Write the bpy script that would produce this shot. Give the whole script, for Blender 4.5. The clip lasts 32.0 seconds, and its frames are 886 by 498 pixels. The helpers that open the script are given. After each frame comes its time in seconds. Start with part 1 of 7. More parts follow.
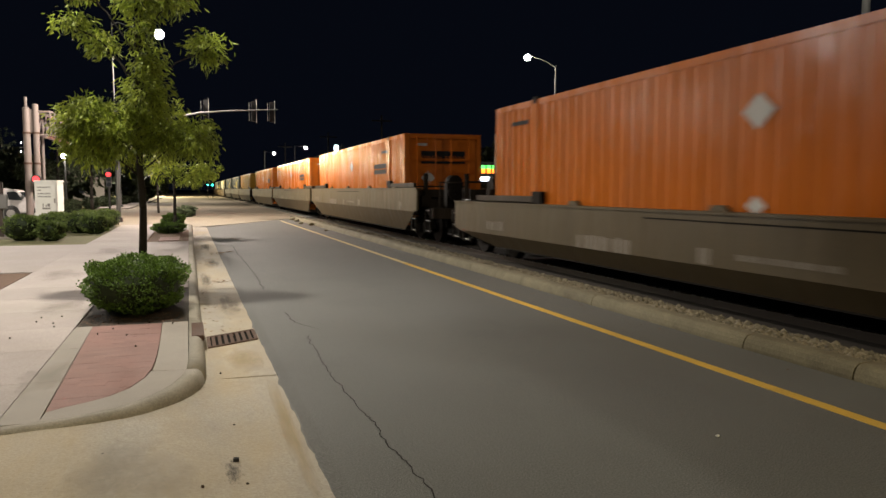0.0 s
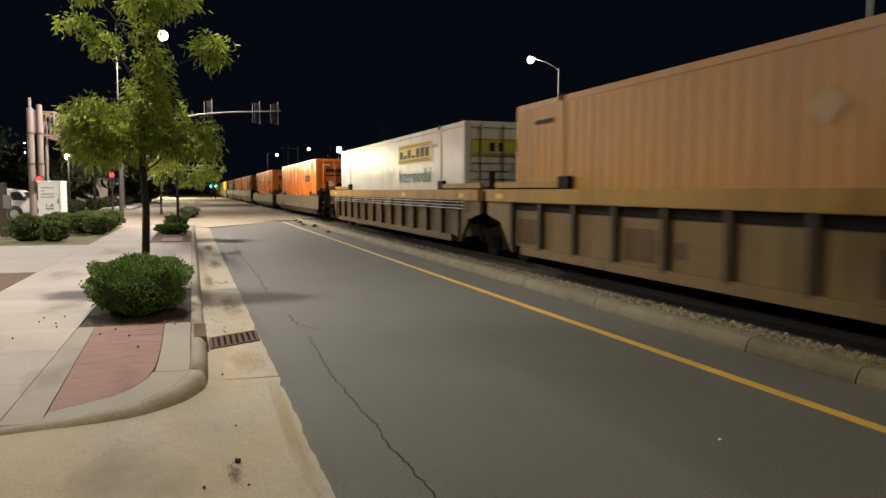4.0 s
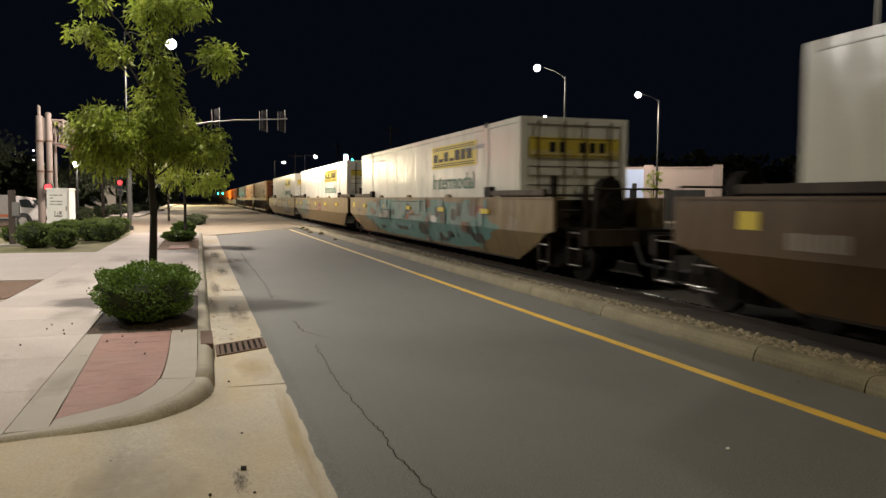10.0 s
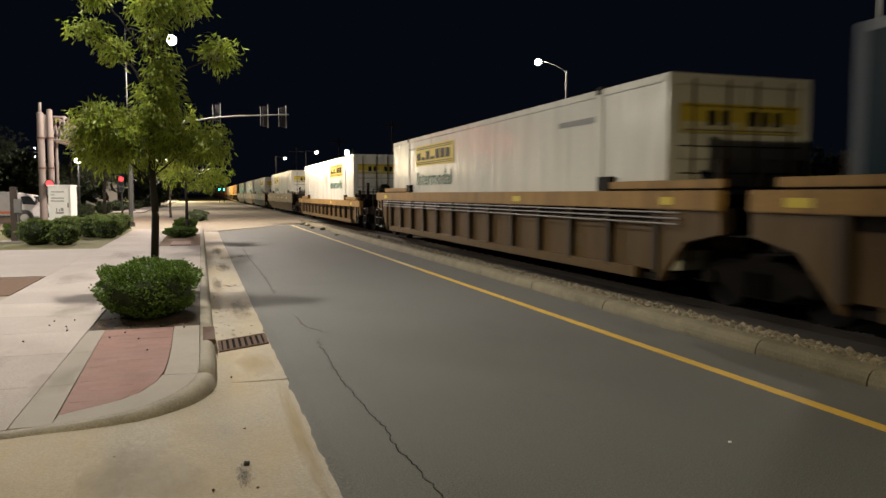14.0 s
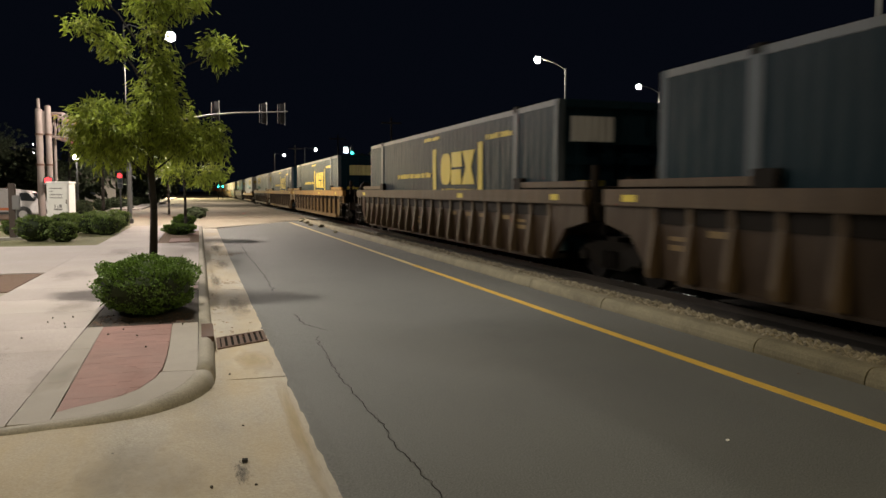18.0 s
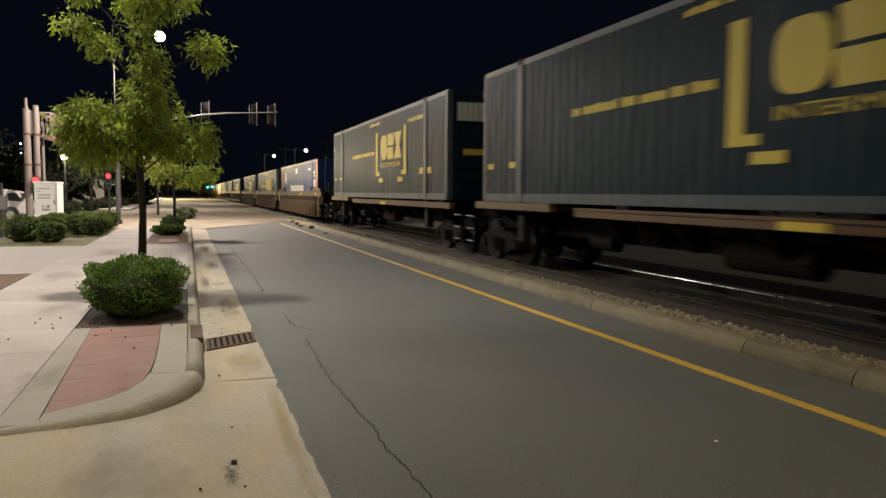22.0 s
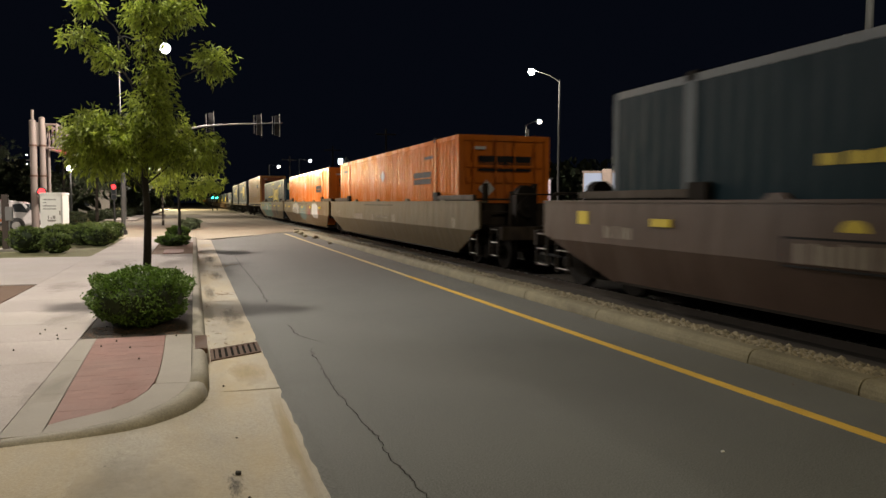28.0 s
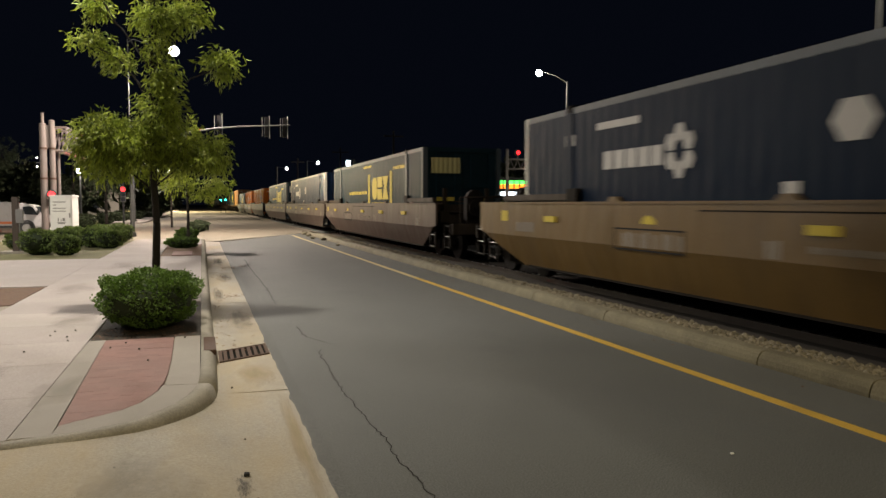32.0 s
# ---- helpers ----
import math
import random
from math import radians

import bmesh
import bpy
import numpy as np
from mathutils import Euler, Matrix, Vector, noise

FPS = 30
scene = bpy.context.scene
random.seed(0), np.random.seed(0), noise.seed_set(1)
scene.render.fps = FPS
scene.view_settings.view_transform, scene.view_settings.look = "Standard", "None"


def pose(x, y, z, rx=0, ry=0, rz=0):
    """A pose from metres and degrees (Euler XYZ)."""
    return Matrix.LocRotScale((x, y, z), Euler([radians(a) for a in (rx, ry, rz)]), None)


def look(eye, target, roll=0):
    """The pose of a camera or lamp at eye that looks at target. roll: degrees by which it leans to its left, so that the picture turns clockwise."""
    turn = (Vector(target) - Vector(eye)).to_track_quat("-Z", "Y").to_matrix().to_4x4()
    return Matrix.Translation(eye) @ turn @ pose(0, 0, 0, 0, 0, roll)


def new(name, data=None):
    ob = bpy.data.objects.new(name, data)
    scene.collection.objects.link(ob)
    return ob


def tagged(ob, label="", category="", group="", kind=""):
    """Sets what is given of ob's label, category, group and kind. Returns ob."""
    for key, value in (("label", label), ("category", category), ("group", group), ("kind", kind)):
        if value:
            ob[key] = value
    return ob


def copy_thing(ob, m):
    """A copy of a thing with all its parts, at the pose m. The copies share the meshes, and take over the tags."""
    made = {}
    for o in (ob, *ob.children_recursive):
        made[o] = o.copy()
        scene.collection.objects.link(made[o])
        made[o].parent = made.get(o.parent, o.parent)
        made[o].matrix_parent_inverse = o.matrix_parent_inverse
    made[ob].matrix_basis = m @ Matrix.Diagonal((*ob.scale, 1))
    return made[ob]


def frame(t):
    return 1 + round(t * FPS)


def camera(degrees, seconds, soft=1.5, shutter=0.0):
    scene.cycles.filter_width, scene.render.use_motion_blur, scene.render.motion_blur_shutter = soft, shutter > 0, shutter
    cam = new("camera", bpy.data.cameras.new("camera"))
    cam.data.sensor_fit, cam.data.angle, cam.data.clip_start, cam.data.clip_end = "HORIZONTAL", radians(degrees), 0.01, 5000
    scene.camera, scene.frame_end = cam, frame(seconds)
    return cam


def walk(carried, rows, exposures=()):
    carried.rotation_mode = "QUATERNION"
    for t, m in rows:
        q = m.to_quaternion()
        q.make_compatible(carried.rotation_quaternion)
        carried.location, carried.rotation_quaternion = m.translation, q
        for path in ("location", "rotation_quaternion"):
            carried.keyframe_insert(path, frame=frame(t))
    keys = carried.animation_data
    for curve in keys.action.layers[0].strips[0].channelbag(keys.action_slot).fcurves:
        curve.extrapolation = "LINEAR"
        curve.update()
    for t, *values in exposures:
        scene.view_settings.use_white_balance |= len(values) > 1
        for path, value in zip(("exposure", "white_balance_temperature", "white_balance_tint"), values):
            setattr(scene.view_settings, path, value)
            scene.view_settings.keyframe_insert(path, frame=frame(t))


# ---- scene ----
cam = camera(61.725, 32.0, soft=1.5, shutter=0.36)
# seconds, heading (from the street's line to its right), tilt and lean in degrees
SWAY = [
    (0, 18.880, -4.591, 0.014), (0.5, 18.832, -4.655, 0.018), (1, 18.819, -4.650, 0.038), (1.5, 18.831, -4.620, 0.110),
    (2, 18.857, -4.603, 0.130), (2.5, 18.841, -4.567, 0.204), (3, 18.747, -4.541, 0.253), (3.5, 18.679, -4.495, 0.234),
    (5.5, 18.779, -4.328, 0.319), (6, 18.754, -4.314, 0.310), (6.5, 18.739, -4.248, 0.316), (7, 18.697, -4.151, 0.318),
    (7.5, 18.655, -4.080, 0.292), (8, 18.585, -4.003, 0.298), (8.5, 18.473, -3.961, 0.336), (9, 18.353, -3.919, 0.310),
    (9.5, 18.279, -3.874, 0.295), (10, 18.196, -3.850, 0.285), (10.5, 18.124, -3.845, 0.224), (11, 18.084, -3.894, 0.116),
    (11.5, 18.060, -3.995, 0.067), (12, 18.072, -4.145, -0.018), (12.5, 18.071, -4.224, -0.017), (13, 18.062, -4.266, -0.078),
    (13.5, 18.059, -4.252, -0.044), (14, 18.074, -4.237, 0.027), (14.5, 18.072, -4.232, 0.058), (16.5, 17.985, -4.214, 0.129),
    (17, 18.014, -4.268, 0.123), (17.5, 18.084, -4.335, 0.135), (18, 18.173, -4.424, 0.176), (18.5, 18.260, -4.489, 0.187),
    (19, 18.346, -4.526, 0.205), (19.5, 18.380, -4.533, 0.156), (20, 18.447, -4.476, 0.175), (20.5, 18.510, -4.438, 0.196),
    (21, 18.615, -4.389, 0.266), (21.5, 18.753, -4.339, 0.284), (22, 18.923, -4.318, 0.349), (22.5, 19.073, -4.326, 0.379),
    (23, 19.161, -4.336, 0.406), (23.5, 19.160, -4.314, 0.457), (24, 19.077, -4.288, 0.461), (24.5, 18.975, -4.228, 0.459),
    (25, 18.867, -4.154, 0.444), (25.5, 18.775, -4.055, 0.364), (27.5, 18.664, -3.691, 0.146), (28, 18.587, -3.561, 0.176),
    (28.5, 18.513, -3.409, 0.286), (29, 18.379, -3.309, 0.258), (29.5, 18.227, -3.245, 0.280), (30, 18.113, -3.213, 0.214),
    (30.5, 18.025, -3.254, 0.186), (31, 18.011, -3.368, 0.097), (31.5, 18.016, -3.438, 0.088), (32, 17.989, -3.439, 0.052),
]
EYE = Vector((0.0, 0.0, 1.6))


def aim(heading, tilt, lean):
    a, b = radians(heading), radians(tilt)
    way = Vector((math.sin(a) * math.cos(b), math.cos(a) * math.cos(b), math.sin(b)))
    return look(EYE, EYE + way, lean)


walk(cam, [(t, aim(a, b, c)) for t, a, b, c in SWAY], [(0.0, 0.0), (3.0, 0.03), (12.0, 0.0), (17.0, -0.1), (24.0, -0.06), (32.0, -0.12)])

# ---- world and lamps ----
world = bpy.data.worlds.new("night")
world.use_nodes = True
scene.world = world
world.node_tree.nodes["Background"].inputs[0].default_value = (0.20, 0.28, 0.55, 1)
world.node_tree.nodes["Background"].inputs[1].default_value = 0.009


def lamp_light(name, x, y, z, watts, color, spread=0, blend=0.5, radius=0.16):
    """A lamp with a cut-off hood of that spread in degrees, or an open one that shines all round."""
    data = bpy.data.lights.new(name, "SPOT" if spread else "POINT")
    data.energy, data.color, data.shadow_soft_size = watts, color, radius
    if spread:
        data.spot_size, data.spot_blend = radians(spread), blend
    ob = new(name, data)
    ob.matrix_world = look((x, y, z), (x + 0.001, y, z - 5))
    return ob


WHITE, WARM, PINK = (1.0, 0.915, 0.75), (1.0, 0.83, 0.50), (1.0, 0.86, 0.74)
# lamps of the street and one added fill lamp: x, y, height of the head, watts, colour
LAMPS = [
    ("lamp_glow_left", -1.19, 10.8, 8.95, 3900, (1.0, 0.92, 0.79), 120, 1.0),
    ("lamp_glow_behind", 2.0, -14.0, 8.95, 9000, WARM, 168, 0.5),
    ("lamp_glow_corner", -1.19, 39.5, 8.9, 12300, PINK, 170, 0.35),
    ("lamp_glow_side", -11.5, 33.0, 6.05, 1700, WHITE),
    ("lamp_glow_lot", 18.5, 39.2, 8.85, 900, WHITE),
    ("lamp_glow_lot_far", 30.0, 46.7, 8.85, 2500, WHITE, 160, 0.4),
    ("lamp_glow_lot_end", 30.4, 62.6, 8.85, 1500, WHITE, 160, 0.4),
    ("lamp_glow_pole", 13.2, 11.4, 9.35, 750, WHITE, 150, 0.4),
    ("lamp_glow_avenue", -3.6, 70.0, 8.6, 7000, PINK, 158, 0.8),
    ("lamp_glow_avenue_far", -4.8, 104.0, 8.6, 15000, PINK, 160, 0.8),
    # fill lamp added out of view on the left for hedge and crown
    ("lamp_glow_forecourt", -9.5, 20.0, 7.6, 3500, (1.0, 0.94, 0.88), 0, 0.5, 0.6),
    ("lamp_glow_avenue_end", -6.5, 165.0, 8.6, 42000, WARM),
    ("lamp_glow_red", -6.71, 49.2, 5.22, 420, (1.0, 0.06, 0.04), 0, 0.5, 0.2),
    ("lamp_glow_crossing", -8.5, 59.7, 4.0, 380, WHITE),
]
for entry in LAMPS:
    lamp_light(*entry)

# ---- materials ----
MATS = {}


def node_mat(name, color, rough=0.6, metal=0.0, var=0.25, scale=3.0, fine=60.0, bump=0.15, dirt=None, dirt_amount=0.4, streak=False, spec=0.5, coarse=1.0, island=False, wobble=0.0, dirt2=None, speckle=None):
    """A surface with variation at two scales, stains of the colour dirt, and fine relief."""
    if name in MATS:
        return MATS[name]
    m = bpy.data.materials.new(name)
    m.use_nodes = True
    nt = m.node_tree
    n, l = nt.nodes, nt.links
    bsdf = n["Principled BSDF"]
    tc = n.new("ShaderNodeTexCoord")
    mp = n.new("ShaderNodeMapping")
    l.new(tc.outputs["Object"], mp.inputs[0])
    mp.inputs["Scale"].default_value = (1, 1, 0.12) if streak else (1, 1, 1)
    big = n.new("ShaderNodeTexNoise")
    big.inputs["Scale"].default_value, big.inputs["Detail"].default_value, big.inputs["Roughness"].default_value = scale, 8, 0.65
    l.new(mp.outputs[0], big.inputs["Vector"])
    small = n.new("ShaderNodeTexNoise")
    small.inputs["Scale"].default_value, small.inputs["Detail"].default_value = fine, 4
    l.new(tc.outputs["Object"], small.inputs["Vector"])
    # brightness variation
    mixn = n.new("ShaderNodeMath")
    mixn.operation = "MULTIPLY_ADD"
    l.new(big.outputs["Fac"], mixn.inputs[0])
    mixn.inputs[1].default_value = 1.3 * coarse
    mixn.inputs[2].default_value = -0.65 * coarse
    add = n.new("ShaderNodeMath")
    add.operation = "MULTIPLY_ADD"
    l.new(small.outputs["Fac"], add.inputs[0])
    add.inputs[1].default_value = 0.9
    add.inputs[2].default_value = -0.45
    tot = n.new("ShaderNodeMath")
    l.new(mixn.outputs[0], tot.inputs[0])
    l.new(add.outputs[0], tot.inputs[1])
    val = n.new("ShaderNodeMath")
    val.operation = "MULTIPLY_ADD"
    l.new(tot.outputs[0], val.inputs[0])
    val.inputs[1].default_value, val.inputs[2].default_value = 2 * var, 1.0
    hsv = n.new("ShaderNodeHueSaturation")
    hsv.inputs["Color"].default_value = (*color, 1)
    last = val.outputs[0]
    if island:
        geo = n.new("ShaderNodeNewGeometry")
        rnd = n.new("ShaderNodeMath")
        rnd.operation = "MULTIPLY_ADD"
        l.new(geo.outputs["Random Per Island"], rnd.inputs[0])
        rnd.inputs[1].default_value, rnd.inputs[2].default_value = 0.9, 0.55
        mul = n.new("ShaderNodeMath")
        mul.operation = "MULTIPLY"
        l.new(last, mul.inputs[0])
        l.new(rnd.outputs[0], mul.inputs[1])
        last = mul.outputs[0]
    if speckle:
        # grains of aggregate: scale, darkest, lightest
        sp = n.new("ShaderNodeTexNoise")
        sp.inputs["Scale"].default_value, sp.inputs["Detail"].default_value, sp.inputs["Roughness"].default_value = speckle[0], 3, 0.75
        l.new(tc.outputs["Object"], sp.inputs["Vector"])
        sr = n.new("ShaderNodeMapRange")
        sr.inputs["From Min"].default_value, sr.inputs["From Max"].default_value = 0.34, 0.68
        sr.inputs["To Min"].default_value, sr.inputs["To Max"].default_value = speckle[1], speckle[2]
        l.new(sp.outputs["Fac"], sr.inputs["Value"])
        sm = n.new("ShaderNodeMath")
        sm.operation = "MULTIPLY"
        l.new(last, sm.inputs[0])
        l.new(sr.outputs[0], sm.inputs[1])
        last = sm.outputs[0]
    l.new(last, hsv.inputs["Value"])
    col = hsv.outputs[0]
    if dirt:
        d = n.new("ShaderNodeTexNoise")
        d.inputs["Scale"].default_value, d.inputs["Detail"].default_value = scale * 0.6, 10
        d.inputs["Roughness"].default_value = 0.7
        l.new(mp.outputs[0], d.inputs["Vector"])
        ramp = n.new("ShaderNodeMapRange")
        ramp.inputs["From Min"].default_value, ramp.inputs["From Max"].default_value = 0.48, 0.78
        ramp.inputs["To Max"].default_value = dirt_amount
        l.new(d.outputs["Fac"], ramp.inputs["Value"])
        mx = n.new("ShaderNodeMix")
        mx.data_type = "RGBA"
        l.new(ramp.outputs[0], mx.inputs["Factor"])
        l.new(col, mx.inputs["A"])
        mx.inputs["B"].default_value = (*dirt, 1)
        col = mx.outputs["Result"]
    if dirt2:
        # long stains: colour, amount, scale, stretch
        m2 = n.new("ShaderNodeMapping")
        l.new(tc.outputs["Object"], m2.inputs[0])
        m2.inputs["Scale"].default_value = dirt2[3]
        m2.inputs["Location"].default_value = (3.7, 1.9, 0.4)
        d2 = n.new("ShaderNodeTexNoise")
        d2.inputs["Scale"].default_value, d2.inputs["Detail"].default_value, d2.inputs["Roughness"].default_value = dirt2[2], 9, 0.62
        l.new(m2.outputs[0], d2.inputs["Vector"])
        r2 = n.new("ShaderNodeMapRange")
        r2.inputs["From Min"].default_value, r2.inputs["From Max"].default_value, r2.inputs["To Max"].default_value = 0.42, 0.68, dirt2[1]
        l.new(d2.outputs["Fac"], r2.inputs["Value"])
        x2 = n.new("ShaderNodeMix")
        x2.data_type = "RGBA"
        l.new(r2.outputs[0], x2.inputs["Factor"])
        l.new(col, x2.inputs["A"])
        x2.inputs["B"].default_value = (*dirt2[0], 1)
        col = x2.outputs["Result"]
    l.new(col, bsdf.inputs["Base Color"])
    rr = n.new("ShaderNodeMath")
    rr.operation = "MULTIPLY_ADD"
    l.new(big.outputs["Fac"], rr.inputs[0])
    rr.inputs[1].default_value, rr.inputs[2].default_value = 0.3, rough - 0.15
    l.new(rr.outputs[0], bsdf.inputs["Roughness"])
    bsdf.inputs["Metallic"].default_value = metal
    bsdf.inputs["Specular IOR Level"].default_value = spec
    if bump:
        bm_ = n.new("ShaderNodeBump")
        bm_.inputs["Strength"].default_value, bm_.inputs["Distance"].default_value = bump, 0.01
        l.new(small.outputs["Fac"], bm_.inputs["Height"])
        l.new(bm_.outputs[0], bsdf.inputs["Normal"])
        if wobble:
            dent = n.new("ShaderNodeTexNoise")
            dent.inputs["Scale"].default_value, dent.inputs["Detail"].default_value = 1.6, 2
            dm = n.new("ShaderNodeMapping")
            dm.inputs["Scale"].default_value = (1, 2.4, 0.8)
            l.new(tc.outputs["Object"], dm.inputs[0])
            l.new(dm.outputs[0], dent.inputs["Vector"])
            wb = n.new("ShaderNodeBump")
            wb.inputs["Strength"].default_value, wb.inputs["Distance"].default_value = 1.0, wobble
            l.new(dent.outputs["Fac"], wb.inputs["Height"])
            l.new(wb.outputs[0], bm_.inputs["Normal"])
    MATS[name] = m
    return m


def per_piece(m, low, high):
    """Vary the colour of m from piece to piece."""
    n, l = m.node_tree.nodes, m.node_tree.links
    bsdf = n["Principled BSDF"]
    src = bsdf.inputs["Base Color"].links[0].from_socket
    info = n.new("ShaderNodeObjectInfo")
    mr = n.new("ShaderNodeMapRange")
    mr.inputs["To Min"].default_value, mr.inputs["To Max"].default_value = low, high
    l.new(info.outputs["Random"], mr.inputs["Value"])
    hs = n.new("ShaderNodeHueSaturation")
    l.new(src, hs.inputs["Color"])
    l.new(mr.outputs[0], hs.inputs["Value"])
    l.new(hs.outputs[0], bsdf.inputs["Base Color"])


def thin_leaf(m, share):
    """Let part of the light through the leaves of m."""
    n, l = m.node_tree.nodes, m.node_tree.links
    bsdf, out = n["Principled BSDF"], n["Material Output"]
    tr = n.new("ShaderNodeBsdfTranslucent")
    l.new(bsdf.inputs["Base Color"].links[0].from_socket, tr.inputs["Color"])
    mx = n.new("ShaderNodeMixShader")
    mx.inputs[0].default_value = share
    l.new(bsdf.outputs[0], mx.inputs[1])
    l.new(tr.outputs[0], mx.inputs[2])
    l.new(mx.outputs[0], out.inputs["Surface"])


def grime(name, color, strength, scale, stretch=(1, 1, 1), core=0.35):
    """A thin stain with an uneven edge that fades out; it lies on a sheet two units wide round its origin."""
    m = bpy.data.materials.new(name)
    m.use_nodes = True
    n, l = m.node_tree.nodes, m.node_tree.links
    bsdf, out = n["Principled BSDF"], n["Material Output"]
    bsdf.inputs["Base Color"].default_value = (*color, 1)
    bsdf.inputs["Roughness"].default_value = 0.8
    tc = n.new("ShaderNodeTexCoord")
    length = n.new("ShaderNodeVectorMath")
    length.operation = "LENGTH"
    l.new(tc.outputs["Object"], length.inputs[0])
    mp = n.new("ShaderNodeMapping")
    mp.inputs["Scale"].default_value = stretch
    l.new(tc.outputs["Object"], mp.inputs[0])
    tex = n.new("ShaderNodeTexNoise")
    tex.inputs["Scale"].default_value, tex.inputs["Detail"].default_value, tex.inputs["Roughness"].default_value = scale, 8, 0.7
    info = n.new("ShaderNodeObjectInfo")
    off = n.new("ShaderNodeVectorMath")
    off.operation = "ADD"
    l.new(mp.outputs[0], off.inputs[0])
    l.new(info.outputs["Location"], off.inputs[1])
    l.new(off.outputs[0], tex.inputs["Vector"])
    fade = n.new("ShaderNodeMapRange")
    fade.inputs["From Min"].default_value, fade.inputs["From Max"].default_value = 0.15, 1.0
    fade.inputs["To Min"].default_value, fade.inputs["To Max"].default_value = core, -0.35
    l.new(length.outputs["Value"], fade.inputs["Value"])
    add = n.new("ShaderNodeMath")
    l.new(fade.outputs[0], add.inputs[0])
    l.new(tex.outputs["Fac"], add.inputs[1])
    cut = n.new("ShaderNodeMapRange")
    cut.inputs["From Min"].default_value, cut.inputs["From Max"].default_value, cut.inputs["To Max"].default_value = 0.46, 0.9, strength
    l.new(add.outputs[0], cut.inputs["Value"])
    clear = n.new("ShaderNodeBsdfTransparent")
    mx = n.new("ShaderNodeMixShader")
    l.new(cut.outputs[0], mx.inputs[0])
    l.new(clear.outputs[0], mx.inputs[1])
    l.new(bsdf.outputs[0], mx.inputs[2])
    l.new(mx.outputs[0], out.inputs["Surface"])
    return m


def glow(name, color, strength):
    m = bpy.data.materials.new(name)
    m.use_nodes = True
    b = m.node_tree.nodes["Principled BSDF"]
    b.inputs["Base Color"].default_value = (*color, 1)
    b.inputs["Emission Color"].default_value = (*color, 1)
    b.inputs["Emission Strength"].default_value = strength
    return m


ASPHALT = node_mat("asphalt", (0.098, 0.101, 0.094), 0.75, var=0.42, scale=0.7, fine=170, bump=0.3, dirt=(0.06, 0.06, 0.055), dirt_amount=0.5, coarse=0.35, dirt2=((0.115, 0.115, 0.106), 0.5, 0.5, (1.6, 0.3, 1)), speckle=(92, 0.4, 1.75))
OLDROAD = node_mat("worn_asphalt", (0.225, 0.192, 0.142), 0.8, var=0.25, scale=0.4, fine=120, bump=0.4, dirt=(0.13, 0.11, 0.085), dirt_amount=0.5)
CONCRETE = node_mat("concrete", (0.36, 0.328, 0.275), 0.85, var=0.2, scale=1.3, fine=120, bump=0.35, dirt=(0.21, 0.175, 0.125), dirt_amount=0.6, dirt2=((0.40, 0.30, 0.15), 0.55, 0.8, (1.8, 0.5, 1)), speckle=(55, 0.82, 1.18))
BAND = node_mat("band_concrete", (0.30, 0.27, 0.235), 0.85, var=0.2, scale=1.6, fine=120, bump=0.3, dirt=(0.22, 0.19, 0.155), dirt_amount=0.5)
WALKWAY = node_mat("walkway_concrete", (0.37, 0.322, 0.30), 0.85, var=0.2, scale=0.9, fine=120, bump=0.3, dirt=(0.27, 0.22, 0.185), dirt_amount=0.45, dirt2=((0.33, 0.30, 0.26), 0.6, 0.6, (1, 1, 1)), speckle=(55, 0.85, 1.15))
KERB = node_mat("kerb_concrete", (0.265, 0.238, 0.186), 0.88, speckle=(60, 0.8, 1.2), var=0.22, scale=2.0, fine=110, bump=0.35, dirt=(0.11, 0.095, 0.065), dirt_amount=0.75)
TRACK_KERB = node_mat("track_kerb_concrete", (0.185, 0.163, 0.105), 0.9, speckle=(70, 0.88, 1.12), var=0.4, scale=2.2, fine=55, bump=0.2, dirt=(0.075, 0.062, 0.04), dirt_amount=0.8)
BRICK = node_mat("red_paver", (0.25, 0.142, 0.122), 0.85, var=0.25, scale=1.6, fine=90, bump=0.35, dirt=(0.27, 0.19, 0.165), dirt_amount=0.5)
per_piece(BRICK, 0.93, 1.06)
per_piece(CONCRETE, 0.88, 1.1)
per_piece(WALKWAY, 0.92, 1.06)
YELLOW_LINE = node_mat("yellow_road_paint", (0.60, 0.38, 0.06), 0.6, var=0.3, scale=3, fine=120, bump=0.3, dirt=(0.2, 0.16, 0.08), dirt_amount=0.35)
PALE_LINE = node_mat("worn_pale_road_paint", (0.55, 0.43, 0.2), 0.6, var=0.35, scale=2.5, fine=120, bump=0.3, dirt=(0.3, 0.26, 0.18), dirt_amount=0.5)
TAR = node_mat("tar_crack", (0.027, 0.026, 0.025), 0.9, var=0.3, spec=0.05)
SOIL = node_mat("soil", (0.036, 0.028, 0.02), 0.95, var=0.4, scale=2, fine=40, bump=0.8)
MULCH = node_mat("mulch", (0.13, 0.075, 0.045), 0.95, var=0.45, scale=8, fine=60, bump=1.0)
BALLAST = node_mat("ballast_stone", (0.185, 0.16, 0.112), 0.9, var=0.3, scale=6, fine=50, bump=0.6, island=True)
# near black: dark ballast and cinders, plus the train's shade put into the colour
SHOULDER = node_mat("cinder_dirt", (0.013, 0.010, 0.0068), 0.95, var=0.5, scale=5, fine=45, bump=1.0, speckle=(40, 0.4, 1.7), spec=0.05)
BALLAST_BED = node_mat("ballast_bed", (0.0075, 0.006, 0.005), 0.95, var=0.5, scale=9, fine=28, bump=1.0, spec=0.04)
TIE = node_mat("tie_wood", (0.022, 0.018, 0.014), 0.9, var=0.35, scale=4, fine=40, bump=0.6)
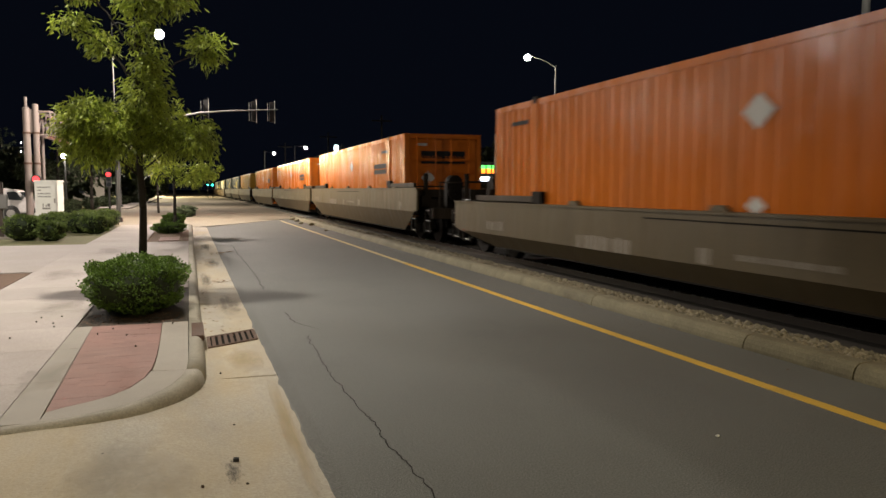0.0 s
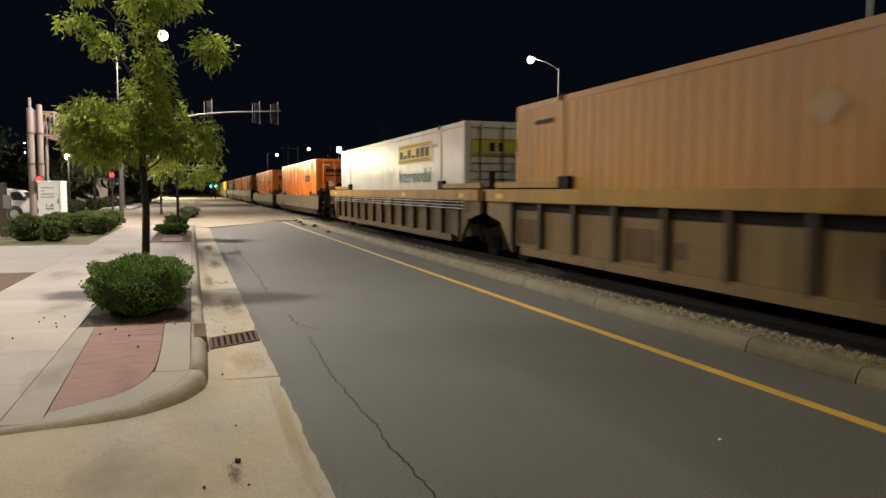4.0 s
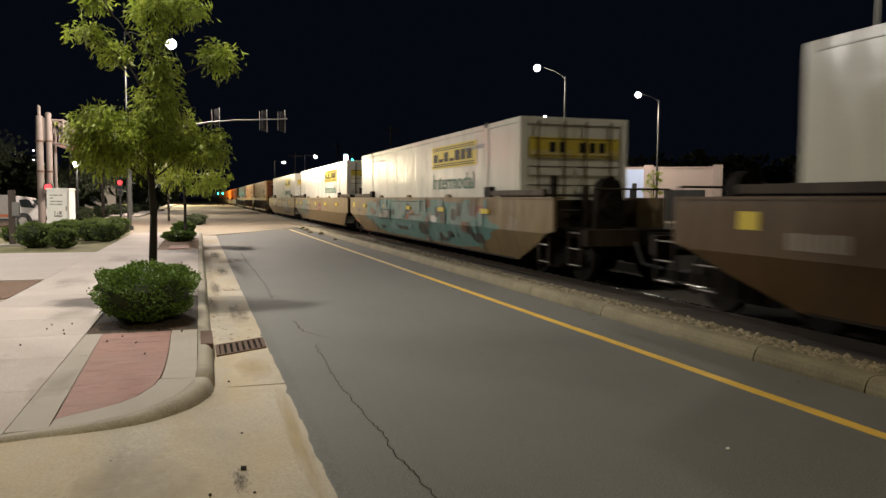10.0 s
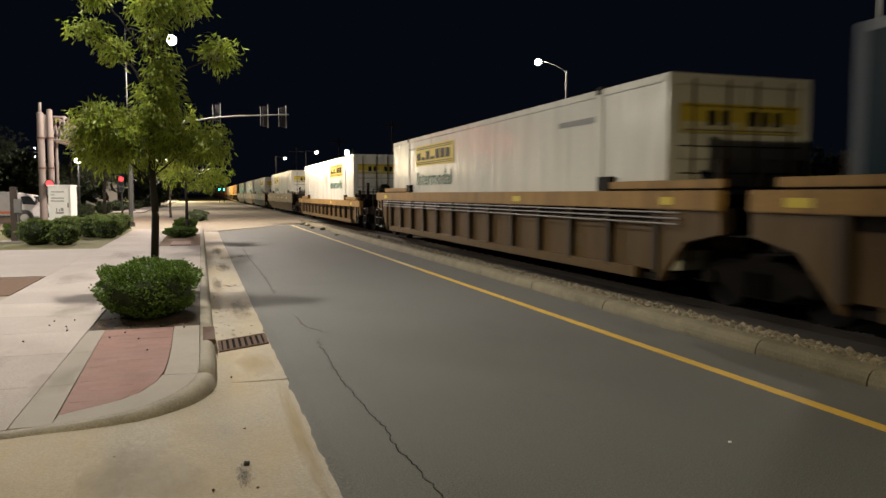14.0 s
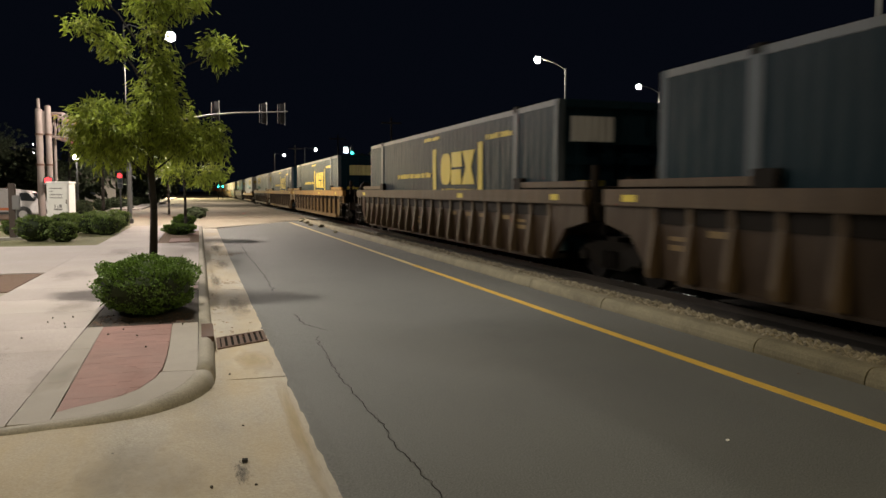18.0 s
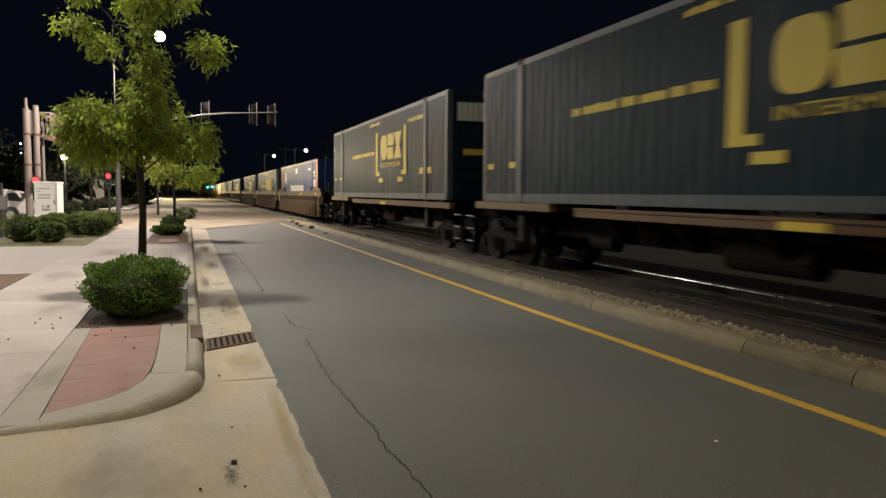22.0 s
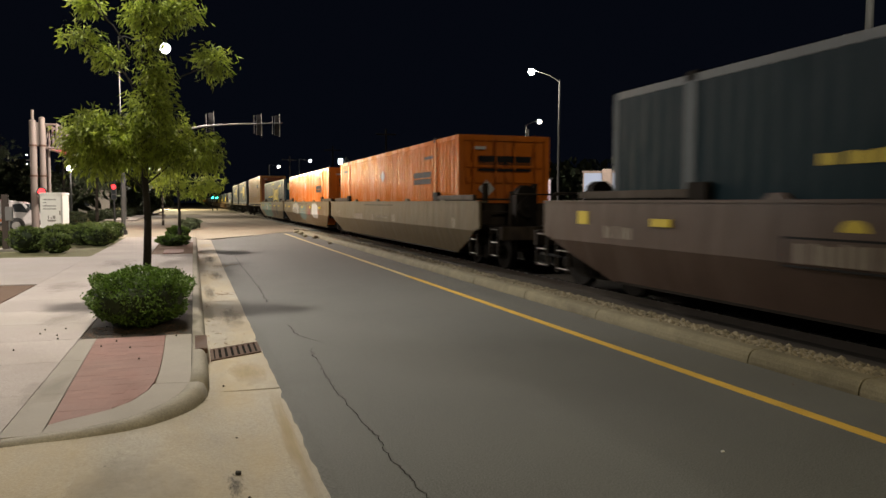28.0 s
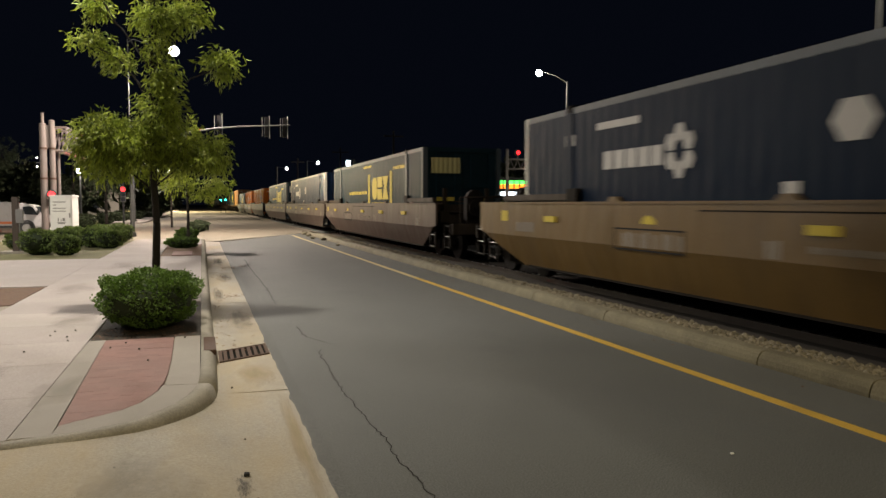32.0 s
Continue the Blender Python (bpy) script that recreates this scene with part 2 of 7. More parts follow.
RAIL = node_mat("rail_steel", (0.03, 0.022, 0.016), 0.6, metal=0.6, var=0.3)
RAILTOP = node_mat("polished_rail", (0.75, 0.75, 0.75), 0.27, metal=1.0, var=0.1, bump=0)
BARK = node_mat("bark", (0.024, 0.019, 0.014), 0.9, var=0.35, scale=6, fine=45, bump=0.9, streak=True)
LEAF = node_mat("leaf_green", (0.255, 0.315, 0.04), 0.5, var=0.25, scale=2, fine=30, bump=0.0, island=True, spec=0.4)
BUSH = node_mat("boxwood_leaf", (0.085, 0.15, 0.02), 0.5, var=0.3, scale=3, fine=30, bump=0.0, island=True, spec=0.4)
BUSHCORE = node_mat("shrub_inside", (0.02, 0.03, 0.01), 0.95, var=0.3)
HEDGE = node_mat("hedge_leaf", (0.14, 0.195, 0.05), 0.5, var=0.3, scale=3, fine=30, bump=0.0, island=True, spec=0.4)
thin_leaf(HEDGE, 0.3)
thin_leaf(LEAF, 0.45)
thin_leaf(BUSH, 0.2)
POST_WOOD = node_mat("weathered_wood", (0.075, 0.055, 0.042), 0.85, var=0.35, scale=5, fine=50, bump=0.5, streak=True)
GALV = node_mat("galvanised_steel", (0.24, 0.23, 0.215), 0.6, metal=0.3, var=0.15, scale=6)
DARKMETAL = node_mat("dark_steel", (0.045, 0.045, 0.045), 0.55, metal=0.3, var=0.2)
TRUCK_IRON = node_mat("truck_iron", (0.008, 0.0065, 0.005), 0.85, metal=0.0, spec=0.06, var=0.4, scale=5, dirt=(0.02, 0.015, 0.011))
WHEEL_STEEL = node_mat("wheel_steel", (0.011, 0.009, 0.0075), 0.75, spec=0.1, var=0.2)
GRASS = node_mat("dry_grass", (0.15, 0.145, 0.06), 0.95, var=0.4, scale=4, fine=45, bump=1.0, dirt=(0.16, 0.10, 0.06), dirt_amount=0.7)
CABINET = node_mat("cabinet_white", (0.72, 0.72, 0.70), 0.5, var=0.06, scale=3, bump=0.05, dirt=(0.4, 0.36, 0.3), dirt_amount=0.3)
GLASS = node_mat("dark_window_glass", (0.02, 0.024, 0.028), 0.12, var=0.05, bump=0, spec=0.8)
RUBBER = node_mat("tyre_rubber", (0.025, 0.025, 0.025), 0.8, var=0.2)
VANWHITE = node_mat("white_car_paint", (0.42, 0.40, 0.40), 0.3, var=0.04, bump=0)
GREYPAINT = node_mat("grey_marking", (0.22, 0.22, 0.21), 0.7, var=0.1)
STUCCO = node_mat("painted_wall", (0.50, 0.39, 0.355), 0.85, var=0.08, scale=1.5)
DULL_WALL = node_mat("dull_wall", (0.26, 0.24, 0.21), 0.9, var=0.2, scale=1.0)
STUCCO_BLUE = node_mat("pale_blue_panel", (0.56, 0.66, 0.95), 0.7, var=0.05)
FOLIAGE_FAR = node_mat("far_foliage", (0.04, 0.055, 0.022), 0.8, var=0.35, island=True)
ROOF = node_mat("roof_shingle", (0.2, 0.18, 0.16), 0.85, var=0.25)
LAMP_HEAD = glow("lamp_lens", (1.0, 0.96, 0.88), 25)
LAMP_FAR = glow("far_lamp_lens", (1.0, 0.95, 0.86), 40)
RED_LIGHT = glow("red_signal_lens", (1.0, 0.02, 0.025), 4)
GREEN_LIGHT = glow("green_signal_lens", (0.03, 1.0, 0.75), 12)
SIGN_LED = glow("sign_screen_green", (0.1, 1.0, 0.12), 3.0)
SIGN_AMBER = glow("sign_screen_orange", (1.0, 0.25, 0.02), 3.0)
SIGN_WHITE = glow("sign_screen_white", (0.8, 0.9, 1.0), 4.0)


# ---- mesh helpers ----
def mesh_of(bm, name):
    me = bpy.data.meshes.new(name)
    bmesh.ops.recalc_face_normals(bm, faces=bm.faces)
    bm.to_mesh(me)
    bm.free()
    return me


def part(name, bm, material, parent, label="", smooth=False):
    me = bm if isinstance(bm, bpy.types.Mesh) else mesh_of(bm, name)
    if not me.materials:
        me.materials.append(material)
    if smooth:
        for p in me.polygons:
            p.use_smooth = True
    ob = new(name, me)
    if parent is not None:
        ob.parent = parent
    return tagged(ob, label)


def thing(name, label, category, group="", kind="", m=None):
    ob = new(name)
    if m is not None:
        ob.matrix_world = m
    ob.empty_display_size = 0.2
    return tagged(ob, label, category, group, kind)


def box(bm, x0, x1, y0, y1, z0, z1, bevel=0.0):
    r = bmesh.ops.create_cube(bm, size=1, matrix=Matrix.Translation(((x0 + x1) / 2, (y0 + y1) / 2, (z0 + z1) / 2)) @ Matrix.Diagonal((x1 - x0, y1 - y0, z1 - z0, 1)))
    if bevel:
        edges = {e for v in r["verts"] for e in v.link_edges}
        bmesh.ops.bevel(bm, geom=list(edges), offset=bevel, segments=2, affect="EDGES")
    return bm


def boxes(*specs, bevel=0.0):
    bm = bmesh.new()
    for s in specs:
        box(bm, *s, bevel=bevel)
    return bm


def rod(bm, a, b, r0, r1=None, seg=10):
    a, b = Vector(a), Vector(b)
    d = b - a
    m = Matrix.Translation((a + b) / 2) @ d.to_track_quat("Z", "Y").to_matrix().to_4x4()
    bmesh.ops.create_cone(bm, cap_ends=True, segments=seg, radius1=r0, radius2=r0 if r1 is None else r1, depth=d.length, matrix=m)
    return bm


def rods(pairs, r, seg=8):
    bm = bmesh.new()
    for a, b in pairs:
        rod(bm, a, b, r, seg=seg)
    return bm


def ball(bm, c, r, seg=12):
    bmesh.ops.create_uvsphere(bm, u_segments=seg, v_segments=max(6, seg * 2 // 3), radius=r, matrix=Matrix.Translation(c))
    return bm


def prism(poly, z0, z1, axis="z"):
    """A straight block over a polygon: axis z takes (x, y) points; axis x takes (y, z); axis y takes (x, z)."""
    bm = bmesh.new()
    put = {"z": lambda p, h: (p[0], p[1], h), "x": lambda p, h: (h, p[0], p[1]), "y": lambda p, h: (p[0], h, p[1])}[axis]
    lo = [bm.verts.new(put(p, z0)) for p in poly]
    hi = [bm.verts.new(put(p, z1)) for p in poly]
    bm.faces.new(lo[::-1])
    bm.faces.new(hi)
    k = len(poly)
    for i in range(k):
        bm.faces.new((lo[i], lo[(i + 1) % k], hi[(i + 1) % k], hi[i]))
    return bm


def sheet(points):
    bm = bmesh.new()
    bm.faces.new([bm.verts.new(p) for p in points])
    return bm


def sweep(profile, path):
    """Sweep a closed (offset, height) profile along (x, y, nx, ny) stations."""
    bm = bmesh.new()
    rings = [[bm.verts.new((x + nx * o, y + ny * o, h)) for o, h in profile] for x, y, nx, ny in path]
    k = len(profile)
    for a, b in zip(rings, rings[1:]):
        for i in range(k):
            bm.faces.new((a[i], a[(i + 1) % k], b[(i + 1) % k], b[i]))
    bm.faces.new(rings[0][::-1])
    bm.faces.new(rings[-1])
    return bm


def quad_mesh(name, quads, material):
    """One mesh of loose four-cornered blades: quads is N x 4 x 3."""
    q = np.asarray(quads, float)
    me = bpy.data.meshes.new(name)
    k = len(q)
    me.vertices.add(4 * k)
    me.loops.add(4 * k)
    me.polygons.add(k)
    me.vertices.foreach_set("co", q.reshape(-1))
    me.loops.foreach_set("vertex_index", np.arange(4 * k, dtype=np.int32))
    me.polygons.foreach_set("loop_start", np.arange(0, 4 * k, 4, dtype=np.int32))
    me.update(calc_edges=True)
    me.validate()
    me.materials.append(material)
    return me


def blades(rng, centres, outward, length, width, droop=0.3, scatter=0.8):
    """Leaves at the centres, pointing roughly outward, each a bent rhombus of two halves."""
    k = len(centres)
    d = outward + rng.normal(0, scatter, (k, 3))
    d[:, 2] -= droop
    d /= np.linalg.norm(d, axis=1)[:, None] + 1e-9
    s = np.cross(d, rng.normal(0, 1, (k, 3)))
    s /= np.linalg.norm(s, axis=1)[:, None] + 1e-9
    ln = length * rng.uniform(0.6, 1.25, (k, 1))
    wd = width * rng.uniform(0.7, 1.2, (k, 1))
    up = np.cross(s, d)
    a = centres - d * ln * 0.5
    b = centres + s * wd * 0.5 + up * wd * 0.25
    c = centres + d * ln * 0.5 + up * -0.12 * ln
    e = centres - s * wd * 0.5 + up * wd * 0.25
    return np.stack([a, b, c, e], 1)


# ---- ground, street and track bed ----
def setting(name, bm, material, label, category):
    return tagged(part(name, bm, material, None), label, category, "", "structure")


setting("ground", sheet([(-900, -300, -0.06), (900, -300, -0.06), (900, 2500, -0.06), (-900, 2500, -0.06)]), SOIL, "dark bare ground reaching the horizon", "ground")
setting("road", prism([(0.66, -40), (5.3, -40), (5.3, 41.4), (0.66, 32.9)], -0.055, 0.0), ASPHALT, "grey asphalt street lane with a long crack", "road")
setting("intersection", prism([(-60, 25), (-5.2, 33), (0.2, 32.97), (5.35, 41.5), (6.9, 44), (60, 44), (60, 74), (8.4, 74), (7.2, 420), (-4.6, 420), (-4.6, 66), (-60, 66)], -0.058, -0.006), OLDROAD, "worn pale asphalt crossing and street beyond", "road")

# ragged asphalt lip over the edge of the gutter
def road_lip():
    r = np.random.default_rng(31)
    bm = bmesh.new()
    prev = None
    y, off = -3.0, 0.0
    while y < 33.0:
        off = 0.7 * off + r.normal(0, 0.0045)
        row = (bm.verts.new((0.671 + off + r.normal(0, 0.003), y, 0.0062)), bm.verts.new((0.68 + off, y, 0.0075)), bm.verts.new((0.78, y, 0.0004)))
        if prev:
            for a in (0, 1):
                bm.faces.new((prev[a], prev[a + 1], row[a + 1], row[a]))
        prev = row
        y += 0.045 + 0.004 * max(0, y)
    return setting("road_edge", bm, ASPHALT, "ragged asphalt edge along the gutter", "road edge")


road_lip()

# yellow edge line
setting("yellow_edge_line", prism([(4.36, -30), (4.475, -30), (4.475, 15.5), (4.36, 15.5)], -0.01, 0.004), YELLOW_LINE, "yellow paint line along the road edge", "road marking")
# far length paler: wear, and the pink lamplight put into its colour
setting("worn_edge_line", prism([(4.36, 15.503), (4.475, 15.503), (4.475, 38.6), (4.36, 38.6)], -0.01, 0.004), PALE_LINE, "yellow edge line, paler from wear and painted lamplight", "road marking")

# gutter pans, one slab after another
gutter = thing("gutter", "pale concrete gutter pans along the kerb", "gutter", "", "structure")
gy = [6.43, 9.45, 12.4, 15.5, 18.5, 21.5, 24.5, 27.5, 30.5, 33]
for y0, y1 in zip(gy, gy[1:]):
    part("slab", prism([(0.06, y0 + 0.003), (0.68, y0 + 0.003), (0.68, y1 - 0.003), (0.06, y1 - 0.003)], -0.1, 0.006 if y0 != 9.45 else 0.004), CONCRETE, gutter)

# drive apron, rising from the gutter to the pavement
apron = thing("drive_apron", "stained pale concrete driveway apron", "driveway", "", "structure")


def apron_slab(y0, y1):
    bm = bmesh.new()
    rows = []
    for x, z in ((0.68, 0.005), (0.42, 0.0062), (0.3, 0.0085), (0.22, 0.0125), (0.15, 0.019), (0.08, 0.031), (0.0, 0.051), (-0.1, 0.069), (-0.22, 0.084), (-0.36, 0.097), (-0.5, 0.108), (-0.68, 0.119), (-0.9, 0.128), (-1.4, 0.134), (-3.0, 0.136), (-9.0, 0.138)):
        rows.append([bm.verts.new((x, y, h)) for y, h in ((y0, -0.12), (y0, z), (y1, z), (y1, -0.12))])
    for p, q in zip(rows, rows[1:]):
        for i in range(3):
            bm.faces.new((p[i], p[i + 1], q[i + 1], q[i])).smooth = i == 1
        for i in (1, 2):
            bm.edges.get((p[i], q[i])).smooth = False
    return bm


for y0, y1 in ((-12, -6), (-6, -0.2), (-0.2, 6.4)):
    part("slab", apron_slab(y0 + 0.003, y1 - 0.003), CONCRETE, apron)


def stations(pts):
    """Each point with the unit normal that points into the pavement."""
    out = []
    for i, (x, y) in enumerate(pts):
        a, b = pts[max(0, i - 1)], pts[min(len(pts) - 1, i + 1)]
        d = Vector((b[0] - a[0], b[1] - a[1])).normalized()
        out.append((x, y, d.y, -d.x))
    return out


# outline of the kerb: along the street, round the return, along the drive
KPTS = [(0.14, 33.0), (0.14, 28.0), (0.14, 24.0), (0.14, 20.0), (0.14, 16.0), (0.14, 13.4), (0.14, 11.2), (0.14, 8.75), (0.14, 7.2), (0.135, 6.6), (0.12, 6.24),
        (0.08, 6.0), (0.02, 5.78), (-0.06, 5.58), (-0.16, 5.41), (-0.28, 5.25), (-0.4, 5.14), (-0.54, 5.06), (-0.7, 4.99), (-0.9, 4.94), (-1.12, 4.89), (-1.6, 4.82), (-3.0, 4.7), (-9.0, 4.4)]
KPROF = [(0.032, -0.09), (0.032, 0.03), (0.042, 0.085), (0.058, 0.122), (0.08, 0.143), (0.108, 0.152), (0.175, 0.152), (0.175, -0.09)]
kerb_left = thing("kerb_left", "rounded concrete kerb of the pavement with a curved return", "kerb", "", "structure")
ST = stations(KPTS)
cuts = [0, 1, 2, 3, 4, 5, 6, 7, 10, 22, 23]
for a, b in zip(cuts, cuts[1:]):
    run = [list(q) for q in ST[a:b + 1]]
    for k, j in ((0, 1), (-1, -2)):
        u = Vector(run[k][:2])
        u += (Vector(run[j][:2]) - u).normalized() * 0.003
        run[k][:2] = u.x, u.y
    ob = part("kerb_length", sweep(KPROF, run), KERB, kerb_left)
    if b - a > 1:
        for poly in ob.data.polygons:
            poly.use_smooth = len(poly.vertices) == 4

# pavement slabs
walkway = thing("pavement", "pale concrete pavement slabs with tooled joints", "pavement", "", "structure")
inner = [(x + nx * 0.178, y + ny * 0.178) for x, y, nx, ny in ST]


def slab(poly, z1=0.15, material=WALKWAY, name="slab", parent=None):
    return part(name, prism(poly, 0.02, z1), material, parent or walkway)


g = 0.003
slab([(-9, 6.42), (-0.05, 6.42), (-0.05, 33), (-9, 33)], z1=0.126, material=KERB, name="slab_base")
# strip next to the kerb beyond the planting, and the wide walk
for y0, y1 in ((11.6, 14.0), (14.0, 17.0), (17.0, 20.0), (20.0, 22.0), (28.6, 31.0), (31.0, 33.0)):
    slab([(-1.17 + g, y0 + g), (-0.042, y0 + g), (-0.042, y1 - g), (-1.17 + g, y1 - g)])
ys = [5.08, 6.17, 7.42, 8.6, 9.8, 11.0, 12.2, 13.4, 14.6, 15.8, 17.0, 18.2, 19.4, 20.6, 21.8, 23.0, 24.2, 25.4, 26.6, 27.8, 29, 30.2, 31.4, 32.9]
for y0, y1 in zip(ys, ys[1:]):
    x0 = -2.62
    slab([(x0 + g, y0 + g), (-1.17 - g, y0 + g), (-1.17 - g, y1 - g), (x0 + g, y1 - g)])
# cross walk towards the left, and the slabs near the drive
for x1, x0 in ((-2.62, -4.2), (-4.2, -5.8), (-5.8, -7.4), (-7.4, -9)):
    for y0, y1 in ((5.0, 7.42), (7.42, 9.8), (9.8, 12.0)):
        if x1 == -2.62 and y0 > 9:
            continue
        slab([(x0 + g, y0 + g), (x1 - g, y0 + g), (x1 - g, y1 - g), (x0 + g, y1 - g)])
for x1, x0 in ((-2.62, -4.6), (-4.6, -6.6), (-6.6, -9.0)):
    for y0, y1 in ((14.6, 17.5), (17.5, 21.6)):
        slab([(x0 + g, y0 + g), (x1 - g, y0 + g), (x1 - g, y1 - g), (x0 + g, y1 - g)])

# band of slabs round the red panel
RED = [(-0.312, 8.57), (-0.30, 7.35), (-0.305, 6.8), (-0.32, 6.42), (-0.36, 6.09), (-0.46, 5.78), (-0.58, 5.60), (-0.71, 5.49), (-0.83, 5.41), (-0.925, 5.33), (-1.0, 8.57)]
for y0, y1 in ((7.42, 8.57), (6.17, 7.42), (5.10, 6.17)):
    slab([(-1.17 + g, y1 - g), (-1.17 + g, y0 + g), (-0.93 - 0.021 * (y0 - 5.33) - g, y0 + g), (-0.93 - 0.021 * (y1 - 5.33) - g, y1 - g)], material=BAND)
low = [q for q in inner if q[1] < 6.2 and q[0] > -0.93]
slab([(-0.042, 8.57), (-0.042, 6.24), (-0.312, 6.24 + 0.05), (-0.303, 6.42), (-0.297, 6.8), (-0.292, 7.35), (-0.304, 8.57)], material=BAND)
slab([(-0.045, 6.232)] + low + [(-0.93, 5.10), (-0.92, 5.318), (-0.825, 5.398), (-0.705, 5.478), (-0.573, 5.588), (-0.452, 5.77), (-0.352, 6.085), (-0.325, 6.28)], material=BAND)
panel = slab(RED, z1=0.1464, material=BRICK, name="red_panel")
tagged(panel, "red paver panel in the pavement")


def red_edges(y):
    """Left and right edge of the red panel at y."""
    left = -0.925 - (y - 5.33) * 0.075 / 3.24
    pts = RED[:-1]
    for (x0, y0), (x1, y1) in zip(pts, pts[1:]):
        if y1 <= y <= y0:
            return left, x1 + (x0 - x1) * (y - y1) / (y0 - y1)
    return left, left


def pavers():
    r = random.Random(12)
    k, y = 0, 5.335
    while y < 8.56:
        y1 = min(y + 0.1, 8.568)
        (la, ra), (lb, rb) = red_edges(y), red_edges(y1)
        x = -1.02 - (0.1 if k % 2 else 0.0)
        while x < -0.29:
            q = [(max(x, la), y), (min(x + 0.1985, ra), y), (min(x + 0.1985, rb), y1), (max(x, lb), y1)]
            a, b = q[1][0] - q[0][0], q[2][0] - q[3][0]
            if b > 0.02:
                if a < 0.004:
                    q[1] = (q[0][0] + 0.004, y)
                part("paver", prism(q, 0.12, 0.1474 + r.uniform(-0.0007, 0.0009)), BRICK, panel)
            x += 0.2
        y += 0.1008
        k += 1


pavers()
# tree pit
setting("planting_bed", prism([(-1.168, 8.572), (-0.04, 8.572), (-0.04, 11.598), (-1.168, 11.598)], -0.04, 0.135), SOIL, "dark mulch bed around the clipped shrub", "planting bed")
setting("planting_bed_far", prism([(-1.168, 22.0), (-0.04, 22.0), (-0.04, 28.598), (-1.168, 28.598)], -0.04, 0.135), MULCH, "mulch bed under the second street tree", "planting bed")
setting("red_panel_far", prism([(-0.85, 22.4), (-0.3, 22.4), (-0.3, 24.2), (-0.85, 24.2)], 0.1, 0.156), BRICK, "stamped red paver panel before the far shrub", "pavement")
setting("verge", prism([(-60, 12.05), (-2.66, 12.05), (-2.66, 14.55), (-60, 14.55)], -0.05, 0.14), MULCH, "brown mulch verge beside the walk", "planting bed")
setting("hedge_bed", prism([(-60, 21.65), (-2.66, 21.65), (-2.66, 32.8), (-60, 32.8)], -0.05, 0.135), GRASS, "dry grass bed under the hedge", "planting bed")
setting("far_verge", prism([(-60, 66.1), (-7.6, 66.1), (-7.6, 380), (-60, 380)], -0.05, 0.1), GRASS, "dark grass verge beyond the crossing", "verge")
setting("far_pavement", prism([(-7.58, 66.1), (-4.7, 66.1), (-4.7, 380), (-7.58, 380)], -0.05, 0.1), WALKWAY, "pale far pavement beyond the crossing", "pavement")


def drain():
    """The grate lies askew, as a parallelogram."""
    d = thing("storm_drain", "rusty iron storm drain grate in the gutter", "drain grate")
    skew = Matrix(((1, 0, 0, 0), (0.62, 1, 0, -0.25), (0, 0, 1, 0), (0, 0, 0, 1)))

    def piece(name, material, label, *sizes):
        bm = boxes(*sizes)
        bm.transform(skew)
        return part(name, bm, material, d, label)

    piece("frame", RUST, "", (0.14, 0.66, 7.86, 7.9, -0.02, 0.02), (0.14, 0.66, 8.4, 8.44, -0.02, 0.02), (0.14, 0.175, 7.9, 8.4, -0.02, 0.02), (0.625, 0.66, 7.9, 8.4, -0.02, 0.02))
    piece("pit", PIT, "black opening", (0.175, 0.625, 7.9, 8.4, 0.0065, 0.008))
    for i in range(7):
        x = 0.19 + i * 0.063
        piece("bar", RUST, "", (x, x + 0.034, 7.9, 8.4, 0.009, 0.018))
    return d


PIT = node_mat("dark_drain_pit", (0.012, 0.01, 0.008), 0.95, var=0.3, spec=0.03)
RUST = node_mat("rusty_iron", (0.085, 0.048, 0.032), 0.85, metal=0.1, var=0.35, scale=8)
drain()
hood = thing("kerb_inlet", "rusty iron inlet plate set in the kerb top", "drain inlet")
part("plate", boxes((-0.015, 0.112, 7.65, 8.42, 0.1, 0.156), bevel=0.006), RUST, hood)

# crack in the asphalt: a thin jagged strip
rng = np.random.default_rng(5)


def crack(pts, width, name="road_crack", wander=0.035):
    """A narrow broken line that wanders about its course; it opens and closes along the way."""
    fine = []
    off, gap = 0.0, 1.0
    for (x0, y0), (x1, y1) in zip(pts, pts[1:]):
        k = max(2, int(math.hypot(x1 - x0, y1 - y0) / 0.045))
        for i in range(k):
            u = i / k
            off = 0.55 * off + rng.normal(0, wander * 0.6)
            gap = 0.8 * gap + 0.2 * rng.uniform(0.1, 1.7)
            fine.append((x0 + (x1 - x0) * u + off + rng.normal(0, 0.004), y0 + (y1 - y0) * u + rng.normal(0, 0.007), gap))
    bm = bmesh.new()
    prev = None
    for x, y, gap in fine:
        w = width * gap
        row = (bm.verts.new((x - w, y, 0.0032)), bm.verts.new((x + w, y + 0.004, 0.0032)))
        if prev:
            bm.faces.new((prev[0], prev[1], row[1], row[0]))
        prev = row
    return setting(name, bm, TAR, "dark jagged crack in the asphalt", "road crack")


crack([(1.2, 2.4), (1.18, 3.6), (1.16, 3.91), (1.17, 4.19), (1.15, 4.46), (1.15, 4.91), (1.13, 5.36), (1.13, 5.93), (1.14, 6.5), (1.15, 7.49), (1.17, 7.91), (1.22, 8.17)], 0.0046, wander=0.018)
crack([(1.37, 8.45), (1.26, 8.75), (1.17, 8.91), (1.15, 9.77)], 0.006, wander=0.014)
crack([(1.09, 12.08), (1.15, 14.73), (1.11, 18.84), (1.15, 22.81)], 0.0075, wander=0.02)
crack([(0.2, 33.1), (1.4, 34.8), (2.9, 37.2), (4.2, 39.6), (5.3, 41.2)], 0.06, "road_seam", 0.06)

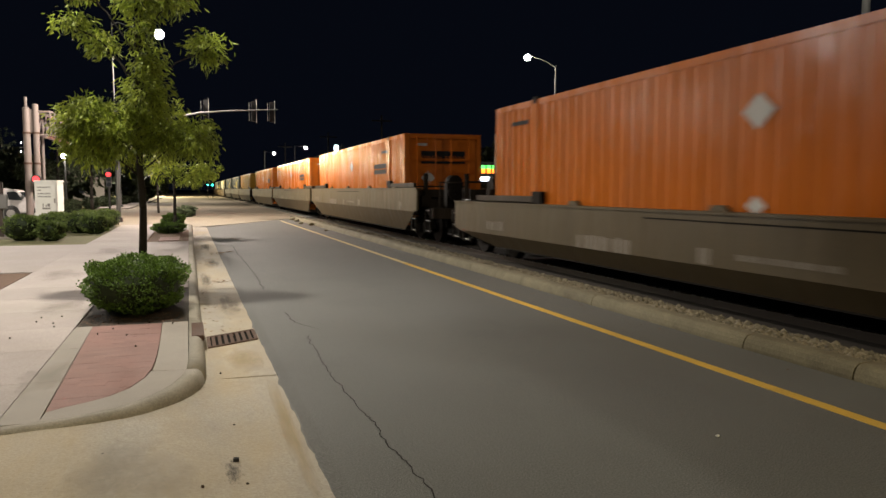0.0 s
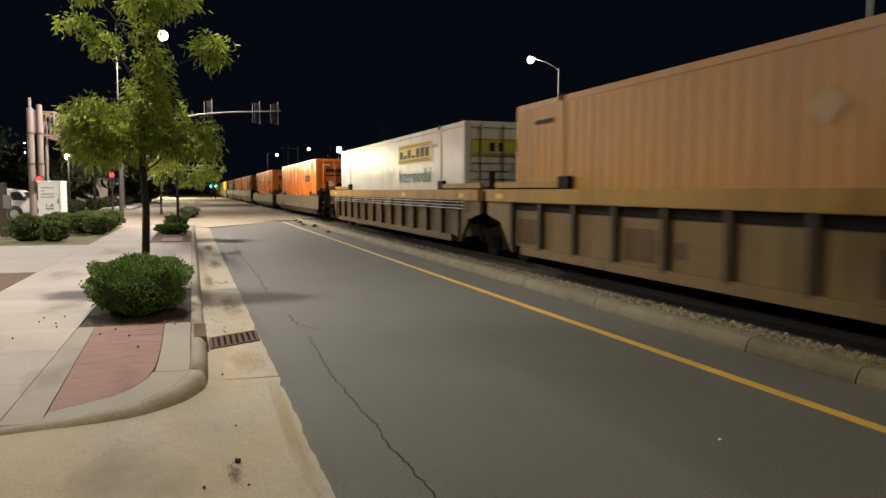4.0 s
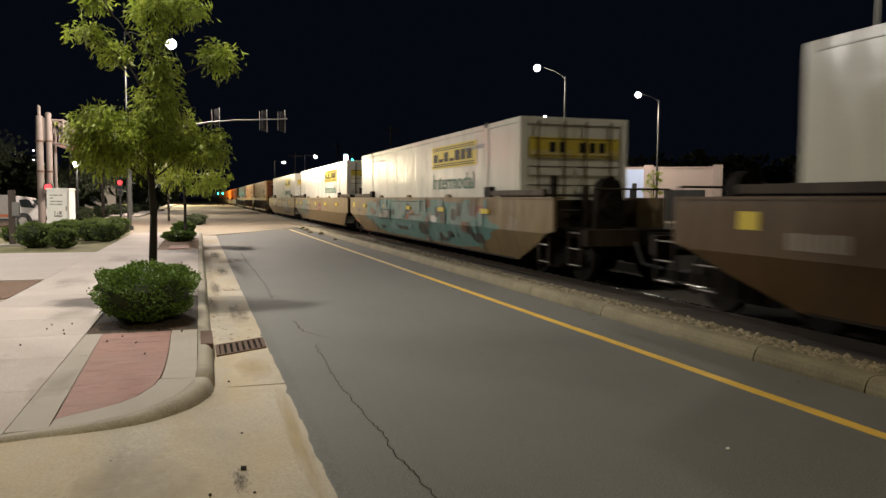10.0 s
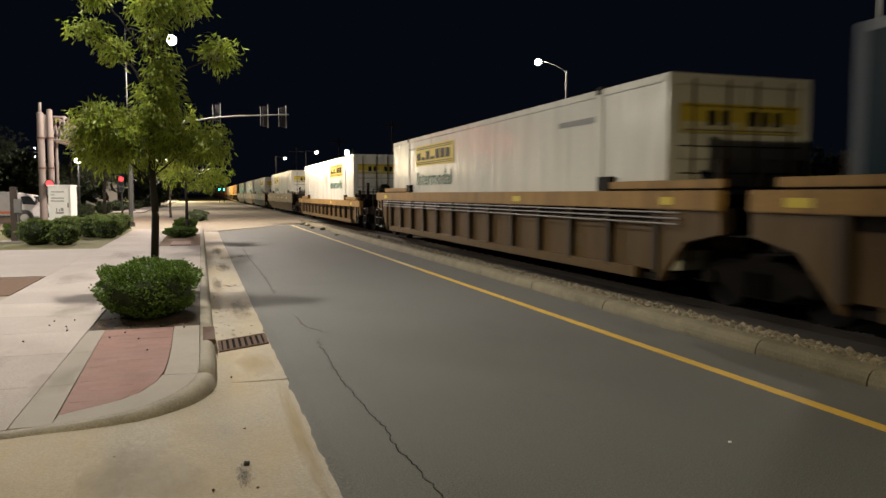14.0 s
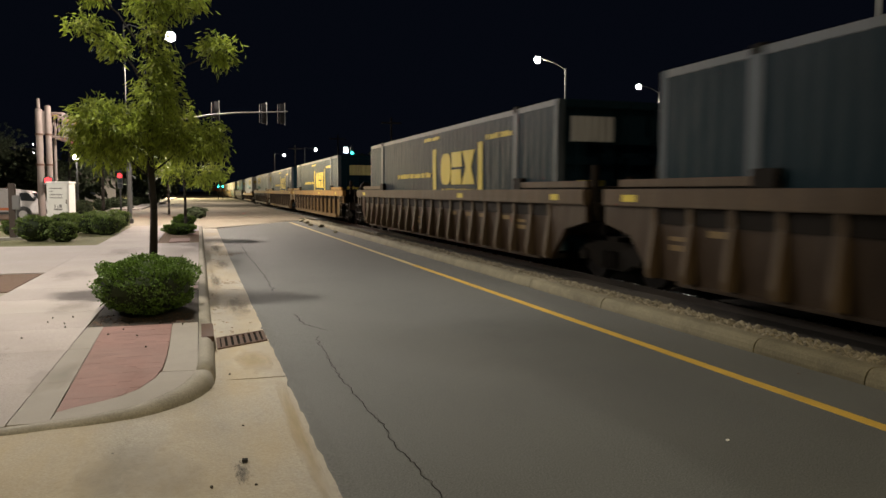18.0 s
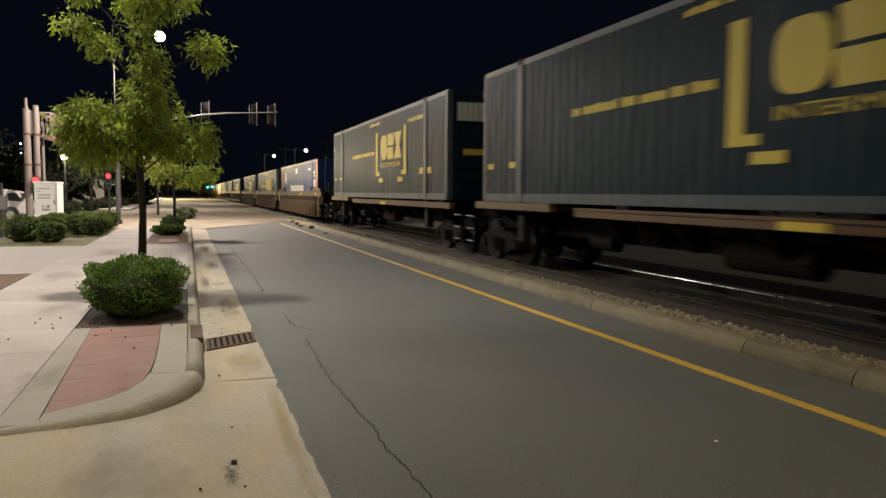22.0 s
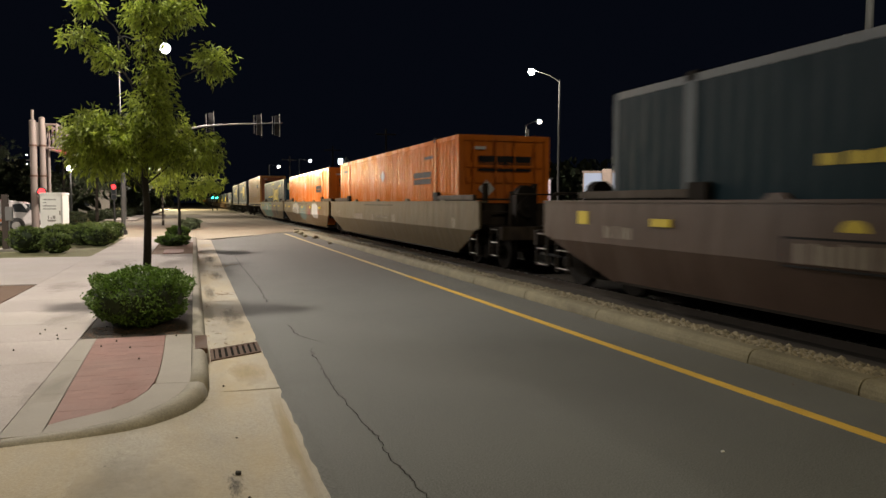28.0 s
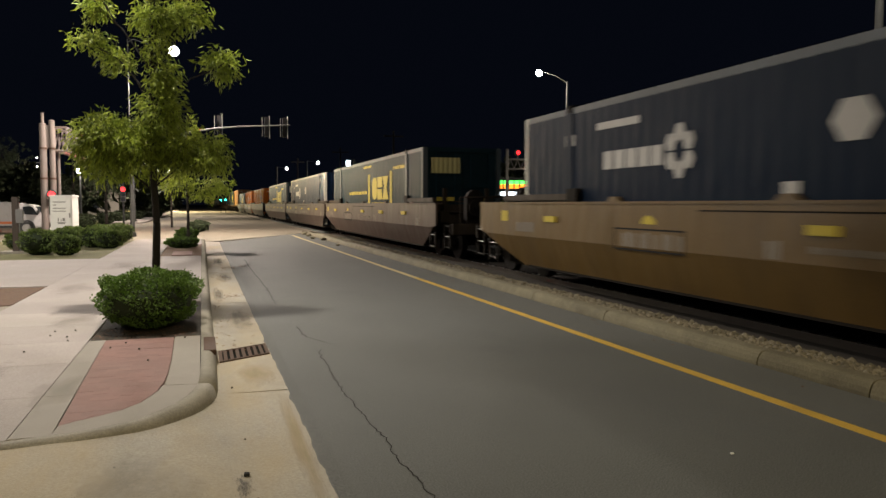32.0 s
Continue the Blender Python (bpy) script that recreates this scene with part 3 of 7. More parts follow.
# kerb beside the track, in lengths
kerb_right = thing("kerb_right", "weathered concrete kerb between road and track", "kerb", "", "structure")
RPROF = [(0.0, -0.09), (0.0, 0.03), (0.012, 0.075), (0.032, 0.112), (0.06, 0.134), (0.1, 0.144), (0.22, 0.142), (0.26, 0.125), (0.26, -0.09)]
ky = [-32, -26, -20, -14, -9, -4, -1.2, 1.7, 3.3, 4.68, 5.99, 8.97, 11.3, 13.68, 16.8, 19.8, 22.8, 25.8, 28.8, 31.8, 34.8, 37.8, 41.2]
for y0, y1 in zip(ky, ky[1:]):
    part("kerb_length", sweep(RPROF, [(5.24, y0 + 0.008, 1, 0), (5.24, (y0 + y1) / 2, 1, 0), (5.24, y1 - 0.008, 1, 0)]), TRACK_KERB, kerb_right, smooth=False)

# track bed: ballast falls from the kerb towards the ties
setting("dirt_shoulder", sweep([(5.46, -0.3), (5.46, 0.085), (5.75, 0.066), (6.05, 0.035), (6.22, -0.06), (6.7, -0.095), (6.7, -0.3)], [(0, -60, 1, 0), (0, 43, 1, 0)]), SHOULDER, "dirt and cinder shoulder, train shade put into its colour", "track bed")
setting("ballast_bed", sweep([(6.703, -0.3), (6.703, -0.087), (7.0, -0.10), (8.6, -0.10), (9.4, -0.06), (10.6, -0.05), (10.9, -0.3)], [(0, -60, 1, 0), (0, 43, 1, 0)]), BALLAST_BED, "ballast bed of the railway track, train shade in its colour", "track bed")
setting("ballast_bed_far", sweep([(5.6, -0.3), (5.6, 0.0), (6.35, -0.04), (7.0, -0.10), (8.6, -0.10), (10.6, -0.05), (10.9, -0.3)], [(0, 75, 1, 0), (0, 900, 1, 0)]), BALLAST_BED, "ballast bed beyond the crossing in the same shade-darkened colour", "track bed")
setting("crossing_panel", prism([(6.4, 43.05), (9.2, 43.05), (9.2, 74.9), (6.4, 74.9)], -0.06, 0.02), ASPHALT, "asphalt level crossing panel between the rails", "level crossing")


def stones():
    r = np.random.default_rng(11)
    bm0 = bmesh.new()
    bmesh.ops.create_icosphere(bm0, subdivisions=1, radius=1)
    base = np.array([v.co for v in bm0.verts])
    faces = np.array([[v.index for v in f.verts] for f in bm0.faces])
    bm0.free()
    vs, fs = [], []
    k = 0
    for i in range(26000):
        y = 2.5 + 36 * r.random() ** 1.7
        x = 5.49 + abs(r.normal(0, 0.2)) if i % 2 else r.uniform(5.49, 6.12)
        if x > 6.14:
            continue
        z = 0.085 - max(0, x - 5.46) * 0.065 if x < 5.75 else 0.066 - (x - 5.75) * 0.1
        s = r.uniform(0.013, 0.032) if i % 9 else r.uniform(0.03, 0.048) * (1 + 0.3 * (y > 15))
        v = base * s * r.uniform(0.6, 1.2, 3) * (1 + r.normal(0, 0.13, (len(base), 1)))
        a = r.uniform(0, 6.28)
        v = v @ np.array([[math.cos(a), math.sin(a), 0], [-math.sin(a), math.cos(a), 0], [0, 0, 1]])
        vs.append(v + (x, y, z + s * 0.3))
        fs.append(faces + k)
        k += len(base)
    me = bpy.data.meshes.new("ballast_stones")
    me.from_pydata(np.concatenate(vs).tolist(), [], np.concatenate(fs).tolist())
    me.materials.append(BALLAST)
    return tagged(new("ballast_stones", me), "loose grey ballast stones beside the kerb", "ballast", "", "stuff")


stones()


def rubble():
    """A few broken lumps lying on the road by the end of the kerb."""
    r = random.Random(8)
    for x, y, size in ((5.02, 37.2, 0.13), (4.86, 34.6, 0.1), (5.08, 32.9, 0.12), (5.12, 39.4, 0.16), (4.95, 28.4, 0.07)):
        bm = bmesh.new()
        bmesh.ops.create_icosphere(bm, subdivisions=2, radius=size)
        for v in bm.verts:
            v.co = Vector((v.co.x * 1.3, v.co.y * 1.1, v.co.z * 0.6)) * (1 + 0.5 * noise.noise(v.co * 9 + Vector((x, y, 0))))
        low = min(v.co.z for v in bm.verts)
        ob = part("concrete_lump", bm, TRACK_KERB, None)
        ob.matrix_world = pose(x, y, -low - 0.012, 0, 0, r.uniform(0, 360))
        tagged(ob, "broken lump of concrete lying by the kerb", "rubble", "broken lumps")


rubble()


def track():
    tr = thing("railway_track", "steel rails on wooden ties with worn shiny heads", "railway track", "", "structure")
    for x in (7.03, 8.54):
        part("rail", boxes((x - 0.012, x + 0.012, -80, 900, -0.1, 0.02), (x - 0.07, x + 0.07, -80, 900, -0.115, -0.095), (x - 0.036, x + 0.036, -80, 900, 0.01, 0.046)), RAIL, tr)
        crown = [(x + 0.036 * math.sin(a), 0.034 + 0.017 * math.cos(a)) for a in np.linspace(-1.35, 1.35, 9)]
        head = part("rail_head", prism([(x + 0.03, 0.032), (x - 0.03, 0.032)] + crown, -80, 900, "y"), RAILTOP, tr, "polished running surface")
        for poly in head.data.polygons:
            poly.use_smooth = len(poly.vertices) == 4 and poly.normal.z > 0.05
    tie = mesh_of(boxes((6.5, 9.07, -0.11, 0.11, -0.2, -0.085), bevel=0.008), "tie")
    for i in range(66):
        y = 2 + i * 0.62
        part("tie", tie, TIE, tr).location.y = y
    return tr


track()


# ---- the train ----
XC = 7.785
RAILZ = 0.05
HALF = 8.075


def paint(name, color, rough=0.42, dirt=(0.14, 0.11, 0.09), amount=0.35, var=0.1, spec=0.2):
    return node_mat(name, color, rough, var=var, scale=2.2, fine=40, bump=0.05, dirt=dirt, dirt_amount=amount, streak=True, wobble=0.022, spec=spec)


P_ORANGE = paint("orange_container_paint", (0.5, 0.132, 0.014), 0.27, spec=0.11)
P_AMBER = paint("faded_orange_paint", (0.43, 0.215, 0.062), 0.4, spec=0.14, amount=0.45)
P_WHITE = paint("white_container_paint", (0.60, 0.59, 0.515), 0.22, spec=0.17, dirt=(0.33, 0.305, 0.23), amount=0.5, var=0.14)
P_BLUE = paint("dark_blue_container_paint", (0.0045, 0.0165, 0.0235), 0.45, spec=0.06, dirt=(0.009, 0.021, 0.026))
P_NAVY = paint("navy_container_paint", (0.0042, 0.0112, 0.0265), 0.45, spec=0.06, dirt=(0.009, 0.0195, 0.033))
P_ROYAL = paint("blue_container_paint", (0.02, 0.033, 0.09), 0.45, spec=0.1, dirt=(0.031, 0.039, 0.068))
P_YELLOWBOX = paint("yellow_container_paint", (0.6, 0.32, 0.03), 0.42)
P_RED = paint("red_end_paint", (0.30, 0.06, 0.02), 0.42)
P_TRIM = paint("pale_rail_paint", (0.115, 0.125, 0.13), 0.45)
P_POST = paint("grey_blue_post_paint", (0.045, 0.06, 0.07), 0.45)
M_YELLOW = paint("yellow_marking", (0.53, 0.41, 0.05), 0.5, amount=0.25)
M_FADED = paint("worn_emblem_paint", (0.42, 0.29, 0.16), 0.55, amount=0.4)
M_WHITE = paint("white_marking", (0.5, 0.48, 0.45), 0.5, amount=0.35)
M_CREAM = paint("cream_marking", (0.46, 0.40, 0.17), 0.55, amount=0.3)
M_STENCIL = paint("faded_stencil_paint", (0.22, 0.19, 0.155), 0.6, amount=0.5)
M_GREEN = paint("green_marking", (0.03, 0.13, 0.09), 0.5, amount=0.2)
M_BLACK = paint("black_marking", (0.012, 0.012, 0.013), 0.6, amount=0.1, spec=0.1)
W_GREY = paint("grey_wagon_paint", (0.084, 0.062, 0.032), 0.48, spec=0.25, dirt=(0.07, 0.056, 0.034), amount=0.75, var=0.34)
W_DUST = paint("dusty_wagon_paint", (0.088, 0.058, 0.022), 0.45, spec=0.25, dirt=(0.058, 0.034, 0.012), amount=0.75, var=0.34)
W_RUSTSIDE = paint("rusty_side_paint", (0.086, 0.051, 0.017), 0.45, spec=0.22, dirt=(0.046, 0.026, 0.009), amount=0.75, var=0.34)
W_BROWN = paint("brown_wagon_paint", (0.135, 0.096, 0.045), 0.42, spec=0.3, dirt=(0.10, 0.073, 0.045), amount=0.75, var=0.34)
W_RED = paint("red_brown_wagon_paint", (0.064, 0.041, 0.031), 0.45, spec=0.3, dirt=(0.092, 0.068, 0.055), amount=0.75, var=0.34)
W_MAROON = paint("rusty_maroon_wagon_paint", (0.03, 0.0165, 0.0068), 0.5, spec=0.2, dirt=(0.05, 0.032, 0.018), amount=0.75, var=0.34)
W_TAN = paint("tan_wagon_paint", (0.082, 0.052, 0.02), 0.42, spec=0.3, dirt=(0.13, 0.09, 0.06), amount=0.75, var=0.34)
W_YELLOW = paint("yellow_wagon_paint", (0.32, 0.185, 0.04), 0.6, dirt=(0.09, 0.05, 0.022), amount=0.75, var=0.34)
W_RUST = paint("rusty_chord_paint", (0.25, 0.145, 0.042), 0.6, dirt=(0.09, 0.05, 0.022), amount=0.75, var=0.34)
W_PANEL = paint("tan_panel_paint", (0.165, 0.112, 0.045), 0.6, dirt=(0.10, 0.06, 0.03), amount=0.75, var=0.34)
W_OCHRE = paint("ochre_wagon_paint", (0.125, 0.075, 0.022), 0.42, spec=0.35, dirt=(0.07, 0.045, 0.02), amount=0.75, var=0.34)
# W_RIB: brown guide plates, and ribs with their shade put into the paint
W_RIB = paint("dark_rib_paint", (0.03, 0.02, 0.011), 0.6, amount=0.4, var=0.2)
# paler than the sheet: dust, and lamplight on the ribs put into the colour
W_RIBPALE = paint("dusty_rib_paint", (0.074, 0.05, 0.029), 0.55, spec=0.15, dirt=(0.04, 0.026, 0.015), amount=0.75, var=0.34)
W_UMBER = paint("umber_wagon_paint", (0.07, 0.041, 0.017), 0.42, spec=0.25, dirt=(0.045, 0.028, 0.014), amount=0.75, var=0.34)
W_SILL = paint("rusty_sill_paint", (0.11, 0.062, 0.03), 0.6, spec=0.25, dirt=(0.05, 0.03, 0.018), amount=0.6, var=0.25)
# W_DARK also colours the strips that stand in for shade
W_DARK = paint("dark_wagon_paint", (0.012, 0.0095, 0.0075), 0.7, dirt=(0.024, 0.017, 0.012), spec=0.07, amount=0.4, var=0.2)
W_GEAR = paint("dusty_brown_ironwork", (0.022, 0.0155, 0.010), 0.7, spec=0.12, amount=0.4, var=0.25)
# rungs paler than their stiles: the glint is put into the colour
RUNG = node_mat("worn_rung_steel", (0.13, 0.12, 0.105), 0.45, metal=0.4, var=0.15)
SPRAY = [paint("teal_spray_paint", (0.084, 0.168, 0.148), 0.55, amount=0.5, var=0.2), paint("pale_spray_paint", (0.40, 0.40, 0.38), 0.55, amount=0.5), paint("charcoal_spray_paint", (0.045, 0.045, 0.036), 0.5),
         paint("rose_spray_paint", (0.17, 0.062, 0.055), 0.55), paint("sky_spray_paint", (0.125, 0.185, 0.172), 0.55, amount=0.5), paint("rust_spray_paint", (0.15, 0.075, 0.038), 0.55), paint("faded_rose_spray_paint", (0.135, 0.105, 0.085), 0.6, dirt=(0.06, 0.035, 0.03), amount=0.7, var=0.3)]


def wave_side(x, y0, y1, z0, z1, depth, step):
    """A corrugated sheet facing -x: flat crests with shallow troughs."""
    bm = bmesh.new()
    prof = []
    y = y0
    while y < y1 - step * 0.5:
        for u, d in ((0.0, 0), (0.42, 0), (0.5, depth), (0.92, depth)):
            prof.append((y + u * step, d))
        y += step
    prof.append((y1, 0))
    rows = [(bm.verts.new((x + d, yy, z0)), bm.verts.new((x + d, yy, z1))) for yy, d in prof if yy <= y1]
    for a, b in zip(rows, rows[1:]):
        bm.faces.new((a[0], a[1], b[1], b[0]))
    return bm


def decal(name, parent, y0, y1, z0, z1, material, label="", x=-1.3):
    return part(name, boxes((x, x + 0.006, y0, y1, z0, z1)), material, parent, label)


def word(name, text, parent, material, y, z, size, x=-1.302, label="", spacing=1.0, width=None):
    """Lettering on the side that faces the road; it reads towards -y."""
    cu = bpy.data.curves.new(name, "FONT")
    cu.body, cu.size, cu.extrude, cu.align_x, cu.resolution_u = text, size, 0.003, "CENTER", 2
    tmp = bpy.data.objects.new(name, cu)
    me = bpy.data.meshes.new_from_object(tmp)
    bpy.data.objects.remove(tmp)
    xs = [v.co.x for v in me.vertices]
    k = (width / (max(xs) - min(xs))) if width else 1.0
    me.transform(pose(x, y, z, 90, 0, -90) @ Matrix.Diagonal((k, 1, 1, 1)))
    me.materials.clear()
    return part(name, me, material, parent, label)


def container(body, label, group="containers", style="ribbed", door=None, trim=None, post=None):
    """A 53 foot container on its base at the origin, the road side at -x, its rear at -y."""
    c = thing("shipping_container", label, "container", group)
    hw, L, H = 1.295, HALF, 2.9
    trim = trim or body
    post = post or trim
    core = boxes((-hw + 0.05, hw - 0.05, -L + 0.06, L - 0.06, 0.12, H - 0.03))
    part("body", core, body, c)
    if style == "smooth":
        part("side_panel", boxes((-hw + 0.006, -hw + 0.05, -L + 0.16, L - 0.16, 0.18, H - 0.13)), body, c)
        strip = mesh_of(boxes((-hw + 0.002, -hw + 0.0075, -0.02, 0.02, 0.2, H - 0.14)), "seam_strip")
        for i in range(13):
            part("seam_strip", strip, body, c).location.y = -L + 0.16 + (i + 0.5) * (2 * L - 0.32) / 13
    else:
        part("side_panel", wave_side(-hw + 0.008, -L + 0.15, L - 0.15, 0.17, H - 0.11, 0.011 if body is P_AMBER else 0.022 if trim is body else 0.0045, 0.3), body, c)
    part("top_rail", boxes((-hw, -hw + 0.08, -L + 0.16, L - 0.16, H - 0.12, H), bevel=0.01), trim, c)
    part("bottom_rail", boxes((-hw - 0.004, -hw + 0.08, -L + 0.16, L - 0.16, 0.0, 0.18), bevel=0.01), post if trim is not body and body not in (P_NAVY,) else body, c)
    part("top_rail", boxes((hw - 0.08, hw, -L + 0.16, L - 0.16, H - 0.12, H), bevel=0.01), trim, c)
    for sx in (-1, 1):
        for sy in (-1, 1):
            part("corner_post", boxes((min(sx * hw, sx * (hw - 0.16)), max(sx * hw, sx * (hw - 0.16)), min(sy * L, sy * (L - 0.16)), max(sy * L, sy * (L - 0.16)), 0.0, H), bevel=0.012), post, c)
    for sy in (-1, 1):
        y = sy * 6.1
        part("side_post", boxes((-hw - 0.012, -hw + 0.06, y - 0.13, y + 0.13, 0.0, H - 0.02), bevel=0.008), body if body in (P_WHITE, P_NAVY) else post, c)
        part("lift_casting", boxes((-hw - 0.015, -hw + 0.17, y - 0.1, y + 0.1, H - 0.1, H + 0.045), bevel=0.012), W_DARK, c)
    # rear end
    e = -L
    part("rear_header", boxes((-hw + 0.16, hw - 0.16, e, e + 0.1, H - 0.16, H), bevel=0.01), body, c)
    part("rear_sill", boxes((-hw + 0.16, hw - 0.16, e, e + 0.1, 0, 0.16), bevel=0.01), body, c)
    for sx in (-1, 1):
        a, b = (0.01, hw - 0.17) if sx > 0 else (-hw + 0.17, -0.01)
        leaf = part("door_leaf", boxes((a, b, e + 0.03, e + 0.07, 0.17, H - 0.17)), door or body, c)
        for z in (0.45, 0.85, 1.25, 1.65, 2.05):
            part("door_rib", boxes((a + 0.04, b - 0.04, e - 0.004, e + 0.03, z, z + 0.16), bevel=0.01), door or body, leaf)
        # white doors get dark lines painted for the shade of the ribs
        if body is P_WHITE:
            for z in (0.62, 1.02, 1.42, 1.82):
                part("door_slot", boxes((a + 0.02, b - 0.02, e + 0.018, e + 0.031, z + 0.015, z + 0.032)), W_DARK, leaf, "dark line painted as shade between the door ribs")
        for x in (a + 0.25, b - 0.25):
            part("lock_rod", rod(bmesh.new(), (x, e - 0.022, 0.1), (x, e - 0.022, H - 0.08), 0.019, seg=8), W_OCHRE if body is P_WHITE else door or body, leaf)
    return c


def orange_box(body, label, door=None):
    c = container(body, label, door=door)
    # dark two-line name plate, pale diamond, small marks
    for z0, z1 in ((1.87, 2.03), (1.68, 1.83)):
        decal("name_plate", c, -5.72, -3.98, z0, z1, M_BLACK, "dark unreadable name bars")
    pale = M_WHITE if body is P_ORANGE else M_FADED
    part("emblem", prism([(-0.27, 2.07), (0.0, 2.29), (0.27, 2.07), (0.0, 1.85)], -1.304, -1.296, "x"), pale, c, "pale diamond emblem")
    part("small_emblem", prism([(-0.16, 0.93), (0.0, 1.06), (0.16, 0.93), (0.0, 0.8)], -1.304, -1.296, "x"), pale, c)
    decal("id_mark", c, -5.9, -5.1, 2.39, 2.47, M_BLACK)
    decal("id_mark", c, 6.4, 7.2, 2.45, 2.53, M_BLACK)
    y = -HALF - 0.004
    for z0, z1 in ((2.12, 2.36), (1.96, 2.03)):
        part("rear_name_plate", boxes((-0.75, 0.75, y, y + 0.01, z0, z1)), M_BLACK, c, "dark unreadable name bars")
    part("rear_emblem", prism([(-0.75, 1.5), (-0.52, 1.75), (-0.29, 1.5), (-0.52, 1.25)], y, y + 0.008, "y"), pale, c, "pale diamond emblem")
    part("rear_mark", boxes((-0.9, -0.55, y, y + 0.008, 2.52, 2.6)), M_WHITE, c)
    return c


def white_box(front=True):
    c = container(P_WHITE, "dirty white smooth-sided container with yellow and green lettering", style="smooth")
    a, b = (-5.45, -1.78) if front else (1.55, 5.28)
    decal("yellow_panel", c, a, b, 1.98, 2.6, M_YELLOW, "yellow name panel with dark unreadable bars")
    for z in (2.53, 2.48, 2.03, 2.08):
        decal("dark_line", c, a + 0.15, b - 0.15, z, z + 0.022, M_BLACK, x=-1.304)
    w = (b - a) / 7
    for i, h in enumerate((0.30, 0.12, 0.34, 0.1, 0.36, 0.36, 0.34)):
        decal("dark_bar", c, b - 0.2 - (i + 0.78) * (w - 0.06), b - 0.2 - i * (w - 0.06), 2.16, 2.16 + h * 0.75, M_BLACK, x=-1.304)
    word("lettering", "Intermodal", c, M_GREEN, (a + b) / 2, 1.40, 0.62, label="green word lettering", width=3.36)
    decal("id_mark", c, -6.0, -4.6, 2.36, 2.46, GREYPAINT)
    decal("id_mark", c, 5.3, 6.0, 2.52, 2.58, GREYPAINT)
    decal("id_mark", c, 4.0, 4.9, 2.5, 2.56, GREYPAINT)
    y = -HALF - 0.004
    part("rear_yellow_panel", boxes((-1.1, 1.08, y, y + 0.01, 2.04, 2.47)), M_YELLOW, c, "yellow panel with dark bars")
    for i in range(6):
        if i != 2:
            part("rear_dark_bar", boxes((-0.62 + i * 0.24, -0.47 + i * 0.24, y - 0.003, y + 0.003, 2.15, 2.37)), M_BLACK, c)
    for z0, z1 in ((2.07, 2.085), (2.425, 2.44)):
        part("rear_dark_line", boxes((-1.05, 1.03, y - 0.003, y + 0.003, z0, z1)), M_BLACK, c)
    return c


def blue_box(label, body=None, end=None, patch=(-1.02, -0.1, 2.1, 2.58)):
    c = container(body or P_BLUE, label, trim=P_TRIM, post=P_POST)
    x0, x1, z0, z1 = patch
    flutes = [(x0 + (x1 - x0) / 24 * k, -HALF - (0.03 if k // 2 % 2 else 0.044)) for k in range(25)]
    part("rear_patch", prism(flutes + [(x1, -HALF - 0.006), (x0, -HALF - 0.006)], z0, z1), end or M_CREAM, c, "plain marking panel on the rear")
    for sx in (-1, 1):
        part("rear_mark", boxes((sx * 0.55 - 0.3, sx * 0.55 + 0.3, -HALF - 0.005, -HALF + 0.004, 1.2, 1.36)), M_YELLOW, c)
    # two upright bars with a heavy block sign between them
    for y, k in ((-0.32, -1), (-4.0, 1)):
        decal("sign_bar", c, y - 0.15, y + 0.15, 0.78, 2.34, M_YELLOW, "yellow bracket bar")
        decal("sign_foot", c, min(y, y + k * 0.42), max(y, y + k * 0.42), 0.78, 0.92, M_YELLOW)
        decal("sign_mark", c, min(y + k * 0.3, y + k * 0.85), max(y + k * 0.3, y + k * 0.85), 0.55, 0.70, M_YELLOW)
    # a disc, two offset slabs and an hourglass
    disc = [(-1.36 + 0.42 * math.copysign(abs(math.cos(q)) ** 0.7, math.cos(q)), 1.75 + 0.43 * math.copysign(abs(math.sin(q)) ** 0.7, math.sin(q))) for q in np.linspace(0, 2 * math.pi, 25)[:-1]]
    part("sign_disc", prism(disc, -1.303, -1.297, "x"), M_YELLOW, c, "plain yellow disc of the sign")
    for z, y0 in ((1.78, -1.88), (1.32, -1.84)):
        part("sign_slab", prism([(y0, z), (y0 + 0.05, z + 0.4), (y0 - 0.74, z + 0.4), (y0 - 0.8, z)], -1.303, -1.297, "x"), M_YELLOW, c, "plain yellow slab of the sign")
    part("sign_hourglass", prism([(-2.72, 2.18), (-2.98, 1.75), (-2.68, 1.32), (-3.62, 1.32), (-3.36, 1.75), (-3.62, 2.18)], -1.304, -1.298, "x"), M_YELLOW, c, "plain yellow hourglass block of the sign")
    word("lettering", "INTERMODAL", c, M_YELLOW, -2.27, 1.05, 0.24, label="yellow word lettering", width=2.6)
    # rows of unreadable letters: small bars
    r = np.random.default_rng(3)
    for y0, y1, z, h in ((3.86, 0.05, 1.55, 0.15), (-4.35, -5.85, 2.36, 0.12), (0.74, -0.85, 2.60, 0.1)):
        bm = bmesh.new()
        y = y0
        while y > y1:
            wd = r.uniform(0.08, 0.17)
            box(bm, -1.3, -1.295, y - wd, y, z, z + h * r.uniform(0.8, 1.05))
            y -= wd + r.choice([0.03, 0.03, 0.12])
        tagged(part("lettering", bm, M_YELLOW, c, "row of small yellow unreadable letters"), kind="stuff")
    for y in (7.62, 6.45):
        decal("id_mark", c, y - 0.14, y + 0.14, 0.72, 0.84, M_YELLOW)
    for y in (-5.75, -6.5):
        decal("id_mark", c, y - 0.16, y + 0.16, 0.75, 0.93, M_YELLOW)
    return c


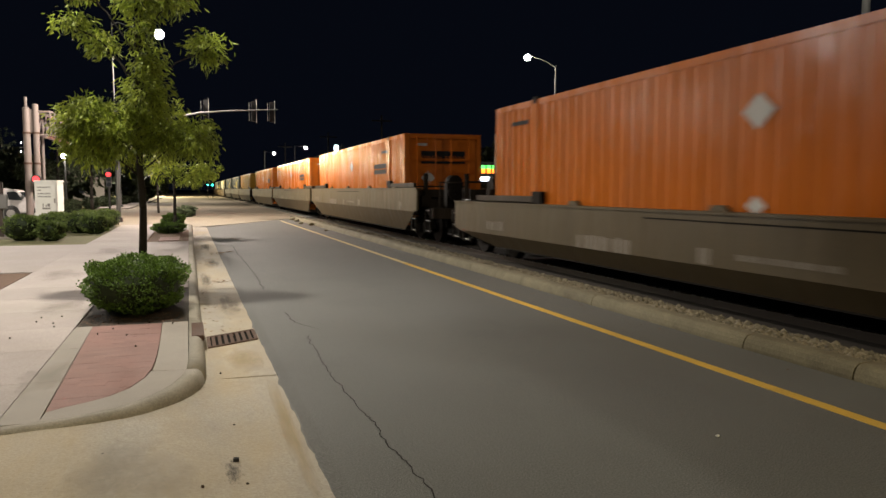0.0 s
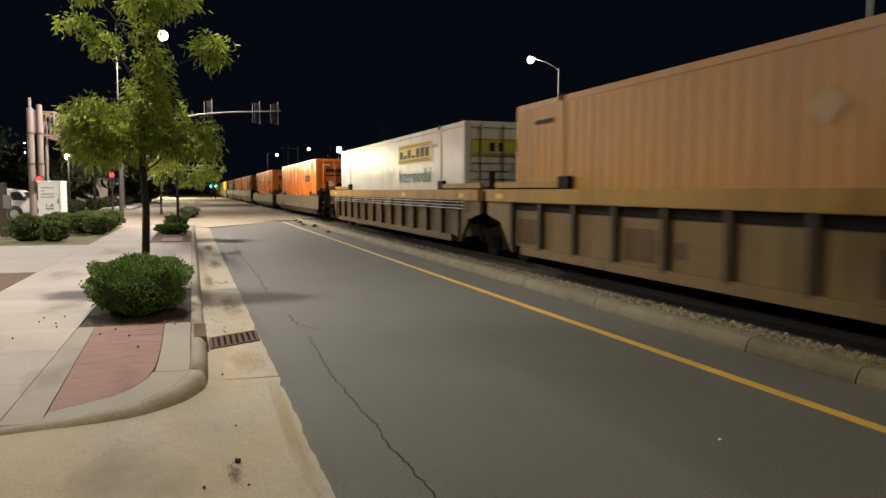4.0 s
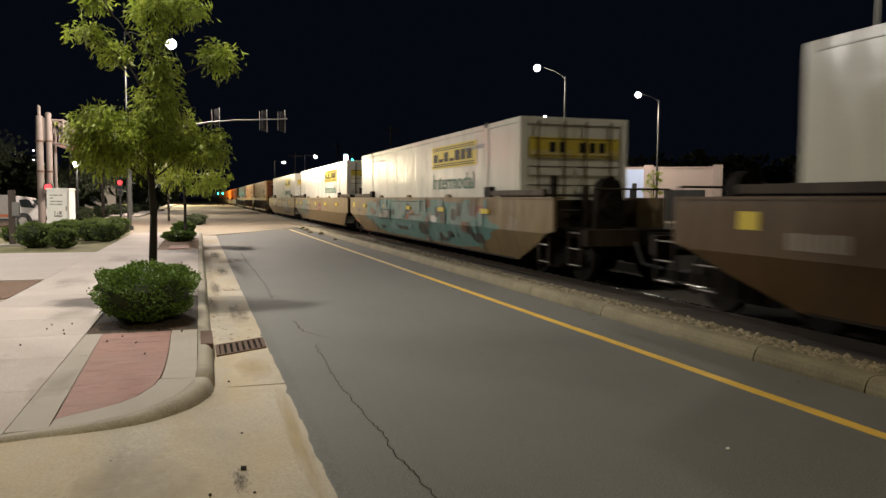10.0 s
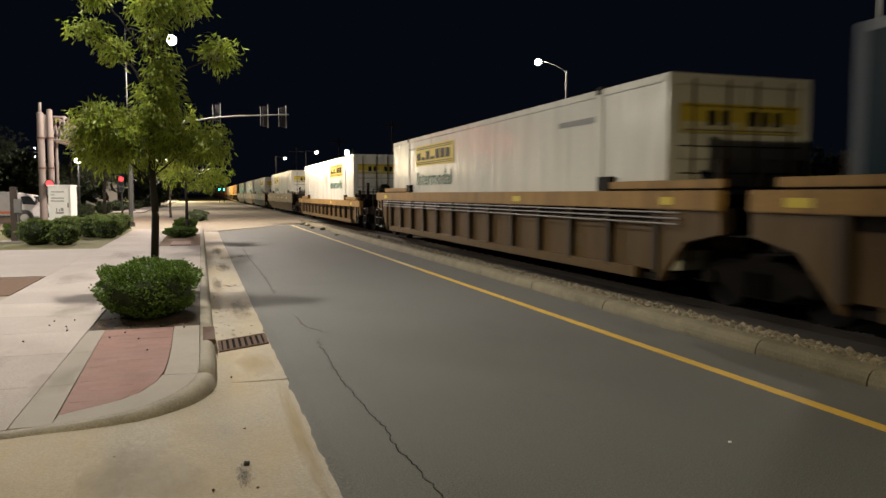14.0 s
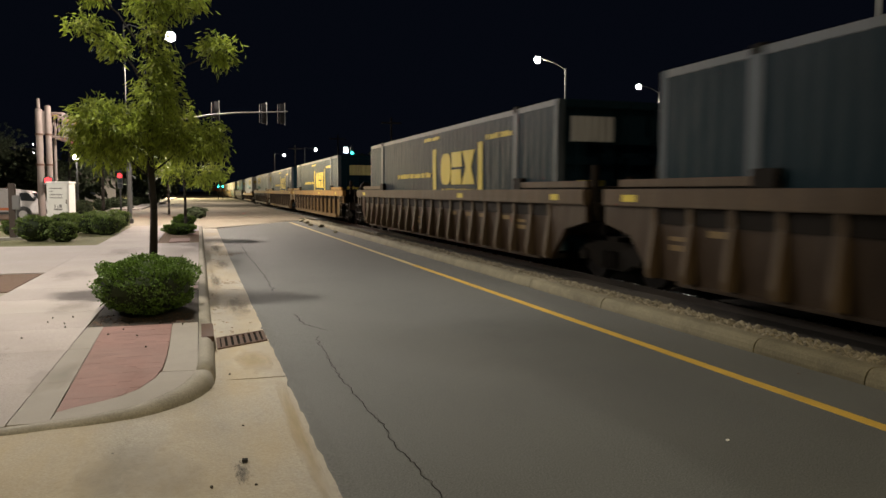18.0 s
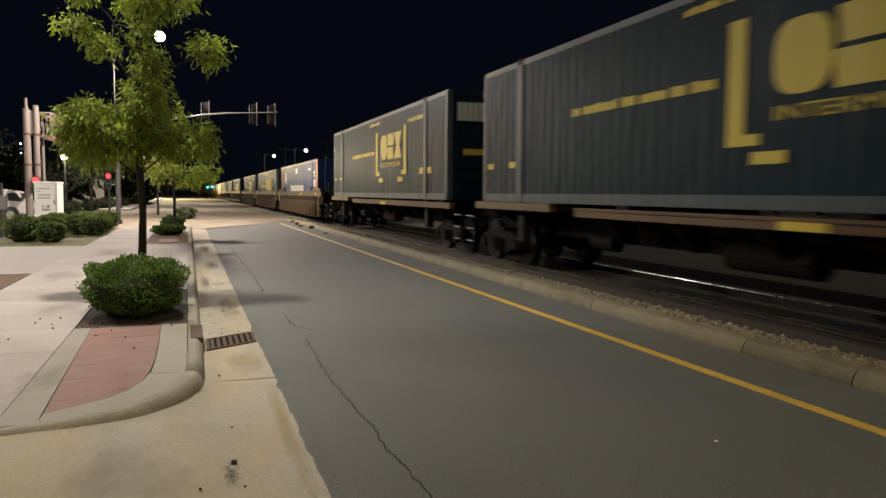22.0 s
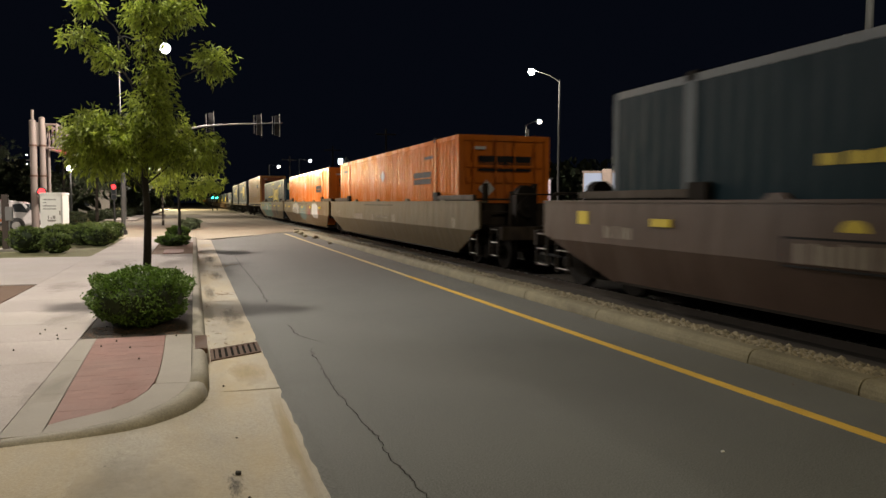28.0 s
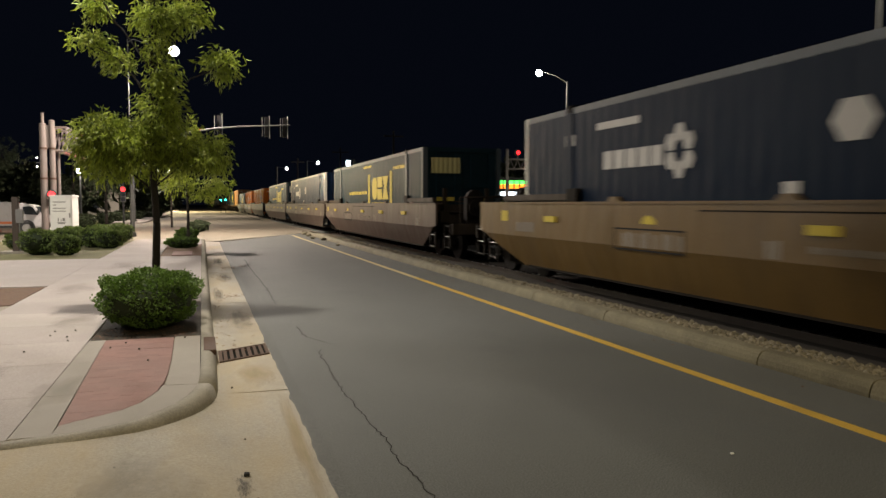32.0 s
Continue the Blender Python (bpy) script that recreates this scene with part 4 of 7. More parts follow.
def navy_box():
    c = container(P_NAVY, "navy blue container with white cluster emblem and pale corner posts", trim=P_TRIM, post=P_WHITE)
    for k in range(6):
        a = k * math.pi / 3 + math.pi / 6
        cy, cz = 2.76 + 0.24 * math.cos(a), 1.90 + 0.27 * math.sin(a)
        pts = [(cy + 0.125 * math.cos(b), cz + 0.14 * math.sin(b)) for b in [i * math.pi / 3 for i in range(6)]]
        part("emblem_cell", prism(pts, -1.304, -1.296, "x"), M_WHITE, c, "white hexagon of the emblem")
    for i in range(5):
        decal("name_bar", c, 4.86 - i * 0.35 - 0.29, 4.86 - i * 0.35, 1.72, 2.02, M_WHITE)
    decal("id_mark", c, 3.8, 5.1, 2.40, 2.52, M_WHITE)
    decal("id_mark", c, 5.9, 6.25, 2.2, 2.4, M_WHITE)
    decal("id_mark", c, -6.9, -6.4, 2.4, 2.62, GREYPAINT)
    decal("id_mark", c, 0.5, 0.75, 1.25, 1.4, M_WHITE)
    pts = [(-0.22 + 0.3 * math.cos(a), 2.03 + 0.26 * math.sin(a)) for a in [i * math.pi / 3 for i in range(6)]]
    part("emblem_disc", prism(pts, -1.304, -1.296, "x"), M_WHITE, c, "pale hexagonal emblem")
    return c


def royal_box():
    c = container(P_ROYAL, "faded blue container with a rusty red end band and white bars", trim=P_TRIM, post=P_ROYAL)
    for y0, y1 in ((-8.06, -7.66), (7.78, 8.06)):
        part("end_band", boxes((-1.303, -1.29, y0, y1, 0.05, 2.85)), P_RED, c, "rusty red end band")
    bm = bmesh.new()
    for i in range(9):
        hgt = math.sqrt(max(0.02, 1 - ((i - 4) / 4.6) ** 2)) * 0.6
        box(bm, -1.303, -1.296, 5.42 - hgt, 5.42 + hgt, 1.72 + i * 0.085, 1.765 + i * 0.085)
    part("striped_emblem", bm, M_WHITE, c, "white striped round emblem")
    r = np.random.default_rng(9)
    for i in range(14):
        tall = 0.46 if i in (0, 5) else r.uniform(0.33, 0.37)
        decal("name_bar", c, 2.95 - i * 0.425 - 0.32, 2.95 - i * 0.425, 1.2, 1.2 + tall, M_WHITE, "white unreadable letter bar")
    decal("white_patch", c, -0.3, 0.4, 2.3, 2.62, M_WHITE)
    decal("white_patch", c, -7.3, -6.74, 1.4, 1.82, M_WHITE)
    decal("white_patch", c, -7.2, -6.8, 1.98, 2.06, M_WHITE)
    decal("white_patch", c, -7.25, -6.75, 2.15, 2.28, M_WHITE)
    decal("id_mark", c, -5.75, -4.86, 2.38, 2.47, M_WHITE)
    return c


# --- running gear ---
def side_frame():
    """The cast side frame of a truck, seen from the road."""
    poly = [(-1.15, 0.42), (-0.95, 0.60), (-0.5, 0.70), (0.5, 0.70), (0.95, 0.60), (1.15, 0.42), (1.1, 0.34), (0.72, 0.36), (0.42, 0.22), (-0.42, 0.22), (-0.72, 0.36), (-1.1, 0.34)]
    return prism(poly, -0.07, 0.07, "x")


FRAME_MESH = mesh_of(side_frame(), "side_frame")


def wheel_mesh():
    bm = bmesh.new()
    rod(bm, (-0.065, 0, 0), (0.065, 0, 0), 0.46, seg=28)
    rod(bm, (0.05, 0, 0), (0.085, 0, 0), 0.49, seg=28)
    rod(bm, (-0.1, 0, 0), (0.06, 0, 0), 0.14, seg=14)
    return mesh_of(bm, "wheel")


WHEEL_MESH = wheel_mesh()
SPRING_MESH = mesh_of(rods([((-0.05, y, 0.27), (-0.05, y, 0.55)) for y in (-0.16, 0.0, 0.16)], 0.055), "spring_set")
AXLE_MESH = mesh_of(rod(bmesh.new(), (-0.7, 0, 0.46), (0.7, 0, 0.46), 0.08), "axle")
CAP_MESH = mesh_of(rod(bmesh.new(), (-0.1, 0, 0), (0.08, 0, 0), 0.11, seg=12), "bearing_cap")
BOLSTER_MESH = mesh_of(boxes((-1.05, 1.05, -0.2, 0.2, 0.42, 0.78), bevel=0.02), "bolster")


def truck(parent, y, name="truck"):
    """A two-axle truck under a wagon."""
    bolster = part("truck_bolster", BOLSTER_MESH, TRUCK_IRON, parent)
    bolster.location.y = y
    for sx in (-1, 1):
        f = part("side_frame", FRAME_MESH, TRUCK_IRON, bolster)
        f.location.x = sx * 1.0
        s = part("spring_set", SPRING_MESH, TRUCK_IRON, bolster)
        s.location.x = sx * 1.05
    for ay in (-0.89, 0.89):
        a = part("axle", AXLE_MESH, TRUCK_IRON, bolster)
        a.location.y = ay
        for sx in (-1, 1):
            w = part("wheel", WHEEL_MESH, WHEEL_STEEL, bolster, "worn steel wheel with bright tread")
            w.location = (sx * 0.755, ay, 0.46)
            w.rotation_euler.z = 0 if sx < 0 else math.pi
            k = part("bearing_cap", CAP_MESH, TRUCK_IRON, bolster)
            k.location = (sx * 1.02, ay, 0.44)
    return bolster


def platform(w, sy, paint_, shared):
    """The open end of a wagon: deck, steps, grab irons, brake gear, coupler."""
    def span(u, v):
        return min(sy * u, sy * v), max(sy * u, sy * v)

    part("end_deck", boxes((-1.05, 1.05, *span(8.5, 9.45 if shared else 10.95), 0.82, 0.98), bevel=0.015), W_DARK, w)
    part("end_bulkhead", boxes((-1.32, 1.32, *span(8.36, 8.5), 0.75, 1.55), bevel=0.01), paint_, w)
    for x, z1 in ((-1.12, 1.72), (-0.75, 2.05), (0.0, 1.85), (0.62, 2.05)):
        part("end_stanchion", boxes((x - 0.06, x + 0.06, *span(8.5, 8.64), 0.98, z1), bevel=0.01), paint_, w)
    part("end_rail", rods([((-1.12, sy * 8.57, 1.64), (0.62, sy * 8.57, 1.64)), ((-1.12, sy * 8.57, 1.32), (0.62, sy * 8.57, 1.32))], 0.022), paint_, w)
    for x in (-0.98, 0.2):
        part("junction_box", boxes((x, x + 0.3, *span(8.64, 8.86), 1.0, 1.36), bevel=0.02), paint_, w)
    if not shared:
        truck(w, sy * 9.05)
        part("end_beam", boxes((-1.3, 1.3, *span(10.8, 10.98), 0.72, 1.02), bevel=0.01), paint_, w)
        part("coupler", boxes((-0.14, 0.14, *span(10.9, 11.85), 0.72, 0.98), bevel=0.03), TRUCK_IRON, w)
        part("air_hose", rods([((-0.3, sy * 10.95, 0.8), (-0.32, sy * 11.25, 0.42)), ((-0.32, sy * 11.25, 0.42), (-0.22, sy * 11.7, 0.38))], 0.03), RUBBER, w)
        for name, x, y0, y1, z0, z1, steps in (("ladder_stile", -1.42, 9.3, 9.75, 0.28, 1.58, (0.35, 0.68, 1.0, 1.3)), ("step_hanger", -1.32, 10.35, 10.8, 0.33, 1.0, (0.36, 0.66, 0.95))):
            stile = part(name, boxes((x - 0.02, x + 0.02, *span(y0 - 0.025, y0 + 0.025), z0, z1)), W_DARK, w)
            part(name, boxes((x - 0.02, x + 0.02, *span(y1 - 0.025, y1 + 0.025), z0, z1)), W_DARK, w)
            for z in steps:
                part("rung", rods([((x, sy * y0, z), (x, sy * y1, z))], 0.014), RUNG, stile, "pale steel rung with its glint in the colour")
        part("handrail", rods([((-1.0, sy * 10.7, 0.98), (-1.0, sy * 10.7, 1.75)), ((-1.0, sy * 10.7, 1.75), (0.6, sy * 10.7, 1.75)), ((0.6, sy * 10.7, 1.75), (0.6, sy * 10.7, 0.98))], 0.018), paint_, w)
        # brake stand with a rounded cover and its hand wheel
        dome = [(-0.62, 0.98), (-0.62, 1.72), (-0.56, 1.88), (-0.44, 1.97), (-0.28, 1.97), (-0.16, 1.88), (-0.1, 1.72), (-0.1, 0.98)]
        stand = part("brake_stand", prism(dome, *span(9.95, 10.2), "y"), W_DARK, w)
        hub = Matrix.Translation((-0.36, sy * 10.3, 1.45)) @ Matrix.Rotation(radians(90), 4, "X")
        bm = bmesh.new()
        bmesh.ops.create_cone(bm, cap_ends=True, segments=24, radius1=0.24, radius2=0.24, depth=0.05, matrix=hub)
        bmesh.ops.create_cone(bm, cap_ends=True, segments=12, radius1=0.06, radius2=0.06, depth=0.16, matrix=hub)
        part("brake_wheel", bm, W_DARK, stand)


def guide(w, sy, top, paint_):
    """Raised guide plate on the sill at each end of the well."""
    u, v = (5.6, 9.0) if sy > 0 else (6.25, 9.4)
    a, b = sorted((sy * u, sy * v))
    part("sill_guide", boxes((-1.40, -1.3, a, b, top + 0.03, top + 0.15), bevel=0.008), paint_, w)
    # dark strip drawn as the shaded gap below the raised guide
    part("guide_foot", boxes((-1.36, -1.3, a + 0.05, b - 0.05, top + 0.002, top + 0.03)), W_DARK, w)
    part("guide_block", boxes((-1.41, -1.3, min(sy * u, sy * (u + 0.4)), max(sy * u, sy * (u + 0.4)), top + 0.002, top + 0.24), bevel=0.01), W_DARK, w)


def clip_poly(pts, z, above):
    out = []
    for (y0, z0), (y1, z1) in zip(pts, pts[1:] + pts[:1]):
        in0, in1 = (z0 >= z) == above, (z1 >= z) == above
        if in0:
            out.append((y0, z0))
        if in0 != in1:
            u = (z - z0) / (z1 - z0)
            out.append((y0 + (y1 - y0) * u, z))
    return out


def spray(w, pts, lift, material, fold, top):
    """A sprayed shape that follows the upper and the lower side plate."""
    pts = [(y, min(max(z, 0.31), top - 0.06)) for y, z in pts]
    bm = bmesh.new()
    for above, zc in ((True, fold - 0.036), (False, fold - 0.042)):
        q = clip_poly(pts, zc, above)
        if len(q) > 2:
            bm.faces.new([bm.verts.new(((-1.521 if above else -1.520 + 0.229 * (fold - 0.04 - z) / (fold - 0.04 - 0.27)) - lift, y, z)) for y, z in q])
    part("spray_shape", bm, material, w, "spray-painted shape")


def well_wagon(style, side, label, ends=(False, False), chord=None, pipes=False, graffiti=None, seed=0, plates="full", top=1.60, rib_paint=None):
    """A well wagon or one unit of an articulated set; the origin is on the rails under the middle of its well.
    ends: whether the front and the rear truck is shared with the next unit; top: height of the sill over the rails."""
    w = thing("well_wagon", label, "rail wagon", "wagons of the train")
    bot = 0.27
    LF, LR = (9.4 if ends[0] else 10.1), (9.4 if ends[1] else 10.1)
    L = min(LF, LR)
    chord = chord or side
    if style == "smooth":
        # upper plate upright, lower plate leaning in, both ends cut back over the trucks
        fold = top - 0.66
        part("side_plate", prism([(-LR, fold + 0.02), (-LR, top - 0.03), (LF, top - 0.03), (LF, fold + 0.02), (LF - 0.3, fold - 0.04), (-LR + 0.3, fold - 0.04)], -1.52, -1.46, "x"), side, w)
        low = bmesh.new()
        lean = lambda z: -1.519 + 0.229 * (fold - 0.04 - z) / (fold - 0.04 - bot)
        kz = bot + 0.55 * (fold - bot)
        o = [(-LR + 0.3, fold - 0.04, lean(fold - 0.04)), (LF - 0.3, fold - 0.04, lean(fold - 0.04)), (LF - 0.95, kz, lean(kz)), (LF - 2.1, bot, -1.29), (-LR + 2.1, bot, -1.29), (-LR + 0.95, kz, lean(kz))]
        vs = [low.verts.new((x, y, z)) for y, z, x in o]
        vi = [low.verts.new((x + 0.025, y, z)) for y, z, x in o]
        low.faces.new(vs)
        low.faces.new(vi[::-1])
        for i in range(6):
            low.faces.new((vs[i], vi[i], vi[(i + 1) % 6], vs[(i + 1) % 6]))
        part("lower_plate", low, side, w)
        part("top_chord", boxes((-1.54, -1.3, -LR, LF, top - 0.045, top), bevel=0.008), side, w)
        for y in (-7.0, -3.4, 0.6, 4.4):
            part("lift_bracket", prism([(y - 0.2, top), (y + 0.2, top), (y + 0.1, top + 0.08), (y - 0.1, top + 0.08)], -1.38, -1.3, "x"), side, w)
        seam = mesh_of(boxes((-1.5235, -1.5195, -0.012, 0.012, fold, top - 0.05)), "weld_seam")
        for y in (-6.0, -2.0, 2.0, 6.0):
            part("weld_seam", seam, side, w).location.y = y
    else:
        drop = top - 0.27
        part("top_chord", boxes((-1.46, -1.3, -LR, LF, drop, top), bevel=0.012), chord, w)
        if style == "ribs":
            # the sheet leans in a little and the ribs grow deeper downwards
            part("side_sheet", prism([(-1.375, drop), (-1.335, drop), (-1.305, 0.28), (-1.33, 0.28)], -LR + 1.35, LF - 1.35, "y"), side, w)
        else:
            part("side_sheet", boxes((-1.345, -1.305, -LR + 1.35, LF - 1.35, 0.42, drop)), side, w)
        # dark strip laid on the sheet as the shade below the chord
        part("shadow_gap", boxes((-1.385 if style == "ribs" else -1.36, -1.345, -LR + 1.5, LF - 1.5, drop - (0.24 if style == "ribs" else 0.16), drop - 0.002)), W_DARK, w, "dark strip painted as the shade under the top chord")
        if style == "ribs":
            part("bottom_chord", boxes((-1.36, -1.26, -LR + 1.9, LF - 1.9, 0.22, 0.28), bevel=0.01), side, w)
            outline = [(-1.5, 0.29), (-1.31, 0.29), (-1.35, drop + 0.01), (-1.43, drop + 0.01), (-1.42, drop - 0.2), (-1.515, 0.42)]
            for y in (6.6, 3.0, -2.25, -3.39, -4.36, -5.79):
                part("data_panel", boxes((-1.372, -1.335, y - 0.2, y + 0.2, 0.95, 1.04)), W_PANEL, w, "faded painted data panel")
            for y, z in ((7.4, 0.72), (-6.52, 0.78), (1.2, 0.6)):
                part("data_panel", boxes((-1.362, -1.33, y - 0.27, y + 0.27, z, z + 0.08), (-1.362, -1.33, y - 0.27, y + 0.27, z + 0.14, z + 0.2)), W_PANEL, w, "faded painted data panel")
        else:
            part("bottom_chord", boxes((-1.44, -1.3, -LR + 1.9, LF - 1.9, bot, 0.44), bevel=0.012), side, w)
            outline = [(-1.44, 0.4), (-1.345, 0.4), (-1.345, drop + 0.01), (-1.455, drop + 0.01), (-1.455, drop - 0.15)]
        rib = mesh_of(prism(outline, -0.055, 0.055, "y"), "rib")
        count = 20 if style == "ribs" else 13
        for i in range(count):
            part("rib", rib, rib_paint or side, w).location.y = -8.0 + i * 16.0 / (count - 1)
        for sy, E in ((1, LF), (-1, LR)):
            part("end_gusset", prism([(sy * (E - 1.35), bot), (sy * (E - 1.35), drop), (sy * E, drop), (sy * E, drop - 0.3), (sy * (E - 0.75), drop - 0.45)], -1.40, -1.31, "x"), side, w)
        if pipes:
            for z in (drop - 0.2, drop - 0.12, drop - 0.04):
                part("pipe", rod(bmesh.new(), (-1.475, -8.6, z), (-1.475, 8.9, z), 0.014), GALV, w)
        for y in (-5.4, 2.6) if style == "ribbed" else ():
            part("data_panel", boxes((-1.351, -1.346, y - 0.35, y + 0.35, 0.62, 0.85)), W_TAN, w, "faded painted data panel")
    # far side, floor and cross members
    part("far_side", boxes((1.3, 1.4, -L, L, 0.3, top)), side, w)
    part("well_floor", boxes((-1.3, 1.3, -7.9, 7.9, 0.26, 0.36)), W_DARK, w)
    for sy, shared in ((1, ends[0]), (-1, ends[1])):
        platform(w, sy, W_GEAR, shared)
        guide(w, sy, top, W_RIB if style == "smooth" else chord)
    if ends[1]:
        truck(w, -9.725)
    lift = top - 1.6
    if style == "smooth":
        part("sill_groove", boxes((-1.5245, -1.521, -2.3, 2.0, top - 0.14, top - 0.12)), W_DARK, w, "dark groove under the sill")
        yellow = ((6.38, 0.45), (-0.1, 0.42), (-3.4, 0.5), (-6.66, 0.5)) if plates == "full" else ()
        for y, wd in yellow:
            part("reflector", boxes((-1.562, -1.521, y - wd / 2, y + wd / 2, 1.22 + lift, 1.33 + lift)), M_YELLOW, w, "yellow reflector strip")
        if plates == "full":
            dot = [(3.16 + 0.17 * math.cos(q), 1.26 + lift + 0.13 * math.sin(q)) for q in np.linspace(0, math.pi, 9)]
            part("marking_plate", prism(dot, -1.527, -1.521, "x"), M_YELLOW, w, "half-round yellow plate")
            part("marking_plate", boxes((-1.527, -1.521, 8.45, 8.8, 1.2 + lift, 1.42 + lift)), M_YELLOW, w)
        rr = np.random.default_rng(int(side.name_full.encode()[0]) + seed)
        for y, z, wd, hg, boxed in ((3.2, 1.02, 1.7, 0.24, plates == "full"), (-0.7, 1.06, 1.6, 0.08, False), (-2.3, 1.06, 0.45, 0.26, False), (0.7, 1.04, 0.34, 0.24, False), (7.6, 1.1, 0.9, 0.2, False), (-8.2, 1.05, 0.5, 0.26, False)):
            z += lift
            if boxed:
                part("stencil_frame", boxes((-1.5255, -1.521, y - wd / 2 - 0.06, y + wd / 2 + 0.06, z - hg / 2 - 0.05, z - hg / 2 - 0.025), (-1.5255, -1.521, y - wd / 2 - 0.06, y + wd / 2 + 0.06, z + hg / 2 + 0.025, z + hg / 2 + 0.05),
                                            (-1.5255, -1.521, y - wd / 2 - 0.06, y - wd / 2 - 0.035, z - hg / 2 - 0.025, z + hg / 2 + 0.025), (-1.5255, -1.521, y + wd / 2 + 0.035, y + wd / 2 + 0.06, z - hg / 2 - 0.025, z + hg / 2 + 0.025)), M_BLACK, w)
            bm = bmesh.new()
            q = y - wd / 2
            step = hg * 0.55
            while q < y + wd / 2 - step:
                box(bm, -1.5265, -1.521, q, q + step * 0.72, z - hg / 2, z + hg / 2 * rr.uniform(0.7, 1.0))
                q += step * rr.choice([1.0, 1.0, 1.7])
            tagged(part("stencil", bm, M_STENCIL, w, "faded pale unreadable stencil letters"), kind="stuff")
    elif plates:
        for y, wd in ((8.6, 0.4), (-3.0, 0.4), (-8.3, 0.3)):
            part("marking_plate", boxes((-1.467, -1.461, y - wd / 2, y + wd / 2, top - 0.2, top - 0.09)), M_YELLOW, w)
        # rust streaks and faded panels between the ribs
        for y in (7.4, 3.4, -1.2, -6.6) if style == "ribbed" else ():
            part("patch_plate", boxes((-1.352, -1.346, y - 0.42, y + 0.42, 0.5, 1.0 + lift)), W_RUSTSIDE, w, "rust-stained repair plate")
    for i, (kind, mi, y0, y1, z0, z1) in enumerate(graffiti or ()):
        r = np.random.default_rng(seed * 50 + i)
        lift = 0.0015 + 0.0006 * i
        if kind == "field":
            n = 30
            pts = []
            for a in np.linspace(0, 2 * math.pi, n + 1)[:-1]:
                ca, sa = math.cos(a), math.sin(a)
                q = (abs(ca) ** 4 + abs(sa) ** 4) ** -0.25 * r.uniform(0.86, 1.05)
                pts.append(((y0 + y1) / 2 + (y1 - y0) / 2 * ca * q, (z0 + z1) / 2 + (z1 - z0) / 2 * sa * q))
            spray(w, pts, lift, SPRAY[mi], fold, top)
        else:
            n = max(2, int((y1 - y0) / 0.75))
            for k in range(n):
                cy = y1 - (k + 0.5) * (y1 - y0) / n
                half = (y1 - y0) / n * 0.42
                for _ in range(3):
                    a = Vector((cy + r.uniform(-1, 1) * half, z0 + (z1 - z0) * r.uniform(0, 0.35)))
                    b = Vector((cy + r.uniform(-1, 1) * half, z0 + (z1 - z0) * r.uniform(0.6, 1.0)))
                    t_ = (b - a).normalized() * r.uniform(0.05, 0.09)
                    nn = Vector((-t_.y, t_.x))
                    spray(w, [(a - t_ + nn)[:], (a - t_ * 1.6)[:], (a - t_ - nn)[:], (b + t_ - nn)[:], (b + t_ * 1.6)[:], (b + t_ + nn)[:]], lift, SPRAY[mi], fold, top)
    return w


def spine_wagon(label, ends=(False, False)):
    """A skeleton flat wagon with a centre sill, outriggers and container stands."""
    w = thing("skeleton_wagon", label, "rail wagon", "wagons of the train")
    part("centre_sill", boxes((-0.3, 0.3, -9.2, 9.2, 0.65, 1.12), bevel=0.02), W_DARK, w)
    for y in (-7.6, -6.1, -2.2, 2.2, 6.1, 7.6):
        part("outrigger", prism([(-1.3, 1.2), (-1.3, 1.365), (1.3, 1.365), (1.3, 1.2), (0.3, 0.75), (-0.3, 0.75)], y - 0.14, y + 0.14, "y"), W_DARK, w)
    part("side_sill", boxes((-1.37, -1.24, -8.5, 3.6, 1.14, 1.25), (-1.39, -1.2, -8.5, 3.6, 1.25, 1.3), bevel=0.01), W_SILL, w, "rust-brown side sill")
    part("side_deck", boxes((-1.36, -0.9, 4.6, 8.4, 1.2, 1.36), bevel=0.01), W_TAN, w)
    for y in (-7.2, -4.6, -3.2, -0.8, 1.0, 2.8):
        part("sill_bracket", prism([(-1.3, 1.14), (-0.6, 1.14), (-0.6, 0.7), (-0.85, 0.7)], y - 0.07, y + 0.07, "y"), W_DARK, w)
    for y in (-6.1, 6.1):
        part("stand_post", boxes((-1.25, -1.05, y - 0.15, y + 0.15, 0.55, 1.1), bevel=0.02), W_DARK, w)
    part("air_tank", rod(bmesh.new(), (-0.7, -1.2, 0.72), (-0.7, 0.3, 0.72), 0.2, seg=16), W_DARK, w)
    part("brake_cylinder", rod(bmesh.new(), (-0.85, 3.0, 0.7), (-0.85, 3.7, 0.7), 0.15, seg=14), TRUCK_IRON, w)
    for sy in (-1, 1):
        truck(w, sy * 7.6)
        part("coupler", boxes((-0.12, 0.12, min(sy * 9.1, sy * 9.9), max(sy * 9.1, sy * 9.9), 0.7, 0.95), bevel=0.03), TRUCK_IRON, w)
        part("ladder", rods([((-1.3, sy * 8.7, z), (-1.3, sy * 9.1, z)) for z in (0.4, 0.7, 1.0)], 0.014), GALV, w)
    part("marking_plate", boxes((-1.396, -1.372, -1.9, -1.2, 1.15, 1.25)), M_YELLOW, w)
    return w


